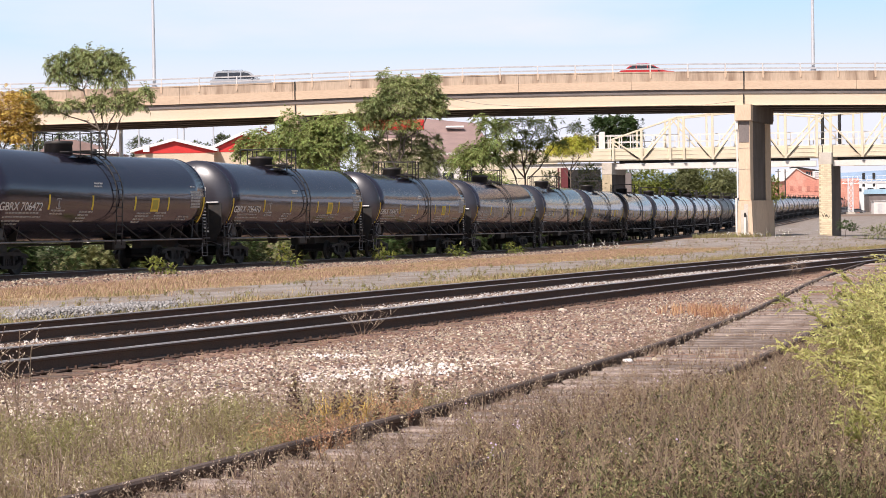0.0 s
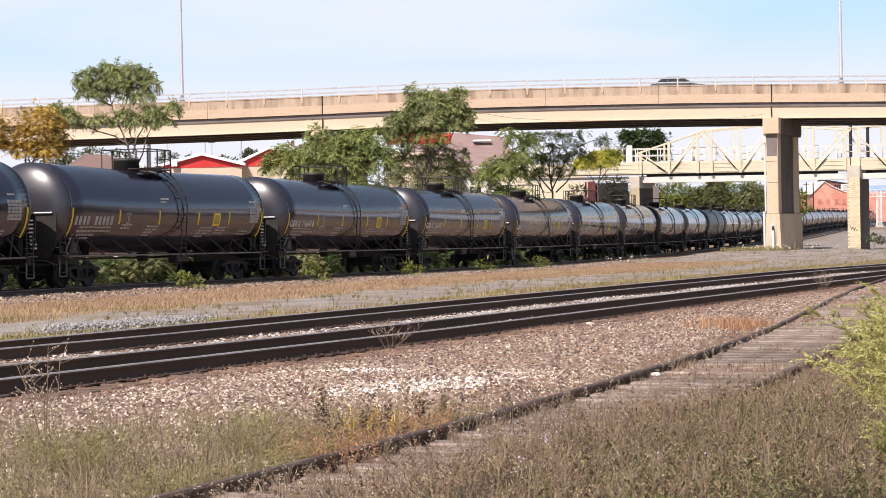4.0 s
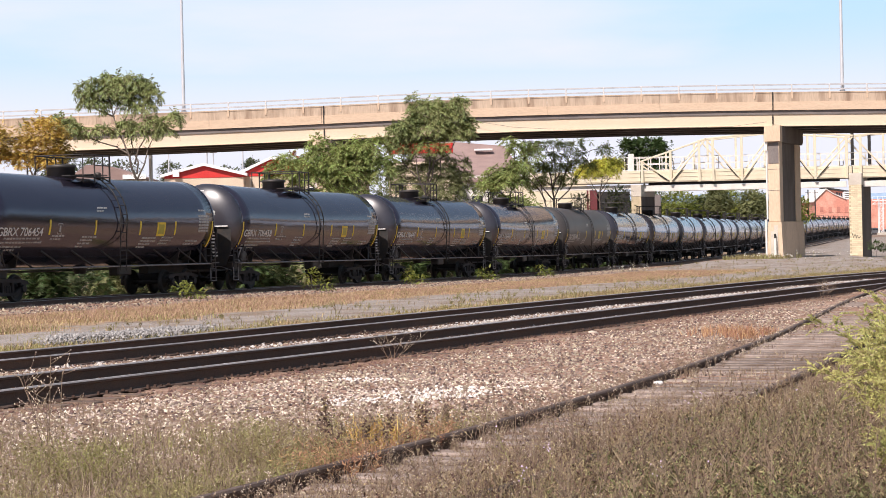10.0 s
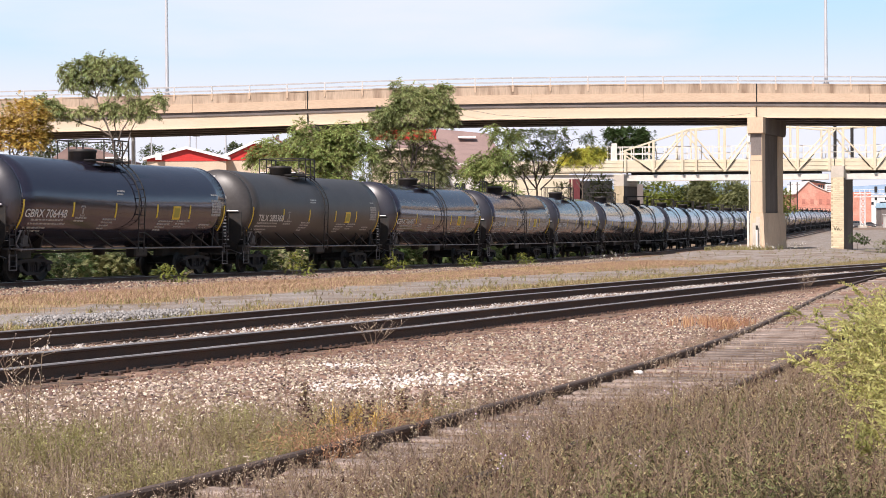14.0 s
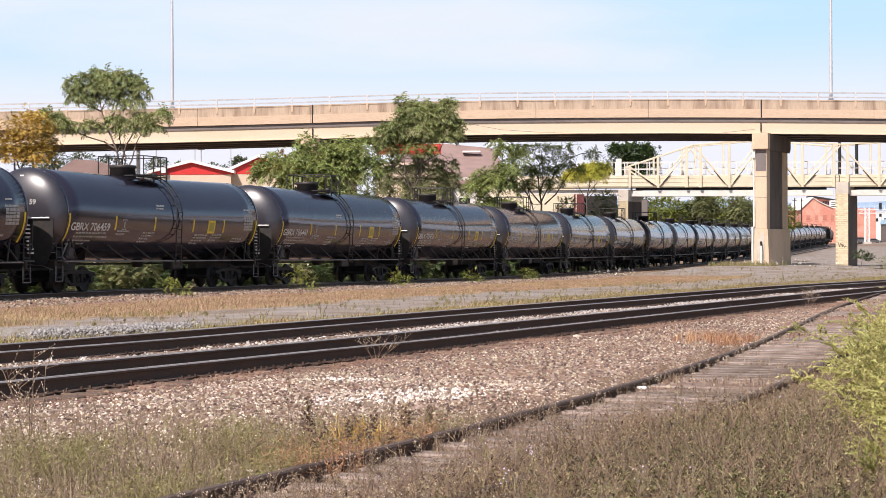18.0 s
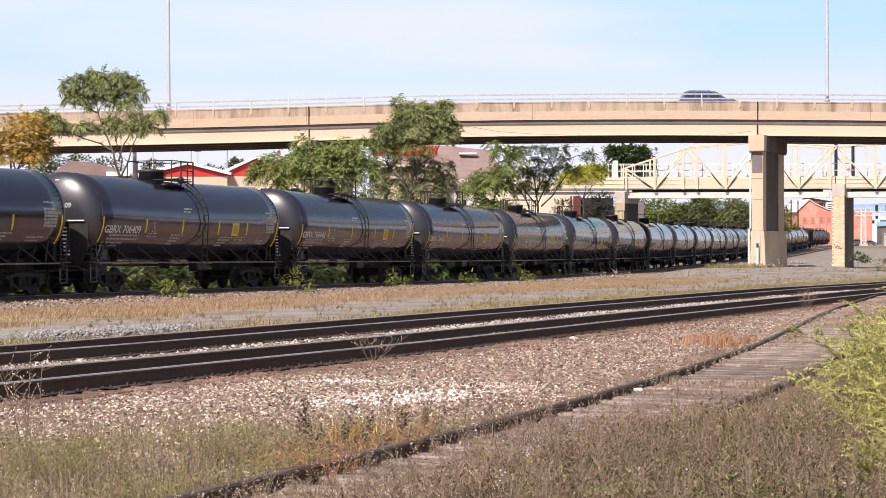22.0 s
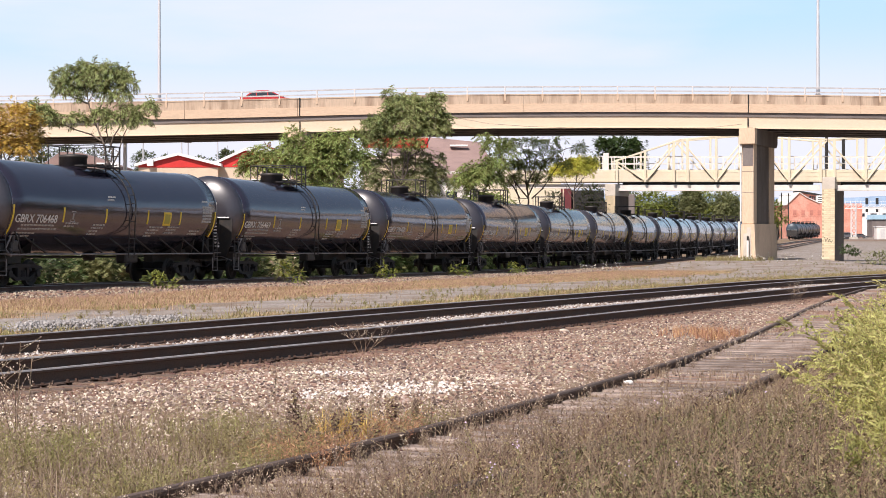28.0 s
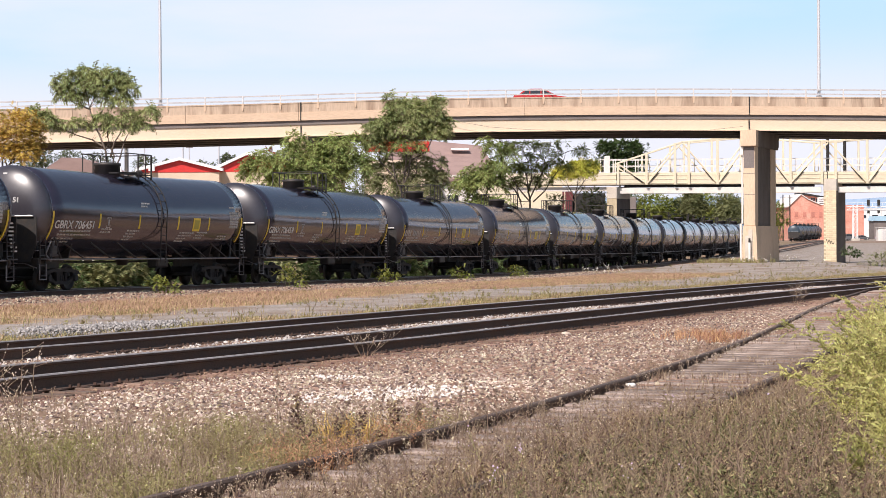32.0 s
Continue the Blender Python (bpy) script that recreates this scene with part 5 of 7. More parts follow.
# the road runs on level beyond both ends of the viaduct
for sgn in (-1, 1):
    ab = thing("approach_embankment", "grassy embankment carrying the road beyond the viaduct", "embankment", kind="structure")
    zt = vtop(sgn * 130) - 0.62
    xx = sgn * 130 if sgn < 0 else 120
    part("fill", Mesh().prism([(152, -4), (181, -4), (173.4, zt), (160, zt)], min(xx, sgn * 700), max(xx, sgn * 700), "x"), "green_grass", ab)

# ---- trees and shrubs ----
def frond(m, p, d, droop, ln, pairs, w):
    """A feathered leaf: leaflets in pairs along a drooping stalk."""
    p, d = Vector(p), Vector(d).normalized()
    side = d.cross(Vector((0, 0, 1)))
    if side.length < 0.1:
        side = Vector((1, 0, 0))
    side.normalize()
    vs, fs = [], []
    q = p.copy()
    st = ln / pairs
    for i in range(pairs):
        d = (d + Vector((0, 0, -droop / pairs))).normalized()
        q = q + d * st
        k = math.sin(math.pi * (0.18 + 0.75 * i / pairs))
        for s in (-1, 1):
            tip = q + side * s * w * k + d * st * 0.7 + Vector((0, 0, -0.25 * w * k))
            o = len(vs)
            vs += [tuple(q - d * st * 0.15), tuple(q + d * st * 0.8), tuple(tip)]
            fs.append((o, o + 1, o + 2))
    m.add(vs, fs)


def spray(m, p, d, droop, ln, pairs, w, r):
    """A long drooping leaf with kite-shaped leaflets hanging from both sides of its stalk."""
    d = d.normalized()
    q = p.copy()
    st = ln / pairs
    vs, fs = [], []
    for i in range(pairs):
        d = (d + Vector((0, 0, -droop / pairs))).normalized()
        q = q + d * st
        side = d.cross(Vector((0, 0, 1)))
        if side.length < 0.05:
            side = Vector((1, 0, 0))
        side.normalize()
        k = w * math.sin(math.pi * (0.25 + 0.65 * i / pairs))
        for s in (-1, 1):
            if r.random() < 0.12:
                continue
            e = (side * s * r.uniform(0.5, 1.1) + d * r.uniform(0.2, 0.9) + Vector((0, r.gauss(0, 0.25), -r.uniform(0.1, 0.8)))) * k
            h = d * st * 0.52
            mid = q + e * 0.42
            o = len(vs)
            vs += [tuple(q), tuple(mid + h), tuple(q + e), tuple(mid - h)]
            fs.append((o, o + 1, o + 2, o + 3))
    m.add(vs, fs)


def plume(m, p, d, droop, ln, n, w, r):
    """An arching feathery plume set with many needle-thin leaflets."""
    d = d.normalized()
    q = p.copy()
    st = ln / n
    vs, fs = [], []
    for i in range(n):
        d = (d + Vector((0, 0, -droop / n))).normalized()
        q = q + d * st
        h = Vector((0, 0, 0.006)) + d * 0.005
        for _ in range(2):
            e = (d * 0.6 + Vector((r.gauss(0, 0.6), r.gauss(0, 0.6), r.gauss(0.1, 0.5)))) * w
            o = len(vs)
            vs += [tuple(q - h), tuple(q + h), tuple(q + e)]
            fs.append((o, o + 1, o + 2))
    m.add(vs, fs)


def rosettes(blobs, y, count, ln, pairs, w, droop, r, depth=0.8):
    """Tufts of long leaves round the twig ends of each clump."""
    m = Mesh()
    area = sum(b[2] * b[3] for b in blobs)
    for bx, bz, rx, rz in blobs:
        ry = (rx + rz) / 2 * depth
        for _ in range(max(3, int(count * rx * rz / area))):
            a, c = r.uniform(0, 2 * math.pi), r.uniform(-0.6, 1)
            s = math.sqrt(1 - c * c)
            k = r.uniform(0.45, 1.02)
            o = Vector((s * math.cos(a), s * math.sin(a), c))
            p = Vector((bx + o.x * rx * k, y + o.y * ry * k, bz + o.z * rz * k))
            up = (o + Vector((r.gauss(0, 0.3), r.gauss(0, 0.3), 0.8))).normalized()
            u = up.orthogonal().normalized()
            v = up.cross(u)
            n = r.randint(6, 9)
            ph = r.uniform(0, 6.28)
            size = r.uniform(0.75, 1.2)
            for i in range(n):
                t = ph + 6.283 * i / n + r.uniform(-0.25, 0.25)
                d = u * math.cos(t) + v * math.sin(t) + up * r.uniform(0.15, 0.9)
                spray(m, p, d, droop * r.uniform(0.8, 1.6), ln * size * r.uniform(0.75, 1.2), pairs, w * size, r)
    return m


def crown(blobs, y, count, ln, pairs, w, droop, r, depth=0.8):
    """Fronds scattered through the outer part of each clump."""
    m = Mesh()
    area = sum(b[2] * b[3] for b in blobs)
    for bx, bz, rx, rz in blobs:
        ry = (rx + rz) / 2 * depth
        for _ in range(max(6, int(count * rx * rz / area))):
            a, c = r.uniform(0, 2 * math.pi), r.uniform(-0.75, 1)
            s = math.sqrt(1 - c * c)
            k = r.uniform(0.35, 1.0) ** 0.6
            o = Vector((s * math.cos(a), s * math.sin(a), c))
            jit = Vector((r.gauss(0, 1), r.gauss(0, 1), r.gauss(0, 0.6))) * (0.09 if r.random() < 0.88 else 0.18) * (rx + rz)
            p = Vector((bx, y, bz)) + Vector((o.x * rx * k, o.y * ry * k, o.z * rz * k)) + jit
            d = o + Vector((r.gauss(0, 0.5), r.gauss(0, 0.5), r.gauss(0.25, 0.35)))
            frond(m, p - d.normalized() * ln * 0.4, d, droop * r.uniform(0.5, 1.4), ln * r.uniform(0.7, 1.25), pairs, w * r.uniform(0.8, 1.2))
    return m


def limbs(lines, y, r0, zg, r):
    """Trunk and branches as tapering bent tubes; the first line is carried down to the ground."""
    m = Mesh()
    for i, ln in enumerate(lines):
        pts = [Vector((px, y + r.uniform(-0.4, 0.4) * (0 if j == 0 else 1), pz)) for j, (px, pz) in enumerate(ln)]
        rad = r0 if i == 0 else r0 * 0.5
        if i == 0:
            pts.insert(0, Vector((pts[0].x, y, zg)))
        fine = [pts[0]]
        for a, b in zip(pts[:-1], pts[1:]):
            mid = (a + b) / 2 + Vector((r.gauss(0, 0.06), r.gauss(0, 0.06), r.gauss(0, 0.04))) * (b - a).length
            fine += [mid, b]
        n = len(fine) - 1
        for j in range(n):
            m.tube(fine[j], fine[j + 1], rad * (1 - 0.8 * j / n), rad * (1 - 0.8 * (j + 1) / n), n=7, caps=False)
        # twigs
        for j in range(1, n + 1):
            for _ in range(3):
                d = Vector((r.gauss(0, 1), r.gauss(0, 0.7), abs(r.gauss(0.7, 0.5)))).normalized()
                m.tube(fine[j], fine[j] + d * r0 * r.uniform(5, 11), rad * 0.22, rad * 0.06, n=4, caps=False)
    return m


def tree(name, label, y, blobs, lines, leafs, count, ln, pairs=7, w=0.13, droop=0.9, r0=0.12, accents=(), depth=0.8):
    r = random.Random(sum(map(ord, label)) + int(y))
    x0 = lines[0][0][0] if lines else blobs[0][0]
    zg = ground_z(x0, y) - 0.05
    t = thing(name, label, "tree" if name != "shrub" else "shrub")
    if not lines:
        b = blobs[0]
        lines = [[(b[0], (zg + b[1]) / 2), (b[0] + 0.2, b[1])]]
    part("trunk", limbs(lines, y, r0, zg, r), "bark", t)
    tufted = pairs >= 7
    fill = rosettes(blobs, y, count / 14, ln * 1.5, pairs, w * 1.55, droop, r, depth) if tufted else crown(blobs, y, count, ln, pairs, w, droop, r, depth)
    tagged(new("crown", fill.raw("crown", M[leafs])), "").parent = t
    for mt, bl, n in accents:
        back = y + (0.9 if mt == "leaf_green" else -0.3)
        more = rosettes(bl, back, n / 13, ln * 1.4, pairs, w * 1.45, droop, r) if tufted and mt != "leaf_rust" else crown(bl, back, n, ln * 0.8, pairs, w, droop, r)
        o = new("crown", more.raw("crown", M[mt]))
        o.parent = t
        tagged(o, "patch of differently coloured leaves")


tree("tree_of_heaven", "open-crowned green tree of heaven with drooping feathered leaves", 100,
     [(-18.6, 9.0, 0.5, 0.35), (-18.9, 9.5, 0.35, 0.3), (-18.2, 9.7, 0.5, 0.3), (-17.6, 9.95, 0.5, 0.28), (-17.0, 9.7, 0.45, 0.3), (-16.4, 9.9, 0.5, 0.3), (-15.8, 9.6, 0.45, 0.35), (-15.4, 9.1, 0.4, 0.35), (-16.1, 9.15, 0.5, 0.35), (-16.9, 9.15, 0.5, 0.3), (-17.7, 9.25, 0.5, 0.35), (-18.1, 8.65, 0.4, 0.28), (-15.8, 8.55, 0.4, 0.3), (-16.6, 8.65, 0.35, 0.25), (-19.8, 7.6, 0.6, 0.4), (-20.4, 7.8, 0.4, 0.3), (-19.2, 7.3, 0.4, 0.25), (-18.1, 7.3, 0.5, 0.22), (-16.9, 7.5, 0.5, 0.35), (-16.2, 7.3, 0.45, 0.3), (-15.4, 7.6, 0.55, 0.4), (-14.8, 7.3, 0.4, 0.3), (-14.3, 7.9, 0.35, 0.3)],
     [[(-16.3, 3.7), (-16.3, 4.7), (-16.6, 5.9), (-17.2, 7.3), (-17.6, 8.8)], [(-16.3, 4.7), (-15.7, 6.3), (-15.1, 7.2)], [(-16.4, 5.5), (-15.8, 6.8), (-15.7, 8.5)], [(-16.8, 6.1), (-18.2, 6.7), (-19.7, 7.5)], [(-17.2, 7.1), (-16.7, 8.3), (-16.5, 9.3)], [(-17.4, 8.0), (-18.7, 8.6)], [(-16.3, 5.0), (-16.5, 6.2), (-16.5, 7.2)]],
     "leaf_heaven", 3600, 0.36, 7, 0.12, 1.3, 0.10)
tree("autumn_tree", "small tree with yellow and brown turning leaves", 95,
     [(-20.1, 6.9, 1.2, 0.7), (-21.0, 5.9, 0.9, 0.8), (-19.7, 5.7, 0.8, 0.7), (-19.2, 6.3, 0.4, 0.8), (-22.6, 6.4, 1.1, 1.1)],
     [[(-20.6, 3.7), (-20.6, 5.0), (-20.2, 6.6)], [(-20.6, 4.7), (-21.1, 5.8)], [(-20.4, 5.2), (-19.5, 5.9)]],
     "leaf_gold", 3800, 0.21, 4, 0.13, 0.8, 0.09, [("leaf_green", [(-20.6, 7.5, 0.8, 0.25), (-19.3, 5.2, 0.5, 0.6), (-21.3, 7.2, 0.4, 0.4)], 130)])
tree("sumac_thicket", "broad bushy green sumac thicket behind the train", 112,
     [(-9.2, 5.5, 1.4, 0.9), (-7.2, 6.1, 1.6, 1.0), (-5.2, 6.3, 1.7, 1.0), (-6.3, 5.1, 2.3, 1.1), (-10.0, 5.2, 0.8, 0.7), (-7.9, 4.8, 2.0, 0.8), (-3.9, 5.4, 1.1, 1.0), (-4.2, 6.9, 0.8, 0.35), (-7.7, 7.1, 0.35, 0.25), (-6.5, 3.4, 3.0, 1.0)],
     [[(-7.3, 2.5), (-7.1, 4.2), (-6.6, 5.8)], [(-7.3, 3.8), (-8.9, 5.2)], [(-7.1, 4.2), (-4.6, 5.7)], [(-7.0, 4.8), (-7.2, 6.3)]],
     "leaf_sunny", 6000, 0.42, 8, 0.115, 0.8, 0.14, [("leaf_rust", [(-9.2, 6.3, 0.4, 0.14), (-9.6, 5.4, 0.3, 0.12), (-10.2, 5.9, 0.2, 0.1)], 26)])
tree("sumac_tree", "tall green sumac with rust-red seed heads", 118,
     [(-2.2, 9.8, 0.25, 0.35), (-1.1, 9.1, 1.5, 0.75), (0.6, 9.5, 0.6, 0.4), (-1.3, 8.1, 2.2, 0.7), (-3.0, 7.8, 1.0, 0.6), (0.6, 7.9, 0.7, 0.7), (-3.1, 7.0, 0.8, 0.4), (1.2, 8.1, 0.35, 0.7), (0.4, 8.9, 0.7, 0.5)],
     [[(-1.6, 1.7), (-1.5, 4.1), (-1.2, 6.2), (-1.0, 8.6)], [(-1.4, 4.5), (-2.8, 5.9), (-3.3, 7.5)], [(-1.4, 5.2), (0.0, 6.5), (0.6, 8.6)], [(-1.2, 6.9), (-2.0, 8.5)], [(-1.5, 3.8), (-0.6, 5.2), (-0.3, 6.9)], [(-1.5, 4.0), (-2.0, 5.4), (-2.2, 7.0)], [(-1.5, 4.3), (-1.0, 6.0), (-0.9, 7.4)]],
     "leaf_heaven", 4200, 0.40, 8, 0.11, 1.0, 0.12,
     [("leaf_sunny", [(-1.3, 6.8, 1.6, 0.5)], 330), ("leaf_rust", [(-3.1, 7.1, 0.5, 0.12), (-3.5, 6.7, 0.3, 0.2), (-2.4, 7.2, 0.3, 0.1)], 30), ("leaf_green", [(-2.1, 5.4, 1.6, 0.7), (-0.6, 5.1, 1.4, 1.0), (0.5, 5.1, 0.6, 0.8), (-2.7, 4.6, 1.0, 0.6), (0.3, 3.9, 0.7, 0.6), (-1.4, 3.6, 1.5, 0.7), (-3.0, 5.4, 1.0, 0.7), (-1.0, 4.4, 2.0, 0.9), (0.9, 4.6, 0.7, 1.0), (-3.4, 4.4, 1.0, 0.9), (-0.5, 5.7, 1.3, 0.6), (-1.9, 6.1, 1.2, 0.45), (0.6, 5.9, 0.6, 0.5)], 2900)])
tree("leafy_tree", "rounded green tree beside the footbridge", 145,
     [(4.2, 5.4, 2.0, 1.2), (2.8, 4.9, 0.9, 0.8), (5.2, 6.4, 1.1, 0.8), (5.1, 7.9, 0.8, 0.5), (4.5, 8.4, 0.4, 0.3), (6.2, 7.5, 0.6, 0.6), (4.5, 3.4, 2.2, 1.0)],
     [[(4.3, 1.6), (4.5, 4.2), (4.9, 7.6)], [(4.4, 4.0), (3.3, 5.1)], [(4.5, 4.6), (6.0, 7.1)]],
     "leaf_sunny", 3200, 0.48, 8, 0.13, 0.8, 0.12)
tree("sparse_tree", "sparse tree with many bare grey branches", 176,
     [(8.8, 9.6, 1.8, 0.4), (10.8, 9.5, 1.6, 0.35), (12.4, 9.8, 0.6, 0.25), (7.3, 9.3, 0.8, 0.6), (9.4, 8.5, 1.2, 0.4), (14.1, 9.1, 0.8, 0.4), (11.4, 8.7, 0.9, 0.35), (15.3, 8.2, 0.7, 0.35), (8.0, 7.6, 0.7, 0.6), (9.6, 7.4, 1.7, 0.8), (12.2, 7.6, 1.5, 0.6), (8.4, 6.0, 1.0, 0.8), (10.6, 6.2, 1.0, 0.6)],
     [[(9.3, 0.5), (9.5, 4.4), (9.2, 6.8), (8.8, 9.4)], [(9.5, 4.4), (7.7, 6.8), (6.5, 8.8)], [(9.5, 4.7), (10.6, 7.0), (11.4, 9.5)], [(9.3, 5.7), (10.1, 8.0), (10.6, 9.8)], [(10.6, 7.0), (11.9, 8.5), (14.0, 9.2)], [(9.2, 6.8), (8.3, 8.3), (7.8, 9.6)], [(8.7, 4.4), (7.4, 6.3), (6.7, 7.6)], [(9.0, 3.0), (8.4, 5.2), (7.8, 7.4)], [(9.8, 4.4), (11.5, 6.4), (12.6, 8.2)], [(9.3, 5.2), (9.6, 7.6), (9.5, 9.2)]],
     "leaf_sunny", 2500, 0.40, 7, 0.12, 0.9, 0.14)
tree("yellow_green_tree", "small sunlit yellow-green tree before the footbridge", 182,
     [(14.4, 7.5, 1.7, 0.8), (12.8, 7.3, 1.0, 0.6), (15.8, 7.8, 0.6, 0.5), (15.0, 8.1, 0.6, 0.35)],
     [[(14.0, 1.5), (14.1, 5.2), (14.4, 7.3)], [(14.1, 4.9), (13.1, 6.8)], [(14.1, 5.2), (15.6, 7.3)], [(14.1, 4.4), (13.3, 5.8)], [(14.1, 4.8), (14.9, 6.6)]],
     "leaf_yellowgreen", 2200, 0.42, 7, 0.14, 0.9, 0.11)
tree("shrub", "low green shrub under the footbridge approach", 178, [(15.5, 4.7, 1.2, 0.9), (12.0, 4.5, 1.0, 0.6), (15.2, 3.2, 1.6, 1.0), (12.0, 3.0, 1.6, 1.0)], [], "leaf_green", 800, 0.5, 6, 0.16)
tree("dark_tree", "dark green tree behind the footbridge", 240, [(24.4, 11.9, 2.9, 1.1), (22.3, 12.4, 1.0, 0.7), (26.1, 12.2, 0.9, 0.7), (26.9, 10.9, 0.8, 0.6), (24.4, 9.6, 3.0, 1.6)], [[(24.1, 1.3), (24.3, 8.4), (24.4, 11.9)], [(24.3, 8.4), (26.2, 11.5)], [(24.3, 8.4), (22.5, 11.8)]], "leaf_weed", 4200, 0.44, 4, 0.26, 0.6, 0.22)
for i, (x, z, rx, rz, mt) in enumerate(((39.2, 6.1, 3.4, 2.2, "leaf_lime"), (43.7, 5.3, 2.5, 2.1, "leaf_dark"), (48.4, 6.4, 3.8, 2.6, "leaf_lime"), (51.8, 5.8, 2.4, 2.6, "leaf_green"), (35.5, 6.1, 2.4, 2.0, "leaf_dark"), (54.0, 5.6, 2.2, 2.2, "leaf_green"), (45.9, 7.3, 2.0, 1.3, "leaf_green"), (31.9, 4.8, 2.4, 2.1, "leaf_dark"))):
    tree("roadside_tree", "bushy tree in the thicket beyond the footbridge", 331 + (i % 3) * 4, [(x, z, rx, rz), (x + 0.3, z - rz * 1.1, rx * 1.1, rz)], [[(x, z - 2), (x, z)]], mt, 2200, 0.6, 4, 0.28, 0.7, 0.2)
for i, x in enumerate((33.0, 37.5, 42.0, 46.5, 51.0, 54.6)):
    tree("roadside_tree", "dark bushy tree deep in the thicket", 347, [(x, 4.6, 3.2, 2.2), (x + 0.5, 2.2, 3.0, 1.8)], [[(x, 2), (x, 4.6)]], "leaf_dark", 1100, 0.7, 4, 0.34, 0.7, 0.2)
tree("small_tree", "small reddish green tree beside the brick building", 300, [(54.9, 4.9, 1.0, 1.3), (55.6, 3.4, 1.1, 0.9), (54.2, 2.6, 1.2, 1.2)], [[(55.1, 0.7), (55.1, 4.2)]], "leaf_lime", 500, 0.6, 5, 0.25, 0.7, 0.15)
tree("shrub", "leafy shrub beside the far curve of the main line", 415, [(74.6, 2.6, 1.7, 2.0), (75.2, 1.0, 1.8, 1.6), (73.2, 4.2, 1.6, 2.0)], [], "leaf_lime", 900, 0.6, 5, 0.22, 0.7, 0.12)
for x, z, rx, rz in ((-74.1, 17.9, 3.0, 1.4), (-68.3, 17.0, 3.8, 1.5), (-58.3, 16.6, 2.4, 1.5), (-53.6, 16.1, 1.8, 1.0), (-41.2, 17.2, 1.8, 1.1), (-79.5, 18.6, 2.4, 2.2), (-46.5, 15.6, 3.0, 1.2), (-84, 17.8, 3.5, 2.2)):
    tree("far_tree", "dark rounded tree far behind the viaduct", 400, [(x, z, rx, rz), (x, z - rz * 1.4, rx, rz), (x, z - rz * 3.0, rx * 1.1, rz * 1.4)], [[(x, z - 5), (x, z)]], "leaf_dark", 1000, 0.7, 4, 0.36, 0.5, 0.3)

# weeds and shrubs on the far side of the main line, seen under the cars
for i in range(116):
    s = -56 + i * 1.55 + rng.uniform(-1.5, 1.5)
    mx, my, a = main_line(s)
    o = -rng.uniform(3.2, 6.4)
    x, y = mx + o * math.cos(a), my - o * math.sin(a)
    h = rng.uniform(1.3, 2.3)
    zg = ground_z(x, y)
    bl = [(x + rng.uniform(-1.3, 1.3), zg + h * rng.uniform(0.25, 0.85), rng.uniform(0.9, 1.5), h * 0.5) for _ in range(3)]
    tree("shrub", "leafy green shrub beyond the main line track", y, bl, [[(x, zg + 0.3), (x, zg + h * 0.7)]], ("leaf_weed", "leaf_dark", "leaf_weed", "leaf_weed", "leaf_green")[i % 5], 360, 0.38, 5, 0.19, 0.7, 0.03, depth=1.2)
# a few weeds on the near side of the main line
for s, o, h in ((3, 2.6, 0.9), (16, 2.3, 0.75), (-9, 2.6, 0.55), (28, 2.5, 0.6), (41, 2.4, 0.7)):
    mx, my, a = main_line(s)
    x, y = mx + o * math.cos(a), my - o * math.sin(a)
    zg = ground_z(x, y)
    tree("weed", "leafy green weed at the edge of the main line", y, [(x, zg + h * 0.6, 0.35, h * 0.5), (x + 0.6, zg + h * 0.3, 0.4, h * 0.3)], [[(x, zg + 0.1), (x, zg + h * 0.7)]], "leaf_lime", 90, 0.26, 4, 0.08, 0.7, 0.02)


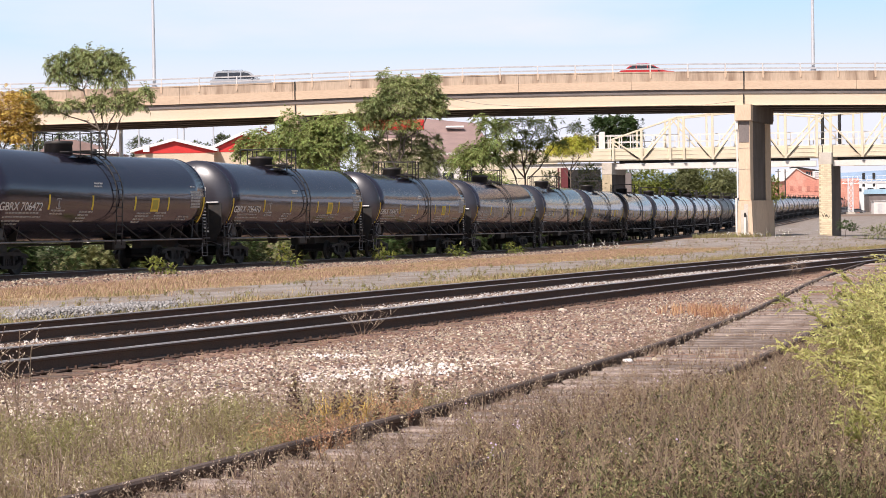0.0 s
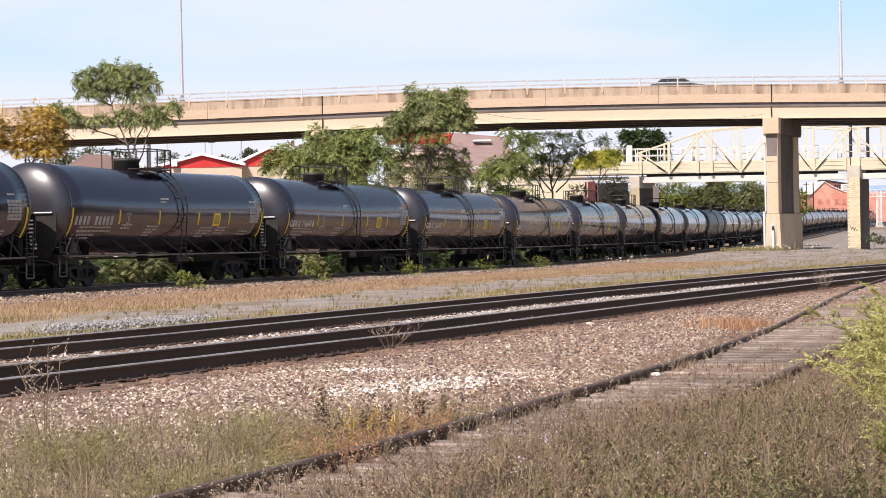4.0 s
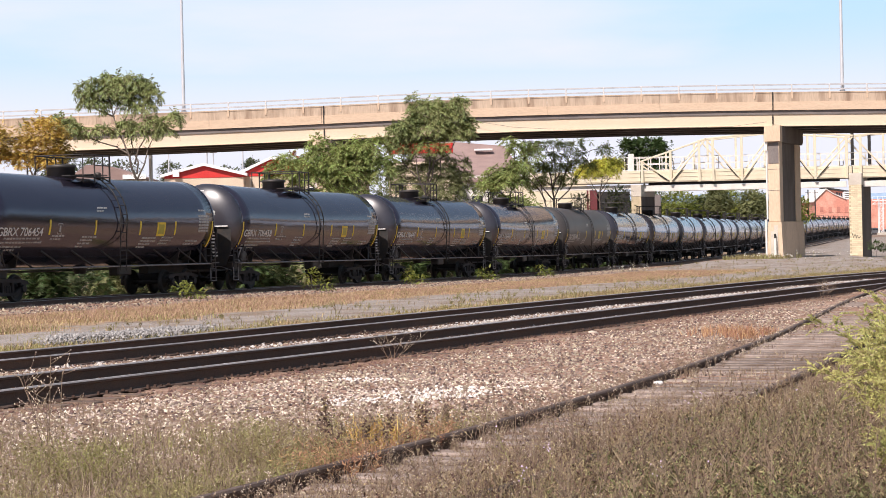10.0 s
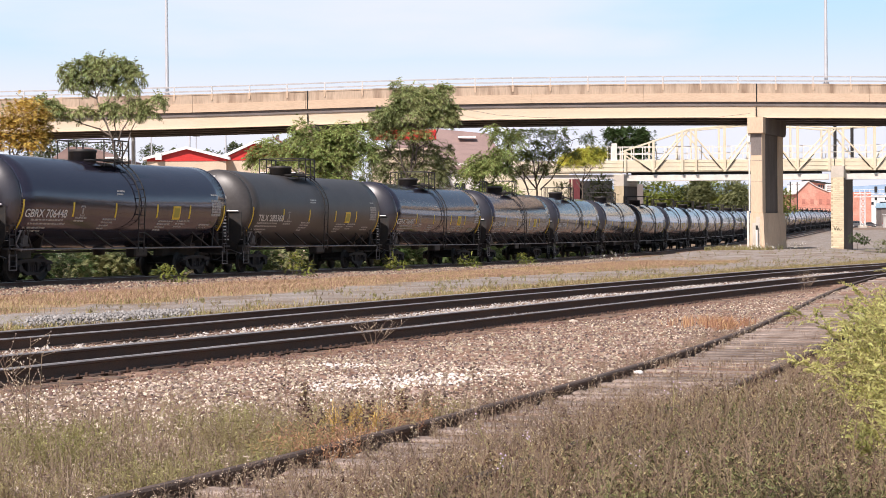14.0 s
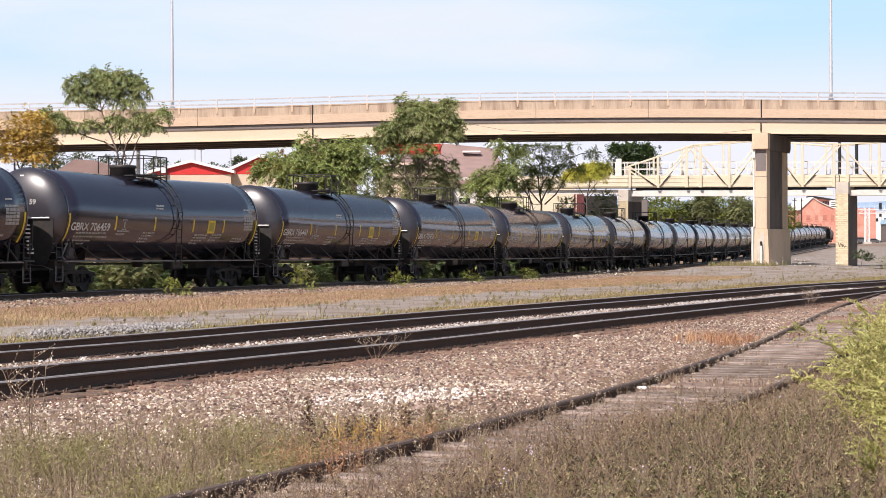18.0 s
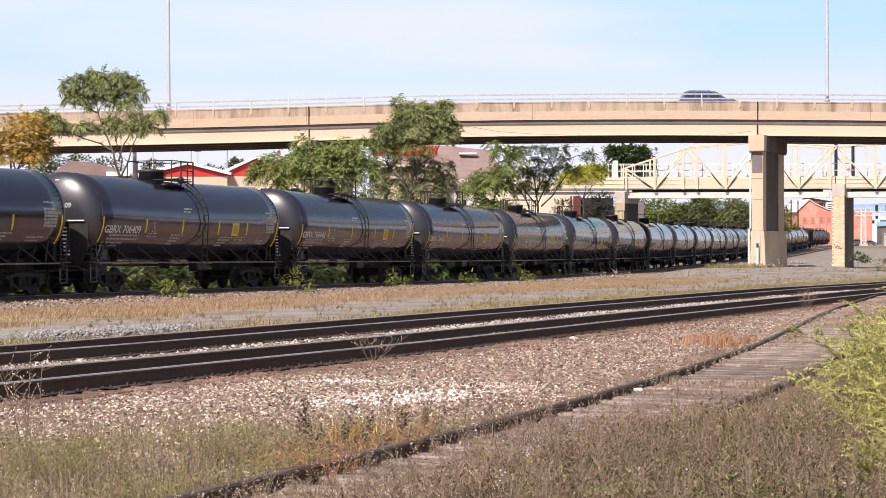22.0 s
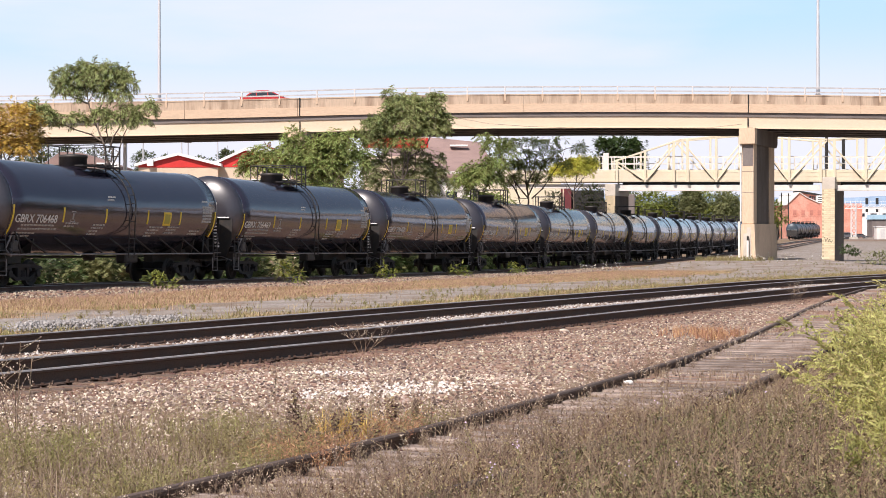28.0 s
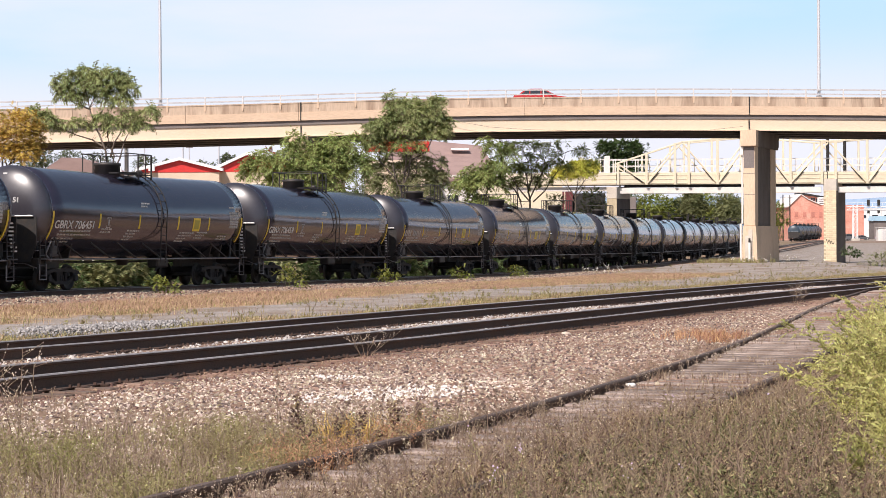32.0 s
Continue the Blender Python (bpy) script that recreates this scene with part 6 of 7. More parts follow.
def feathery_shrub():
    """The large pale yellow-green shrub at the edge of the siding."""
    r = random.Random(31)
    t = thing("feathery_shrub", "large feathery yellow-green shrub beside the siding", "shrub")
    stems, leaves = Mesh(), Mesh()
    for cx, cy, top, sp in ((5.83, 20.5, 1.21, 0.9), (5.26, 19, 1.08, 0.9), (4.85, 17.8, 0.98, 1.0), (4.34, 16.6, 0.86, 1.1), (4.05, 15.5, 0.73, 1.1), (3.78, 14.5, 0.78, 1.0), (3.47, 13.6, 0.94, 1.0), (3.32, 12.6, 0.73, 0.9), (3.11, 11.6, 0.53, 0.8), (2.91, 10.6, 0.38, 0.7), (5.07, 17.4, 1.07, 0.54), (4.55, 15.6, 1.05, 0.54), (4.12, 13.8, 0.91, 0.54)):
        zg = ground_z(cx, cy)
        for _ in range(int(92 * sp)):
            b = Vector((cx + r.gauss(0, 0.15), cy + r.gauss(0, 0.2), zg))
            d = Vector((max(-0.3, min(0.3, r.gauss(0, 0.22))), r.gauss(0, 0.25), 1)).normalized()
            ln = top * 0.97 * r.uniform(0.45, 1.08)
            pts, q = [b], b.copy()
            for j in range(6):
                d = (d + Vector((d.x * 0.18, d.y * 0.18, -0.12))).normalized()
                q = q + d * ln / 5.4
                pts.append(q.copy())
            for j in range(6):
                stems.tube(pts[j], pts[j + 1], 0.006 * (1 - j / 7), 0.006 * (1 - (j + 1) / 7), n=3, caps=False)
                if j < 1:
                    continue
                for _ in range(7):
                    e = (pts[j + 1] - pts[j]).normalized() * 0.7 + Vector((r.gauss(-0.05, 0.6), r.gauss(0, 0.6), r.gauss(0.25, 0.35)))
                    plume(leaves, pts[j] + (pts[j + 1] - pts[j]) * r.random(), e, r.uniform(0.3, 0.9), r.uniform(0.08, 0.17), 12, 0.021, r)
            plume(leaves, pts[6], d, 0.6, 0.16, 12, 0.020, r)
    tagged(new("stem_tangle", stems.raw("stem_tangle", M["straw"])), "thin pale stems", kind="stuff").parent = t
    tagged(new("foliage", leaves.raw("foliage", M["bush"])), kind="stuff").parent = t


feathery_shrub()


# ---- grass, weeds and stones ----
def blades(name, label, spots, mt, height, width, per, lean, seed, wide=0.05):
    """Tufts of bent blades at (x, y)."""
    r = random.Random(seed)
    vs, fs = [], []
    for x, y in spots:
        zg = ground_z(x, y) - 0.01
        for _ in range(per):
            h = height * r.uniform(0.45, 1.25)
            a = r.uniform(0, 6.28)
            bx, by = x + r.gauss(0, wide), y + r.gauss(0, wide)
            lx, ly = math.cos(a) * h * lean * r.random(), math.sin(a) * h * lean * r.random()
            wx, wy = math.cos(a + 1.2) * width, math.sin(a + 1.2) * width * 0.4
            o = len(vs)
            vs += [(bx - wx, by - wy, zg), (bx + wx, by + wy, zg), (bx + lx * 0.4 + wx * 0.7, by + ly * 0.4 + wy, zg + h * 0.6), (bx + lx * 0.4 - wx * 0.7, by + ly * 0.4 - wy, zg + h * 0.6), (bx + lx, by + ly, zg + h)]
            fs += [(o, o + 1, o + 2, o + 3), (o + 3, o + 2, o + 4)]
    me = bpy.data.meshes.new(name)
    me.from_pydata(vs, [], fs)
    me.materials.append(M[mt])
    return tagged(new(name, me), label, "grass", kind="stuff")


def sprigs(name, label, spots, mt, height, seed, heads="", hs=0.02, bush=5, thick=0.0022):
    """Dead branching weeds with small seed heads."""
    r = random.Random(seed)
    m, hm = Mesh(), Mesh()
    for x, y in spots:
        zg = ground_z(x, y) - 0.01
        h = height * r.uniform(0.5, 1.25)
        d = Vector((r.gauss(0, 0.18), r.gauss(0, 0.18), 1)).normalized()
        b = Vector((x, y, zg))
        tips = []
        top = b + d * h
        m.tube(b, top, thick * 1.4, thick * 0.6, n=3, caps=False)
        tips.append(top)
        for _ in range(bush):
            k = r.uniform(0.35, 0.95)
            e = (d + Vector((r.gauss(0, 0.6), r.gauss(0, 0.6), 0.1))).normalized()
            q = b + d * h * k
            t2 = q + e * h * (1 - k * 0.6) * r.uniform(0.3, 0.7)
            m.tube(q, t2, thick, thick * 0.5, n=3, caps=False)
            tips.append(t2)
            tips.append(q + (t2 - q) * 0.6 + Vector((r.gauss(0, 0.012), r.gauss(0, 0.012), 0.01)))
        for p in tips:
            s = hs * r.uniform(0.6, 1.3)
            hm.add([(p.x - s, p.y - s * 0.5, p.z - s * 0.4), (p.x + s, p.y - s * 0.5, p.z - s * 0.5), (p.x, p.y + s, p.z - s * 0.4), (p.x, p.y, p.z + s)], [(0, 1, 3), (1, 2, 3), (2, 0, 3), (0, 2, 1)])
    ob = thing(name, label, "weeds", kind="stuff")
    new("stems", m.raw("stems", M[mt])).parent = ob
    new("seed_heads", hm.raw("seed_heads", M[heads or mt])).parent = ob
    tagged(ob.children[0], kind="stuff")
    tagged(ob.children[1], kind="stuff")


def herbs(name, label, spots, mt, height, seed, stems=5, leaves=12, size=0.009):
    """Low bushy weeds: leaning stems set with many tiny leaves."""
    r = random.Random(seed)
    vs, fs = [], []
    for x, y in spots:
        zg = ground_z(x, y) - 0.01
        for _ in range(stems):
            h = height * r.uniform(0.45, 1.2)
            dx, dy = r.gauss(0, 0.35) * h, r.gauss(0, 0.35) * h
            o = len(vs)
            vs += [(x - 0.0015, y, zg), (x + 0.0015, y, zg), (x + dx, y + dy, zg + h)]
            fs.append((o, o + 1, o + 2))
            for _ in range(leaves):
                k = r.uniform(0.2, 1.0)
                px, py, pz = x + dx * k + r.gauss(0, 0.018), y + dy * k + r.gauss(0, 0.018), zg + h * k + r.gauss(0, 0.012)
                s = size * r.uniform(0.6, 1.6)
                ex, ey, ez = r.uniform(-s, s), r.uniform(-s, s), r.uniform(-s, s)
                fx, fy, fz = r.uniform(-s, s) * 0.6, r.uniform(-s, s) * 0.6, r.uniform(-s, s) * 0.6
                o = len(vs)
                vs += [(px - ex, py - ey, pz - ez), (px + fx, py + fy, pz + fz), (px + ex, py + ey, pz + ez)]
                fs.append((o, o + 1, o + 2))
    me = bpy.data.meshes.new(name)
    me.from_pydata(vs, [], fs)
    me.materials.append(M[mt])
    return tagged(new(name, me), label, "weeds", kind="stuff")


def scatter(n, x0, x1, y0, y1, test, seed, near=1.0):
    """Random spots where test(x, y) gives a chance; more of them close by."""
    r = random.Random(seed)
    out = []
    tries = 0
    while len(out) < n and tries < n * 30:
        tries += 1
        y = y0 + (y1 - y0) * r.random() ** near
        x = r.uniform(x0, x1)
        if abs(x - 0.06 * y) > 0.30 * y + 2.5:
            continue
        if r.random() < test(x, y):
            out.append((x, y))
    return out


def clumpy(x, y, sc=0.6, off=0.0):
    return max(0.0, min(1.0, 0.5 + 1.5 * noise.noise(Vector((x * sc, y * sc, off)))))


def right_of_siding(x, y):
    return x - siding_x(y) - 1.5


def left_of_siding(x, y):
    return siding_x(y) - x


# weedy bank right of the siding
def bank(x, y, lo=0.0):
    """Weed cover: full on the bank, creeping over the siding's right rail close by."""
    q = right_of_siding(x, y) + (0.55 * smooth(20, 12.5, y) + 0.25 * noise.noise(Vector((x, y * 0.7, 12))))
    return smooth(lo, lo + 0.45, q - 0.3 * smooth(15, 18.5, y))


blades("weedy_bank", "tired grey-green weeds covering the bank by the siding", scatter(3000, -2.5, 8, 8.6, 34, lambda x, y: bank(x, y, 0.3) * (0.3 + 0.7 * clumpy(x, y)), 1, 1.5), "bank_green", 0.16, 0.004, 7, 0.9, 11, 0.09)
blades("dead_weed_litter", "grey-brown dead weed litter on the bank", scatter(4200, -2.5, 8, 8.6, 36, lambda x, y: bank(x, y), 2, 1.5), "bank_brown", 0.15, 0.0035, 8, 1.3, 12, 0.09)
sprigs("dead_flower_stalks", "brown dead flower stalks with seed heads", scatter(2100, -2.5, 8, 8.6, 30, lambda x, y: 0.9 * bank(x, y), 3, 1.4), "straw", 0.34, 13, "bank_brown", 0.0042, 8, 0.0018)
sprigs("pale_seed_stalks", "thin stalks with tiny pale seed heads on the bank", scatter(520, -2.5, 8, 8.6, 30, lambda x, y: bank(x, y) * clumpy(x, y, 0.4, 17), 72, 1.3), "straw", 0.36, 72, "pale_head", 0.0036, 7, 0.0016)
sprigs("purple_asters", "few pale purple wild asters on the bank", scatter(22, 0.0, 6, 9.5, 22, lambda x, y: bank(x, y, 0.2), 4), "green_grass", 0.33, 14, "purple", 0.006, 3)
herbs("brown_bank_herbs", "fuzzy brown withered herbs on the bank", scatter(4200, -2.5, 8, 8.6, 32, lambda x, y: bank(x, y, -0.1), 61, 1.4), "bank_brown", 0.21, 61, 5, 13, 0.012)
herbs("green_bank_herbs", "small olive-green herbs on the bank", scatter(4600, -2.5, 8, 8.6, 30, lambda x, y: (0.15 + 0.85 * clumpy(x, y, 0.5, 5)) * bank(x, y, 0.25) * smooth(-0.2, 1.5, right_of_siding(x, y)), 62, 1.4), "bank_green", 0.20, 62, 5, 13, 0.012)
# between and along the rails of the siding
blades("siding_weeds", "sparse dry weeds between the siding's rails", scatter(1100, -3, 20, 8.6, 62, lambda x, y: 0.8 * clumpy(x, y, 0.9) * smooth(40, 20, y) if -0.2 < x - siding_x(y) < 1.7 else 0.0, 5, 1.6), "straw", 0.10, 0.005, 6, 1.0, 15)
sprigs("railside_weeds", "low dark weeds growing along the siding rail", scatter(260, -3, 14, 8.6, 45, lambda x, y: 1.0 if 0.04 < x - siding_x(y) < 0.32 else 0.0, 6, 1.5), "straw", 0.16, 16, "pale_head", 0.0045, 6, 0.0018)
# rough ground left of the siding, close to the camera
blades("green_weed_patch", "low green and yellow weeds on stony ground", scatter(420, -5, 1.5, 10.5, 20, lambda x, y: (smooth(17.2, 13.2, y - 0.25 * x) * smooth(-3.4, -1.9, x) * (0.15 + 0.85 * clumpy(x, y, 0.7, 3))) if left_of_siding(x, y) > 0.1 else 0.0, 7, 1.2), "green_grass", 0.15, 0.004, 7, 0.9, 17)
herbs("green_herb_patch", "fuzzy green and yellowish herbs on stony ground", scatter(760, -5, 1.5, 10.5, 19, lambda x, y: (smooth(17.2, 12.4, y - 0.1 * x) * smooth(-3.8, -1.6, x) * clumpy(x, y, 0.8, 3) ** 1.5) if left_of_siding(x, y) > 0.1 else 0.0, 63, 1.2), "green_grass", 0.26, 63, 5, 12, 0.010)
herbs("brown_herb_patch", "withered brown herbs among the stones", scatter(500, -5, 1.5, 10.5, 20, lambda x, y: (smooth(18.5, 13, y - 0.2 * x) * clumpy(x, y, 0.7, 8)) if left_of_siding(x, y) > 0.1 else 0.0, 64, 1.2), "straw", 0.24, 64, 4, 10, 0.009)
blades("dry_weed_patch", "dry tan grass tufts among the stones", scatter(260, -5, 1.5, 10.5, 21, lambda x, y: (smooth(18, 13.5, y - 0.25 * x) * clumpy(x, y, 0.8, 9)) if left_of_siding(x, y) > 0.1 else 0.0, 8, 1.2), "straw", 0.17, 0.004, 7, 0.9, 18)
sprigs("small_flower_stalks", "thin weed stalks with pale seed heads", scatter(420, -5, 1.5, 10.5, 19.5, lambda x, y: (smooth(19, 14, y - 0.2 * x)) if left_of_siding(x, y) > 0.1 else 0.0, 9), "straw", 0.28, 19, "straw", 0.006, 5, 0.0018)
def ring(cx, cy, n, rx, ry):
    """Spots spread evenly over a small oval."""
    return [(cx + rx * math.cos(i * 2.4) * math.sqrt(i / n), cy + ry * math.sin(i * 2.4) * math.sqrt(i / n)) for i in range(n)]


herbs("siding_herbs", "withered brown herbs between the siding's rails", scatter(430, -4, 4, 8.6, 24, lambda x, y: smooth(21, 12, y) * (0.3 + 0.7 * clumpy(x, y, 0.9, 21)) if 0.05 < x - siding_x(y) < 1.5 else 0.0, 67, 1.3), "straw", 0.17, 67, 5, 10, 0.010)
blades("golden_tuft", "golden dry grass tuft beside the siding", ring(-0.60, 14.4, 55, 0.20, 0.5), "gold_grass", 0.28, 0.005, 9, 1.0, 20)
blades("rusty_tuft", "rust-red dry grass tufts beside the siding", ring(-0.86, 13.0, 60, 0.26, 0.6) + ring(-0.55, 14.0, 30, 0.25, 0.4) + ring(-0.30, 15.0, 26, 0.25, 0.5), "orange_grass", 0.17, 0.005, 9, 1.2, 21)
herbs("rusty_herbs", "rust-red withered herbs beside the siding", ring(-0.86, 13.1, 70, 0.36, 0.9) + ring(-0.4, 14.6, 60, 0.40, 0.8), "orange_grass", 0.24, 65, 6, 12, 0.012)
herbs("brown_rail_herbs", "brown withered herbs along the siding rail", scatter(420, -3, 14, 10.5, 30, lambda x, y: 1.0 if -0.75 < x - siding_x(y) < -0.12 else 0.35 if 0.0 < x - siding_x(y) < 0.3 else 0.0, 66, 1.5), "straw", 0.16, 66, 4, 9, 0.010)
sprigs("dark_seed_heads", "dark dried flower heads on brown stalks", [(-1.15 + 0.13 * i + 0.05 * math.sin(i * 7), 14.6 + 0.6 * math.sin(i * 3.1)) for i in range(16)], "straw", 0.44, 22, "rail_side", 0.013, 6, 0.0028)


def dried_dock(x, y, h, seed):
    """A dead dock plant: a ribbed stalk and side shoots packed with brown seeds."""
    r = random.Random(seed)
    t = thing("dried_dock", "dead brown dock stalk with packed seed clusters", "weed", group="dead docks by the siding")
    zg = ground_z(x, y) - 0.01
    stalk, seeds = Mesh(), Mesh()
    b, top = Vector((x, y, zg)), Vector((x + r.gauss(0, 0.05) * h, y, zg + h))
    lines = [(b, top, 0.3)]
    for i in range(4):
        q = b + (top - b) * (0.35 + 0.13 * i)
        lines.append((q, q + Vector((r.gauss(0, 0.10), r.gauss(0, 0.10), 0.26)) * h, 0.15))
    for p, q, k0 in lines:
        stalk.tube(p, q, 0.004, 0.002, n=4, caps=False)
        for i in range(int(70 * (q - p).length / h * (1 - k0)) + 8):
            c = p + (q - p) * r.uniform(k0, 1.02) + Vector((r.gauss(0, 0.012), r.gauss(0, 0.012), 0))
            s = r.uniform(0.006, 0.014)
            seeds.add([(c.x - s, c.y, c.z), (c.x + s, c.y - s * 0.4, c.z), (c.x, c.y + s, c.z - s * 0.3), (c.x, c.y, c.z + s * 1.3)], [(0, 1, 3), (1, 2, 3), (2, 0, 3), (0, 2, 1)])
    new("stalk", stalk.raw("stalk", M["rust_stone"])).parent = t
    tagged(new("seed_spike", seeds.raw("seed_spike", M["bank_brown"])), kind="stuff").parent = t


for i, (dx, dy, dh) in enumerate(((-0.92, 13.9, 0.4), (-0.85, 13.3, 0.27), (-0.76, 13.2, 0.2), (-0.67, 13.7, 0.28), (-0.51, 14.0, 0.27), (-0.38, 14.2, 0.16), (-0.26, 14.3, 0.29), (-0.07, 15.1, 0.23), (-0.2, 14.0, 0.13))):
    dried_dock(dx, dy, dh * 1.3, 300 + i)
blades("rusty_grass_patch", "rust-brown dry grass on the ballast", scatter(100, 3.6, 6.4, 30, 36, lambda x, y: smooth(1.5, 0.4, math.hypot((x - 4.8) / 0.6, (y - 32.8) / 1.4)), 10), "orange_grass", 0.17, 0.006, 9, 1.2, 23)
# dry grass strips along the gravel road
def dry_at(x, y):
    b, g, d = zones(x, y)
    d = max(d, 0.03 * g)
    return d * (0.25 + 0.75 * clumpy(x, y, 0.3, 4)) * (0.3 + 0.7 * clumpy(x * 2, y * 0.7, 0.5, 14)) * smooth(4.0, 6.5, main_off(x, y)) if y > 30 else 0.0


blades("dry_grass_strip", "dry golden grass strip along the main line", scatter(13000, -26, 34, 33, 150, dry_at, 24, 1.3), "dry_grass", 0.10, 0.006, 7, 1.5, 24, 0.2)
blades("rust_grass_strip", "rust-brown dry grass along the main line", scatter(9000, -26, 34, 36, 150, lambda x, y: dry_at(x, y) * clumpy(x, y, 0.12, 8) if main_off(x, y) < 16 else 0.0, 25, 1.3), "rust_grass", 0.15, 0.006, 7, 1.5, 25, 0.2)
blades("green_grass_strip", "tired green grass beside the yard track", scatter(6500, -20, 34, 32, 140, lambda x, y: dry_at(x, y) * (1.0 if yard_dd(x, y)[1] > -9 else 0.12), 26, 1.3), "green_grass", 0.15, 0.009, 5, 1.2, 26, 0.14)
herbs("gravel_weeds", "small tufts of weed scattered over the gravel", scatter(420, -22, 34, 34, 150, lambda x, y: zones(x, y)[1] * clumpy(x, y, 0.5, 31) ** 2, 71, 1.2), "green_grass", 0.16, 71, 6, 9, 0.022)
sprigs("white_wildflowers", "small white wildflowers by the pier and the main line", scatter(55, 10, 34, 118, 156, lambda x, y: 1.0 if (abs(main_off(x, y) - 5) < 2 and y < 140) or (math.hypot((x - 27) / 4, (y - 150) / 7) < 1) else 0.0, 27), "green_grass", 0.55, 27, "white_flower", 0.022, 3, 0.005)
blades("pier_weeds", "green weeds round the foot of the pier", scatter(150, 21, 32, 150, 160, lambda x, y: smooth(1.4, 0.3, math.hypot((x - 25) / 2.6, (y - 157) / 3)), 28), "green_grass", 0.4, 0.02, 7, 0.8, 28)


def dead_weed(x, y, h, seed):
    t = thing("dead_weed", "tall branching dead weed with seed heads", "weed", "tall dead weeds by the yard track")
    r = random.Random(seed)
    m, hd = Mesh(), Mesh()
    zg = ground_z(x, y) - 0.02
    for k in range(7):
        b = Vector((x + r.gauss(0, 0.05), y + r.gauss(0, 0.05), zg))
        d = Vector((r.gauss(0, 0.5), r.gauss(0, 0.25), 1)).normalized()
        q = b + d * h * r.uniform(0.6, 1.0)
        m.tube(b, q, 0.004, 0.0025, n=5, caps=False)
        for j in range(7):
            p = b + (q - b) * r.uniform(0.4, 1)
            e = p + Vector((r.gauss(0, 0.5), r.gauss(0, 0.3), r.uniform(0.1, 0.7))).normalized() * h * r.uniform(0.12, 0.3)
            m.tube(p, e, 0.0028, 0.0018, n=4, caps=False)
            for i in range(3):
                c = p + (e - p) * (1 - 0.25 * i)
                hd.lathe([(-0.006, 0.002), (0.0, 0.0055), (0.007, 0.002)], 5, "z", c)
    a = tagged(new("dry_stalk", m.raw("dry_stalk", M["straw"])), kind="stuff")
    b = tagged(new("seed_tuft", hd.raw("seed_tuft", M["pale_head"])), kind="stuff")
    a.parent = b.parent = t


dead_weed(-3.0, 14.3, 0.85, 3)
dead_weed(-0.9, 27.9, 0.62, 4)
dead_weed(9.6, 50, 0.8, 7)


# loose stones, as many-sided lumps
def lump(r, s):
    p = []
    for v in ((1, 0, 0), (-1, 0, 0), (0, 1, 0), (0, -1, 0), (0, 0, 1), (0.6, 0.6, 0.55), (-0.6, 0.5, 0.6), (0.5, -0.6, 0.5), (-0.55, -0.6, 0.5)):
        k = r.uniform(0.6, 1.25) * s
        p.append((v[0] * k, v[1] * k * 0.85, v[2] * k * 1.05))
    return p


LF = [(4, 5, 6), (4, 6, 8), (4, 8, 7), (4, 7, 5), (5, 2, 6), (0, 2, 5), (0, 5, 7), (3, 0, 7), (3, 7, 8), (1, 3, 8), (1, 8, 6), (1, 6, 2)]


def stones(name, label, spots, mt, lo, hi, seed, up=0.0):
    r = random.Random(seed)
    vs, fs = [], []
    for x, y in spots:
        s = r.uniform(lo, hi) * r.uniform(0.8, 1.3)
        z = ground_z(x, y) + up * r.random() - s * 0.15
        a = r.uniform(0, 6.28)
        ca, sa = math.cos(a), math.sin(a)
        o = len(vs)
        for p in lump(r, s):
            vs.append((x + p[0] * ca - p[1] * sa, y + p[0] * sa + p[1] * ca, z + p[2]))
        fs += [tuple(i + o for i in q) for q in LF]
    me = bpy.data.meshes.new(name)
    me.from_pydata(vs, [], fs)
    me.materials.append(M[mt])
    return tagged(new(name, me), label, "stones", kind="stuff")


def stony(x, y):
    b, g, d = zones(x, y)
    dd = yard_dd(x, y)[1]
    return b if dd > -2.2 and x - siding_x(y) < 0.1 and (dd > 6.2 or 1.6 < dd < 4.2 or dd < -0.1) else 0.0


stones("ballast_stones", "loose pinkish ballast stones between the tracks", scatter(33000, -9, 16, 10.5, 50, stony, 40, 1.6), "stone", 0.011, 0.028, 40)
stones("dark_stones", "rust-brown stones scattered over the ballast", scatter(7000, -8, 14, 11, 50, stony, 46, 1.6), "rust_stone", 0.011, 0.026, 46)
stones("pale_stones", "pale stones scattered over the ballast", scatter(8000, -8, 14, 11, 50, lambda x, y: stony(x, y) * (0.3 + 0.7 * clumpy(x, y, 0.5, 2)), 41, 1.6), "pale_stone", 0.010, 0.023, 41)
stones("pebbles", "pale pebbles on the rough brown ground", scatter(9000, -6, 2.2, 10.5, 23, lambda x, y: (0.35 + 0.65 * clumpy(x, y, 0.8, 6)) if left_of_siding(x, y) > 0.08 and yard_dd(x, y)[1] > 6.3 else 0.0, 51, 1.3), "pale_stone", 0.008, 0.021, 51)
stones("rusty_ballast", "rust-brown ballast along the yard rails", scatter(5200, -9, 20, 15, 55, lambda x, y: 1.0 if 5.62 < yard_dd(x, y)[1] < 6.75 or 4.3 < yard_dd(x, y)[1] < 5.4 and y < 40 else 0.0, 52, 1.5), "rust_stone", 0.014, 0.032, 52)
stones("grey_ballast", "pale grey ballast between the yard tracks", scatter(7000, -6, 26, 20, 75, lambda x, y: smooth(20, 40, y) * (1.0 if 1.5 < yard_dd(x, y)[1] < 4.1 else 0.0), 53, 1.2), "ballast_grey", 0.018, 0.045, 53)
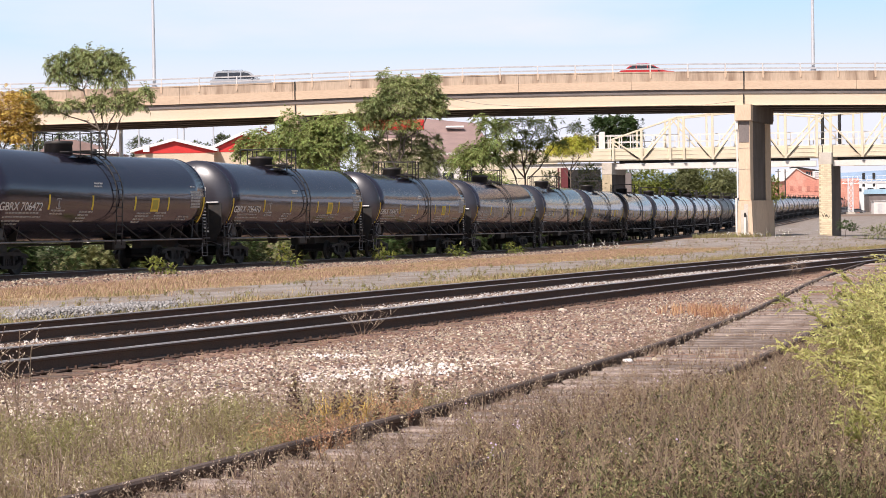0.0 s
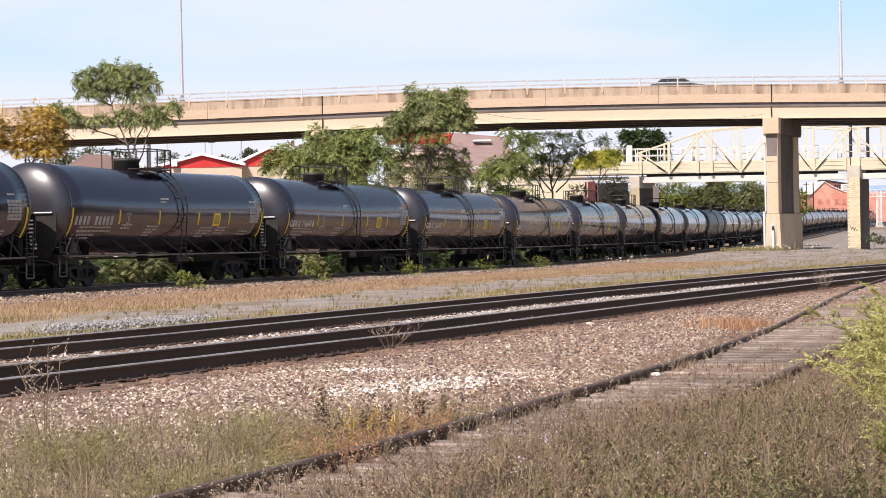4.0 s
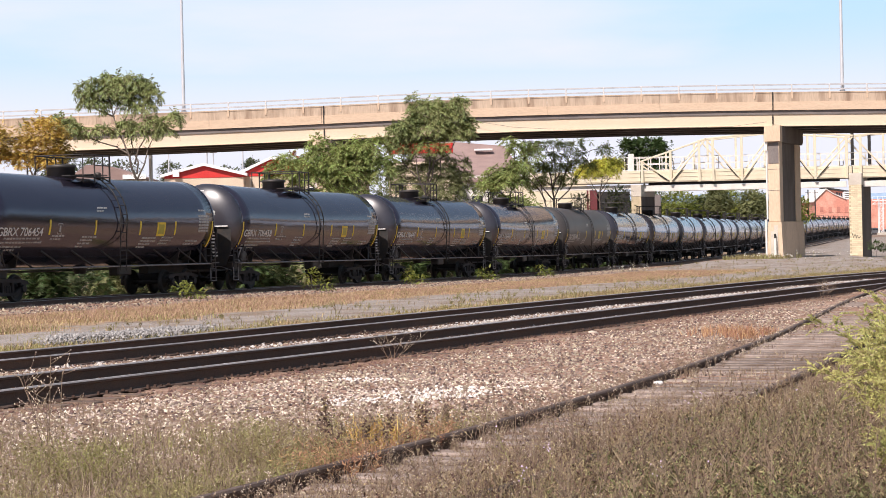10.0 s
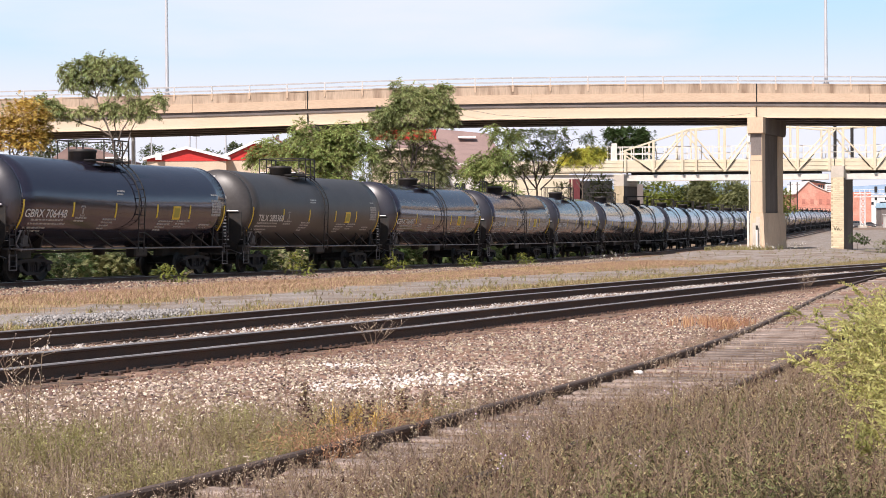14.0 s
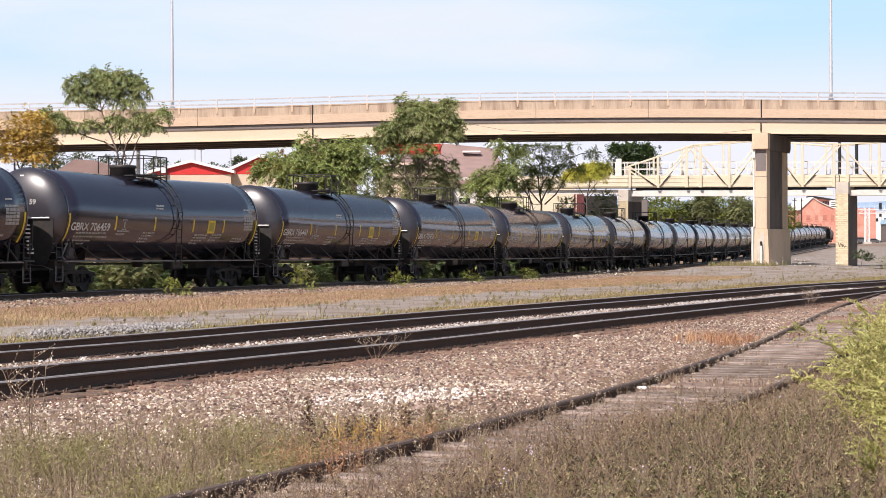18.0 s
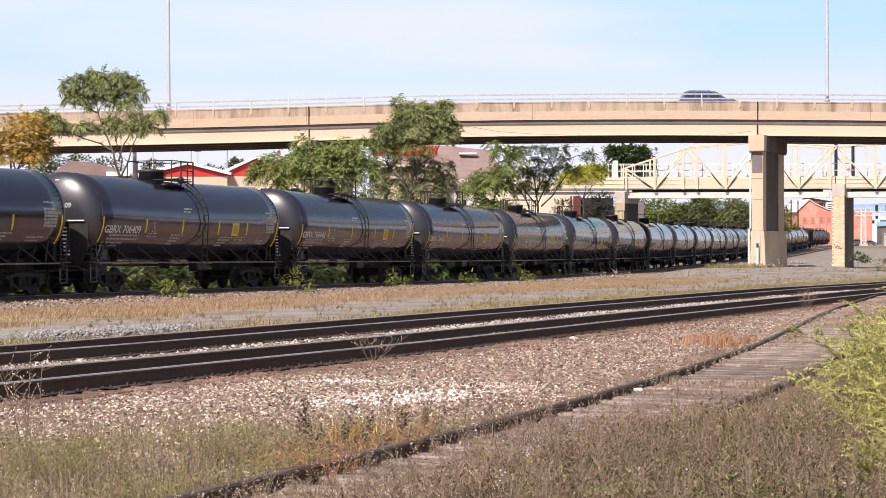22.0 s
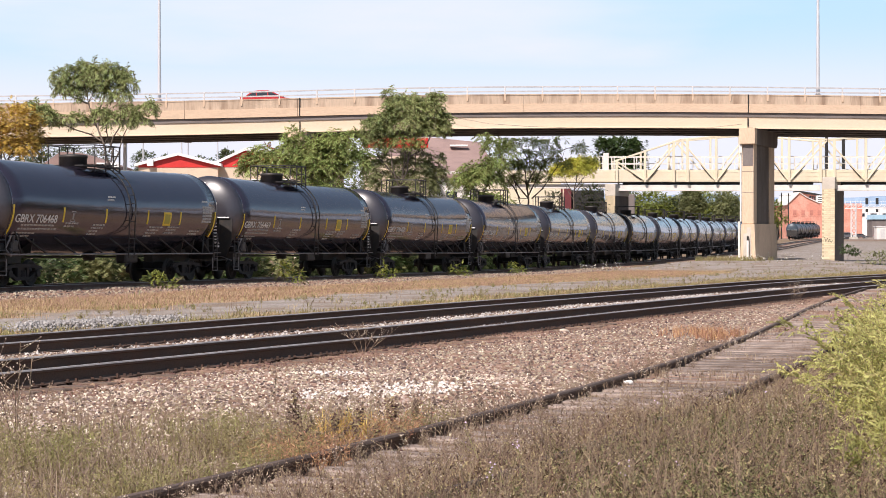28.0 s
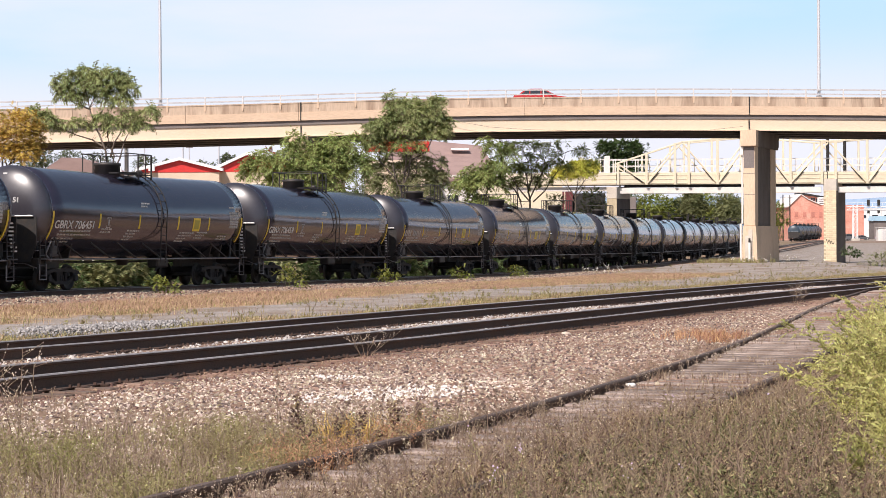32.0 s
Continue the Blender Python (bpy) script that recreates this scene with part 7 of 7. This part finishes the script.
stones("shoulder_ballast", "pinkish ballast along the shoulder of the main line", scatter(6500, -26, 24, 55, 150, lambda x, y: 1.0 if 1.2 < main_off(x, y) < 4.6 else 0.0, 54, 1.2), "stone", 0.025, 0.06, 54)
stones("white_stone_patch", "patch of white limestone chips on the ballast", scatter(450, -2.3, 1.1, 18.2, 24.2, lambda x, y: smooth(1.25, 0.15, math.hypot((x + 0.35) / 1.15, (y - 20.5 - 0.55 * x) / 1.0) + 0.45 * noise.noise(Vector((x * 2.2, y * 2.2, 0)))), 42) + scatter(90, -2.0, 0.2, 21.3, 24.3, lambda x, y: smooth(1.0, 0.2, math.hypot((x + 1.05) / 0.5, (y - 22.8) / 0.7)), 43), "white_stone", 0.011, 0.027, 42)
stones("gravel_heap", "low heap of grey gravel beside the yard track", scatter(3600, -9, -4.2, 32, 42, lambda x, y: smooth(1.0, 0.5, math.hypot(((x + 6.3) * 0.9 - (y - 37.4) * 0.34) / 0.75, ((y - 37.4) * 0.95 + (x + 6.3) * 0.3) / 3.6)), 44), "grey_stone", 0.018, 0.045, 44, 0.17)
stones("siding_stones", "stones and grit between the siding's rails", scatter(2000, -2, 16, 9, 56, lambda x, y: 0.8 if 0.05 < x - siding_x(y) < 1.6 else 0.0, 45, 1.6), "stone", 0.012, 0.03, 45)
cup = thing("paper_cup", "crumpled white paper litter in the siding", "litter")
part("paper", Mesh().lathe([(-0.05, 0.012), (-0.02, 0.024), (0.03, 0.03), (0.05, 0.018)], 7, "x").move(pose(2.13, 20.1, ground_z(2.13, 20.1) + 0.05, 0, 8, 15)), "cup", cup)
rock = thing("rock", "pale rounded rock against the yard rail", "rock")
part("stone", Mesh().lathe([(-0.10, 0.04), (-0.05, 0.09), (0.04, 0.10), (0.11, 0.04)], 9, "x").move(pose(-3.28, 23.6, ground_z(-3.28, 23.6) + 0.06, 0, 0, 25)), "concrete_pale", rock)
rock2 = thing("rock", "pale angular rock on the ballast", "rock")
part("stone", Mesh().lathe([(-0.10, 0.015), (-0.03, 0.045), (0.05, 0.035), (0.10, 0.015)], 6, "x").move(pose(2.48, 34.1, ground_z(2.48, 34.1) + 0.03, 0, 10, 25)), "pale_stone", rock2)

# ---- buildings and far things ----
def gable_hall(name, label, x0, xp, x1, ze0, zpk, ze1, y, deep, zg):
    """A hall with a red gable towards the yard, white roof edges and a buff wall below."""
    b = thing(name, label, "building")
    zw = min(ze0, ze1) - 0.25
    part("wall", Mesh().prism([(x0, zg), (x1, zg), (x1, zw), (x0, zw)], y, y + deep), "buff_wall", b)
    part("gable", Mesh().prism([(x0, zw + 0.004), (x1, zw + 0.004), (x1, ze1), (xp, zpk), (x0, ze0)], y - 0.05, y + deep), "red_roof", b, "bright red metal gable")
    k = 0.38
    part("roof", Mesh().prism([(x0 - 0.5, ze0 - 0.12), (xp, zpk + 0.02), (x1 + 0.5, ze1 - 0.12), (x1 + 0.5, ze1 + k - 0.12), (xp, zpk + k), (x0 - 0.5, ze0 + k - 0.12)], y - 0.5, y + deep + 0.3), "white_roof", b, "white metal roof edge")
    for x in np.arange(x0 + 1.5, x1 - 1, 4.0):
        w = part("window", Mesh().box((x, y - 0.02, zw - 2.2), (1.6, 0.1, 1.1)), "window", b)
        part("lintel", Mesh().box((x, y - 0.06, zw - 1.62), (1.8, 0.12, 0.09)), "white_roof", w)
        part("sill", Mesh().box((x, y - 0.06, zw - 2.78), (1.8, 0.12, 0.09)), "white_roof", w)
    return b


g1 = gable_hall("red_gabled_hall", "low hall with a red gable and white roof edge", -37.2, -32.0, -26.9, 10.0, 11.3, 10.0, 250, 24, -2.8)
part("white_hut", Mesh().box((-35.6, 249.6, 10.4), (0.8, 0.5, 0.9)), "white_roof", g1)
gable_hall("large_red_hall", "large hall with a wide red gable behind the trees", -27.4, -23.4, -12.0, 10.1, 12.0, 10.1, 251.5, 30, -2.8)
# Invented block, placed to fit the camera's view of red between the leaves.
rd = thing("red_fascia_building", "invented block whose red fascia shows between the leaves", "building")
part("wall", Mesh().box((-3.3, 225.5, 3.8), (7.6, 6.5, 12.6)), "buff_wall", rd)
part("fascia", Mesh().box((-3.3, 222.0, 11.65), (7.4, 0.4, 1.2), ch=0.04), "red_roof", rd, "bright red metal fascia")
part("coping", Mesh().box((-3.3, 222.0, 12.3), (7.5, 0.5, 0.1)), "white_roof", rd)
br = thing("shingled_building", "long building with a mauve-brown roof and pale walls", "building")
part("wall", Mesh().box((1.0, 236, 2.9), (15.5, 12, 11.4)), "white_wall", br)
part("roof", Mesh().add([(-7.4, 229.3, 8.15), (9.2, 229.3, 8.0), (6.9, 241, 12.6), (-3, 241, 13.6), (-7.4, 243, 8.15), (9.2, 243, 8.0), (-7.4, 229.3, 7.9), (9.2, 229.3, 7.75), (-7.4, 243, 7.9), (9.2, 243, 7.75)], [(0, 1, 2, 3), (4, 3, 2, 5), (0, 3, 4), (1, 5, 2), (0, 6, 7, 1), (1, 7, 9, 5), (5, 9, 8, 4), (4, 8, 6, 0), (6, 8, 9, 7)]), "brown_roof", br, "mauve-brown shingled roof")
part("skylight", Mesh().box((4.2, 238.2, 12.05), (2.2, 1.2, 0.2)), "white_roof", br, "white roof panel")
for x in (-5.0, -2.6, 0.0, 3.2, 6.4):
    w = part("window", Mesh().box((x, 229.98, 5.7), (1.3, 0.08, 1.0)), "window", br)
    part("lintel", Mesh().box((x, 229.95, 6.25), (1.6, 0.1, 0.12)), "white_roof", w)
    part("sill", Mesh().box((x, 229.95, 5.15), (1.6, 0.1, 0.12)), "white_roof", w)
hs = thing("brown_roofed_house", "low house with a brown roof and white eaves", "house")
part("wall", Mesh().box((-38.5, 219, 3.0), (8, 8, 11.2)), "white_wall", hs)
part("roof", Mesh().prism([(-43.2, 8.5), (-40.6, 10.3), (-38.4, 10.2), (-34.0, 8.7), (-34.0, 8.4), (-43.2, 8.2)], 214.4, 224), "brown_roof", hs, "brown roof")
part("eave", Mesh().box((-35.2, 214.2, 8.85), (2.6, 0.3, 0.5)), "white_roof", hs, "white eave")
shed = thing("maroon_shed", "maroon panelled shed under the footbridge approach", "shed")
part("wall", Mesh().box((14.2, 217, 1.9), (4.4, 4, 8.6)), "maroon", shed)
for x in (12.9, 14.2, 15.5):
    part("batten", Mesh().box((x, 214.98, 2.0), (0.14, 0.08, 8.4)), "buff_wall", shed)
# Solid near-black box; its colour paints the shade inside an opening.
part("dark_bay", Mesh().box((18.3, 217.5, 2.0), (3.6, 4, 8.0)), "dark", shed, "solid dark block painted as an open bay's shade")
ab = thing("abutment_wall", "grey concrete abutment behind the footbridge pier", "wall")
part("block", Mesh().box((22.0, 214, 1.7), (2.5, 3, 7.6), ch=0.05), "grey_steel", ab)
rl = thing("retaining_wall", "long cream wall behind the trees", "wall")
part("wall", Mesh().box((10.2, 209, 2.4), (9.2, 0.5, 9.2), ch=0.03), "cream", rl)
part("coping", Mesh().box((10.2, 208.9, 7.06), (9.4, 0.8, 0.16)), "white_paint", rl)

# red brick building with a roof monitor, far right
rb = thing("red_brick_building", "sunlit red brick gabled building with a roof monitor", "building")
part("wall", Mesh().prism([(120.9, -1.2), (146.0, -1.2), (146.0, 10.7), (131.6, 10.7), (127.4, 12.6), (125.0, 14.2), (121.2, 10.4)], 640, 668), "red_brick", rb)
for (xa, za), (xb, zb) in zip([(120.6, 10.1), (125.0, 14.25), (127.4, 12.65)], [(125.0, 14.25), (127.4, 12.65), (131.6, 10.75)]):
    part("roof_edge", Mesh().prism([(xa, za), (xb, zb), (xb, zb + 0.3), (xa, za + 0.3)], 639.6, 668.3), "white_wall", rb, "pale roof edge")
mo = part("roof_monitor", Mesh().prism([(127.3, 12.0), (140.0, 10.0), (140.0, 12.6), (127.3, 14.4)], 650, 660), "red_brick", rb)
part("monitor_roof", Mesh().prism([(126.8, 14.6), (140.2, 12.4), (140.2, 12.9), (126.8, 15.2)], 649, 661), "dark", mo, "dark monitor roof")
for x in (130.6, 131.4, 132.2):
    part("pane", Mesh().box((x, 649.95, 12.75 - (x - 130.6) * 0.15), (0.6, 0.1, 1.3)), "window", mo)
part("white_tower", Mesh().box((134.2, 648.5, 12.2), (3.6, 2.5, 2.6), ch=0.05), "white_roof", rb, "white louvred rooftop unit")
for z in (11.5, 12.2, 12.9):
    part("louvre", Mesh().box((134.2, 647.2, z), (3.2, 0.12, 0.22)), "dark", rb)
for x in (123.4, 126.2, 129.0, 131.6):
    w = part("window", Mesh().box((x, 639.96, 7.6), (1.1, 0.1, 1.7)), "brick_fill", rb, "bricked-up window")
    part("sill", Mesh().box((x, 639.9, 6.7), (1.4, 0.16, 0.16)), "red_brick", w)
for x, z in ((113.4, 13.7), (115.6, 13.5)):
    u = thing("utility_pole", "dark wooden utility pole before the brick building", "utility pole")
    part("pole", Mesh().tube((x, 610, -1.5), (x, 610, z), 0.22, 0.17, n=8), "dark", u)
    part("crossarm", Mesh().box((x, 610, z - 0.8), (1.8, 0.12, 0.14)), "dark", u)
wh = thing("white_works", "white industrial works building with pipe racks far off", "building")
part("wall", Mesh().box((181, 710, 4.4), (58, 20, 12.0)), "white_roof", wh)
part("roof_band", Mesh().box((181, 699.8, 10.2), (58.4, 0.4, 0.5)), "alu", wh)
for x in np.arange(155, 206, 4.4):
    part("window", Mesh().box((x, 699.9, 7.4), (2.2, 0.1, 1.1)), "window", wh)
    part("rib", Mesh().box((x + 2.2, 699.9, 4.2), (0.25, 0.25, 11)), "alu", wh)
sd = thing("blue_roofed_shed", "low shed with a pale blue metal roof", "shed")
part("wall", Mesh().box((161.5, 680, 2.2), (7.5, 8, 7.0)), "grey_steel", sd)
part("roof", Mesh().prism([(157.4, 5.6), (165.6, 5.6), (165.0, 7.3), (158.0, 7.3)], 675.5, 684.5), "pale_blue", sd, "pale blue metal roof")
sh2 = thing("grey_roofed_shed", "low dark shed with a grey pitched roof", "shed")
part("wall", Mesh().box((172.5, 684, 1.8), (9, 8, 6.4)), "dark", sh2)
part("roof", Mesh().prism([(167.6, 5.0), (177.4, 5.0), (172.0, 8.2)], 679.5, 688.5), "grey_steel", sh2, "grey pitched roof")
tk = thing("storage_tank", "pale upright storage tank beside the works", "tank")
part("shell", Mesh().lathe([(-1.0, 2.4), (5.2, 2.4), (5.8, 0.4)], 20, "z", (151.5, 690, 0)), "white_wall", tk)


def gantry(x, y, zg):
    """A slim lattice mast that carries a trussed signal bridge."""
    g = thing("signal_gantry", "pale steel lattice signal gantry over the far tracks", "signal gantry")
    top, half = 9.6, 0.62
    leg = Mesh()
    for dx in (-half, half):
        for dy in (-half, half):
            leg.tube((x + dx, y + dy, zg), (x + dx, y + dy, top), 0.11, n=6)
    k = int((top - zg) / 1.5)
    for i in range(k):
        z0, z1 = zg + i * 1.5, zg + (i + 1) * 1.5
        leg.tube((x - half, y - half, z0), (x + half, y - half, z1), 0.06, n=5)
        leg.tube((x + half, y - half, z0), (x - half, y - half, z1), 0.06, n=5)
        leg.tube((x - half, y - half, z1), (x + half, y - half, z1), 0.06, n=5)
    part("lattice_leg", leg, "white_roof", g)
    part("footing", Mesh().box((x, y, zg + 0.1), (2.2, 2.2, 0.7), ch=0.05), "concrete_pale", g)
    for z in (8.1, 9.1):
        part("cross_beam", Mesh().box((x + 14, y, z), (33, 0.25, 0.22)), "white_roof", g)
    tr = Mesh()
    for i in range(22):
        xx = x - 2.4 + i * 1.5
        tr.tube((xx, y, 8.1), (xx + 1.5, y, 9.1), 0.06, n=4)
        tr.tube((xx, y, 9.1), (xx, y, 10.2), 0.05, n=4)
    part("lattice_web", tr, "white_roof", g)
    part("walk_rail", Mesh().box((x + 14, y, 10.2), (33, 0.08, 0.09)), "white_roof", g)
    for xx in (x + 3.8, x + 6.8, x + 12.5):
        part("signal_head", Mesh().box((xx, y - 0.4, 10.2), (0.8, 0.35, 1.8), ch=0.06).box((xx, y - 0.4, 7.5), (0.7, 0.35, 0.9), ch=0.06), "dark", g, "dark signal head")


gantry(125.2, 560, -0.7)
cb = thing("relay_cabinet", "pale grey lineside relay cabinet", "cabinet")
part("body", Mesh().box((129.6, 540, 0.9), (5.4, 3, 3.6), ch=0.06), "white_wall", cb)
part("door", Mesh().box((128.6, 538.46, 0.8), (1.4, 0.08, 2.6)), "alu", cb)
part("roof", Mesh().box((129.6, 540, 2.78), (5.8, 3.4, 0.18)), "white_roof", cb)
fn = thing("yard_fence", "pale pipe fence beside the relay cabinet", "fence")
for x in np.arange(133.0, 150, 2.2):
    part("post", Mesh().tube((x, 540, -0.9), (x, 540, 1.9), 0.09, n=6), "white_roof", fn)
for z in (0.4, 1.1, 1.8):
    part("rail", Mesh().tube((133, 540, z), (148.5, 540, z), 0.06, n=6), "white_roof", fn)

# parked tank cars on a far track
BLUE = []
for i in range(6):
    x, y = 100.5 + i * 4.6, 522 + i * 17.4
    c = copy_thing(proto, pose(x, y, zp(y) - 0.1, 0, 0, math.degrees(math.atan2(17.4, 4.6))))
    for o in c.children:
        if o.name.split(".")[0] in ("tank", "jacket_seam", "tank_head"):
            o.data = o.data.copy()
            o.data.materials[0] = M["blue_tank"]
    for o in list(c.children):
        if o.name.split(".")[0] in ("data_stencil", "data_panel", "boxed_mark", "stencilled_number"):
            bpy.data.objects.remove(o)
    tagged(c, "parked blue-grey tank car on a far track", "tank car", "parked tank cars")

# cars parked before the works
for i, (paint, kind, label) in enumerate((("car_grey", "suv", "dark station wagon parked before the works"), ("car_grey", "sedan", "dark sedan parked before the works"), ("car_silver", "suv", "silver station wagon parked before the works"), ("car_grey", "suv", "dark station wagon parked before the works"), ("car_blue", "van", "blue van parked before the works"), ("car_grey", "sedan", "dark sedan parked before the works"))):
    c = road_car(paint, kind, label)
    px, py = 131.5 + i * 5.3, 596 + (i % 2) * 6
    c.matrix_basis = pose(px, py, ground_z(px, py), 0, 0, 12 * (i % 3))
tree("shrub", "small dark shrub at the foot of the brick pier", 198, [(43.7, -0.55, 0.9, 0.55), (44.4, -0.8, 0.6, 0.4)], [], "leaf_weed", 260, 0.3, 5, 0.12, 0.7, 0.03)
tree("shrub", "green weedy shrub at the edge of the gravel rise", 150, [(35.3, -0.75, 1.1, 0.55), (36.8, -0.6, 1.2, 0.7)], [], "leaf_green", 420, 0.26, 5, 0.10, 0.7, 0.03)

# lamp posts and a slim column under the viaduct, far left
for x, z in ((-43.9, 15.9), (-37.9, 15.7), (-36.9, 15.4), (-32.3, 15.8)):
    p = thing("flood_lamp", "thin grey floodlight pole behind the red hall", "lamp pole", "floodlight poles")
    part("pole", Mesh().tube((x, 300, -2.8), (x, 300, z), 0.12, n=6), "pole", p)
    part("head", Mesh().box((x, 300, z), (1.1, 0.4, 0.25), ch=0.05), "grey_steel", p)
co = thing("utility_pole", "pale slim pole standing under the viaduct", "utility pole")
part("pole", Mesh().tube((-27.4, 176, -2.5), (-27.4, 176, 9.6), 0.19, n=10), "pole", co)
co = thing("traffic_sign", "dark post of an oval lamp, its head not drawn", "lamp")
part("post", Mesh().tube((-28.6, 130, -2), (-28.6, 130, 7.0), 0.07, n=6), "dark", co)


def hills():
    """Low wooded hills on the horizon."""
    m = Mesh()
    vs, fs = [], []
    n = 120
    for i in range(n + 1):
        x = -2600 + 5200 * i / n
        h = 60 + 18 * noise.noise(Vector((x * 0.0016, 0, 5))) + 9 * noise.noise(Vector((x * 0.007, 0, 2)))
        vs += [(x, 3200, -6), (x, 3300, max(8, h)), (x, 3900, -6)]
    for i in range(n):
        fs += [(i * 3, i * 3 + 3, i * 3 + 4, i * 3 + 1), (i * 3 + 1, i * 3 + 4, i * 3 + 5, i * 3 + 2)]
    m.add(vs, fs)
    tagged(part("hills", m, "hill"), "low wooded hills with blue haze in their colour", "hills", kind="structure")


def reflection_woods():
    """Unseen dark tree belt, added behind and beside the viewpoint to darken tank reflections."""
    m = Mesh()
    r = random.Random(77)
    for i in range(150):
        x, y = -300 + i * 4.0 + r.uniform(-2, 2), -75 + r.uniform(-8, 8)
        h = r.uniform(7, 11)
        for _ in range(60):
            c = Vector((x + r.gauss(0, 2.2), y + r.gauss(0, 2.0), -1 + h * r.random()))
            a, b = Vector((r.gauss(0, 1), r.gauss(0, 1), r.gauss(0, 1))), Vector((r.gauss(0, 1), r.gauss(0, 1), r.gauss(0, 1)))
            m.add([tuple(c), tuple(c + a), tuple(c + b)], [(0, 1, 2)])
    for i in range(70):
        x, y = 60 + r.uniform(-6, 6), -70 + i * 2.9 + r.uniform(-2, 2)
        h = r.uniform(9, 15)
        for _ in range(60):
            c = Vector((x + r.gauss(0, 2.4), y + r.gauss(0, 2.2), -1 + h * r.random()))
            a, b = Vector((r.gauss(0, 1.3), r.gauss(0, 1.3), r.gauss(0, 1.3))), Vector((r.gauss(0, 1.3), r.gauss(0, 1.3), r.gauss(0, 1.3)))
            m.add([tuple(c), tuple(c + a), tuple(c + b)], [(0, 1, 2)])
    tagged(new("woods", m.raw("woods", M["leaf_dark"])), "unseen dark tree belt added for the tank reflections", "woods", kind="stuff")


reflection_woods()
hills()


# ---- what moves ----
def run(t):
    """How far the train has come by t seconds."""
    return -0.33 + 12.804 * t + 0.0022 * t * t


def on_track(s):
    x1, y1, _ = main_line(s - 6.1)
    x2, y2, _ = main_line(s + 6.1)
    x, y = (x1 + x2) / 2, (y1 + y2) / 2
    yaw = math.degrees(math.atan2(y2 - y1, x2 - x1))
    pitch = -math.degrees(math.atan2(zp(y2) - zp(y1), 12.2))
    return pose(x, y, (zp(y1) + zp(y2)) / 2, 0, pitch, yaw)


def motions():
    times = [-1, 0] + [float(t) for t in np.arange(0.5, 32.1, 0.5)] + [33]
    for k, car in TRAIN + [(35, TAIL)]:
        s0 = k * CAR + END
        walk(car, [(t, on_track(s0 - run(t))) for t in times])
    # wheels: all turn alike, so they share one roll for each of the two axle places
    rolls = {}
    for k, car in TRAIN + [(35, TAIL)]:
        for bg in car.children:
            if bg.name.split(".")[0] != "bogie":
                continue
            for ws in bg.children:
                if ws.name.split(".")[0] != "wheelset":
                    continue
                cx = round(ws.matrix_basis.translation.x, 2)
                if cx not in rolls:
                    rows = []
                    for i in range(-1, 962):
                        t = i / 30
                        rows.append((t, Matrix.Translation((cx, 0, 0.457)) @ Matrix.Rotation(-run(t) / 0.452, 4, "Y")))
                    walk(ws, rows)
                    rolls[cx] = ws
                else:
                    ws.rotation_mode = "QUATERNION"
                    ad, src = ws.animation_data_create(), rolls[cx].animation_data
                    ad.action = src.action
                    ad.action_slot = src.action_slot
    for car, rows in ROAD_RUNS:
        walk(car, rows)


motions()
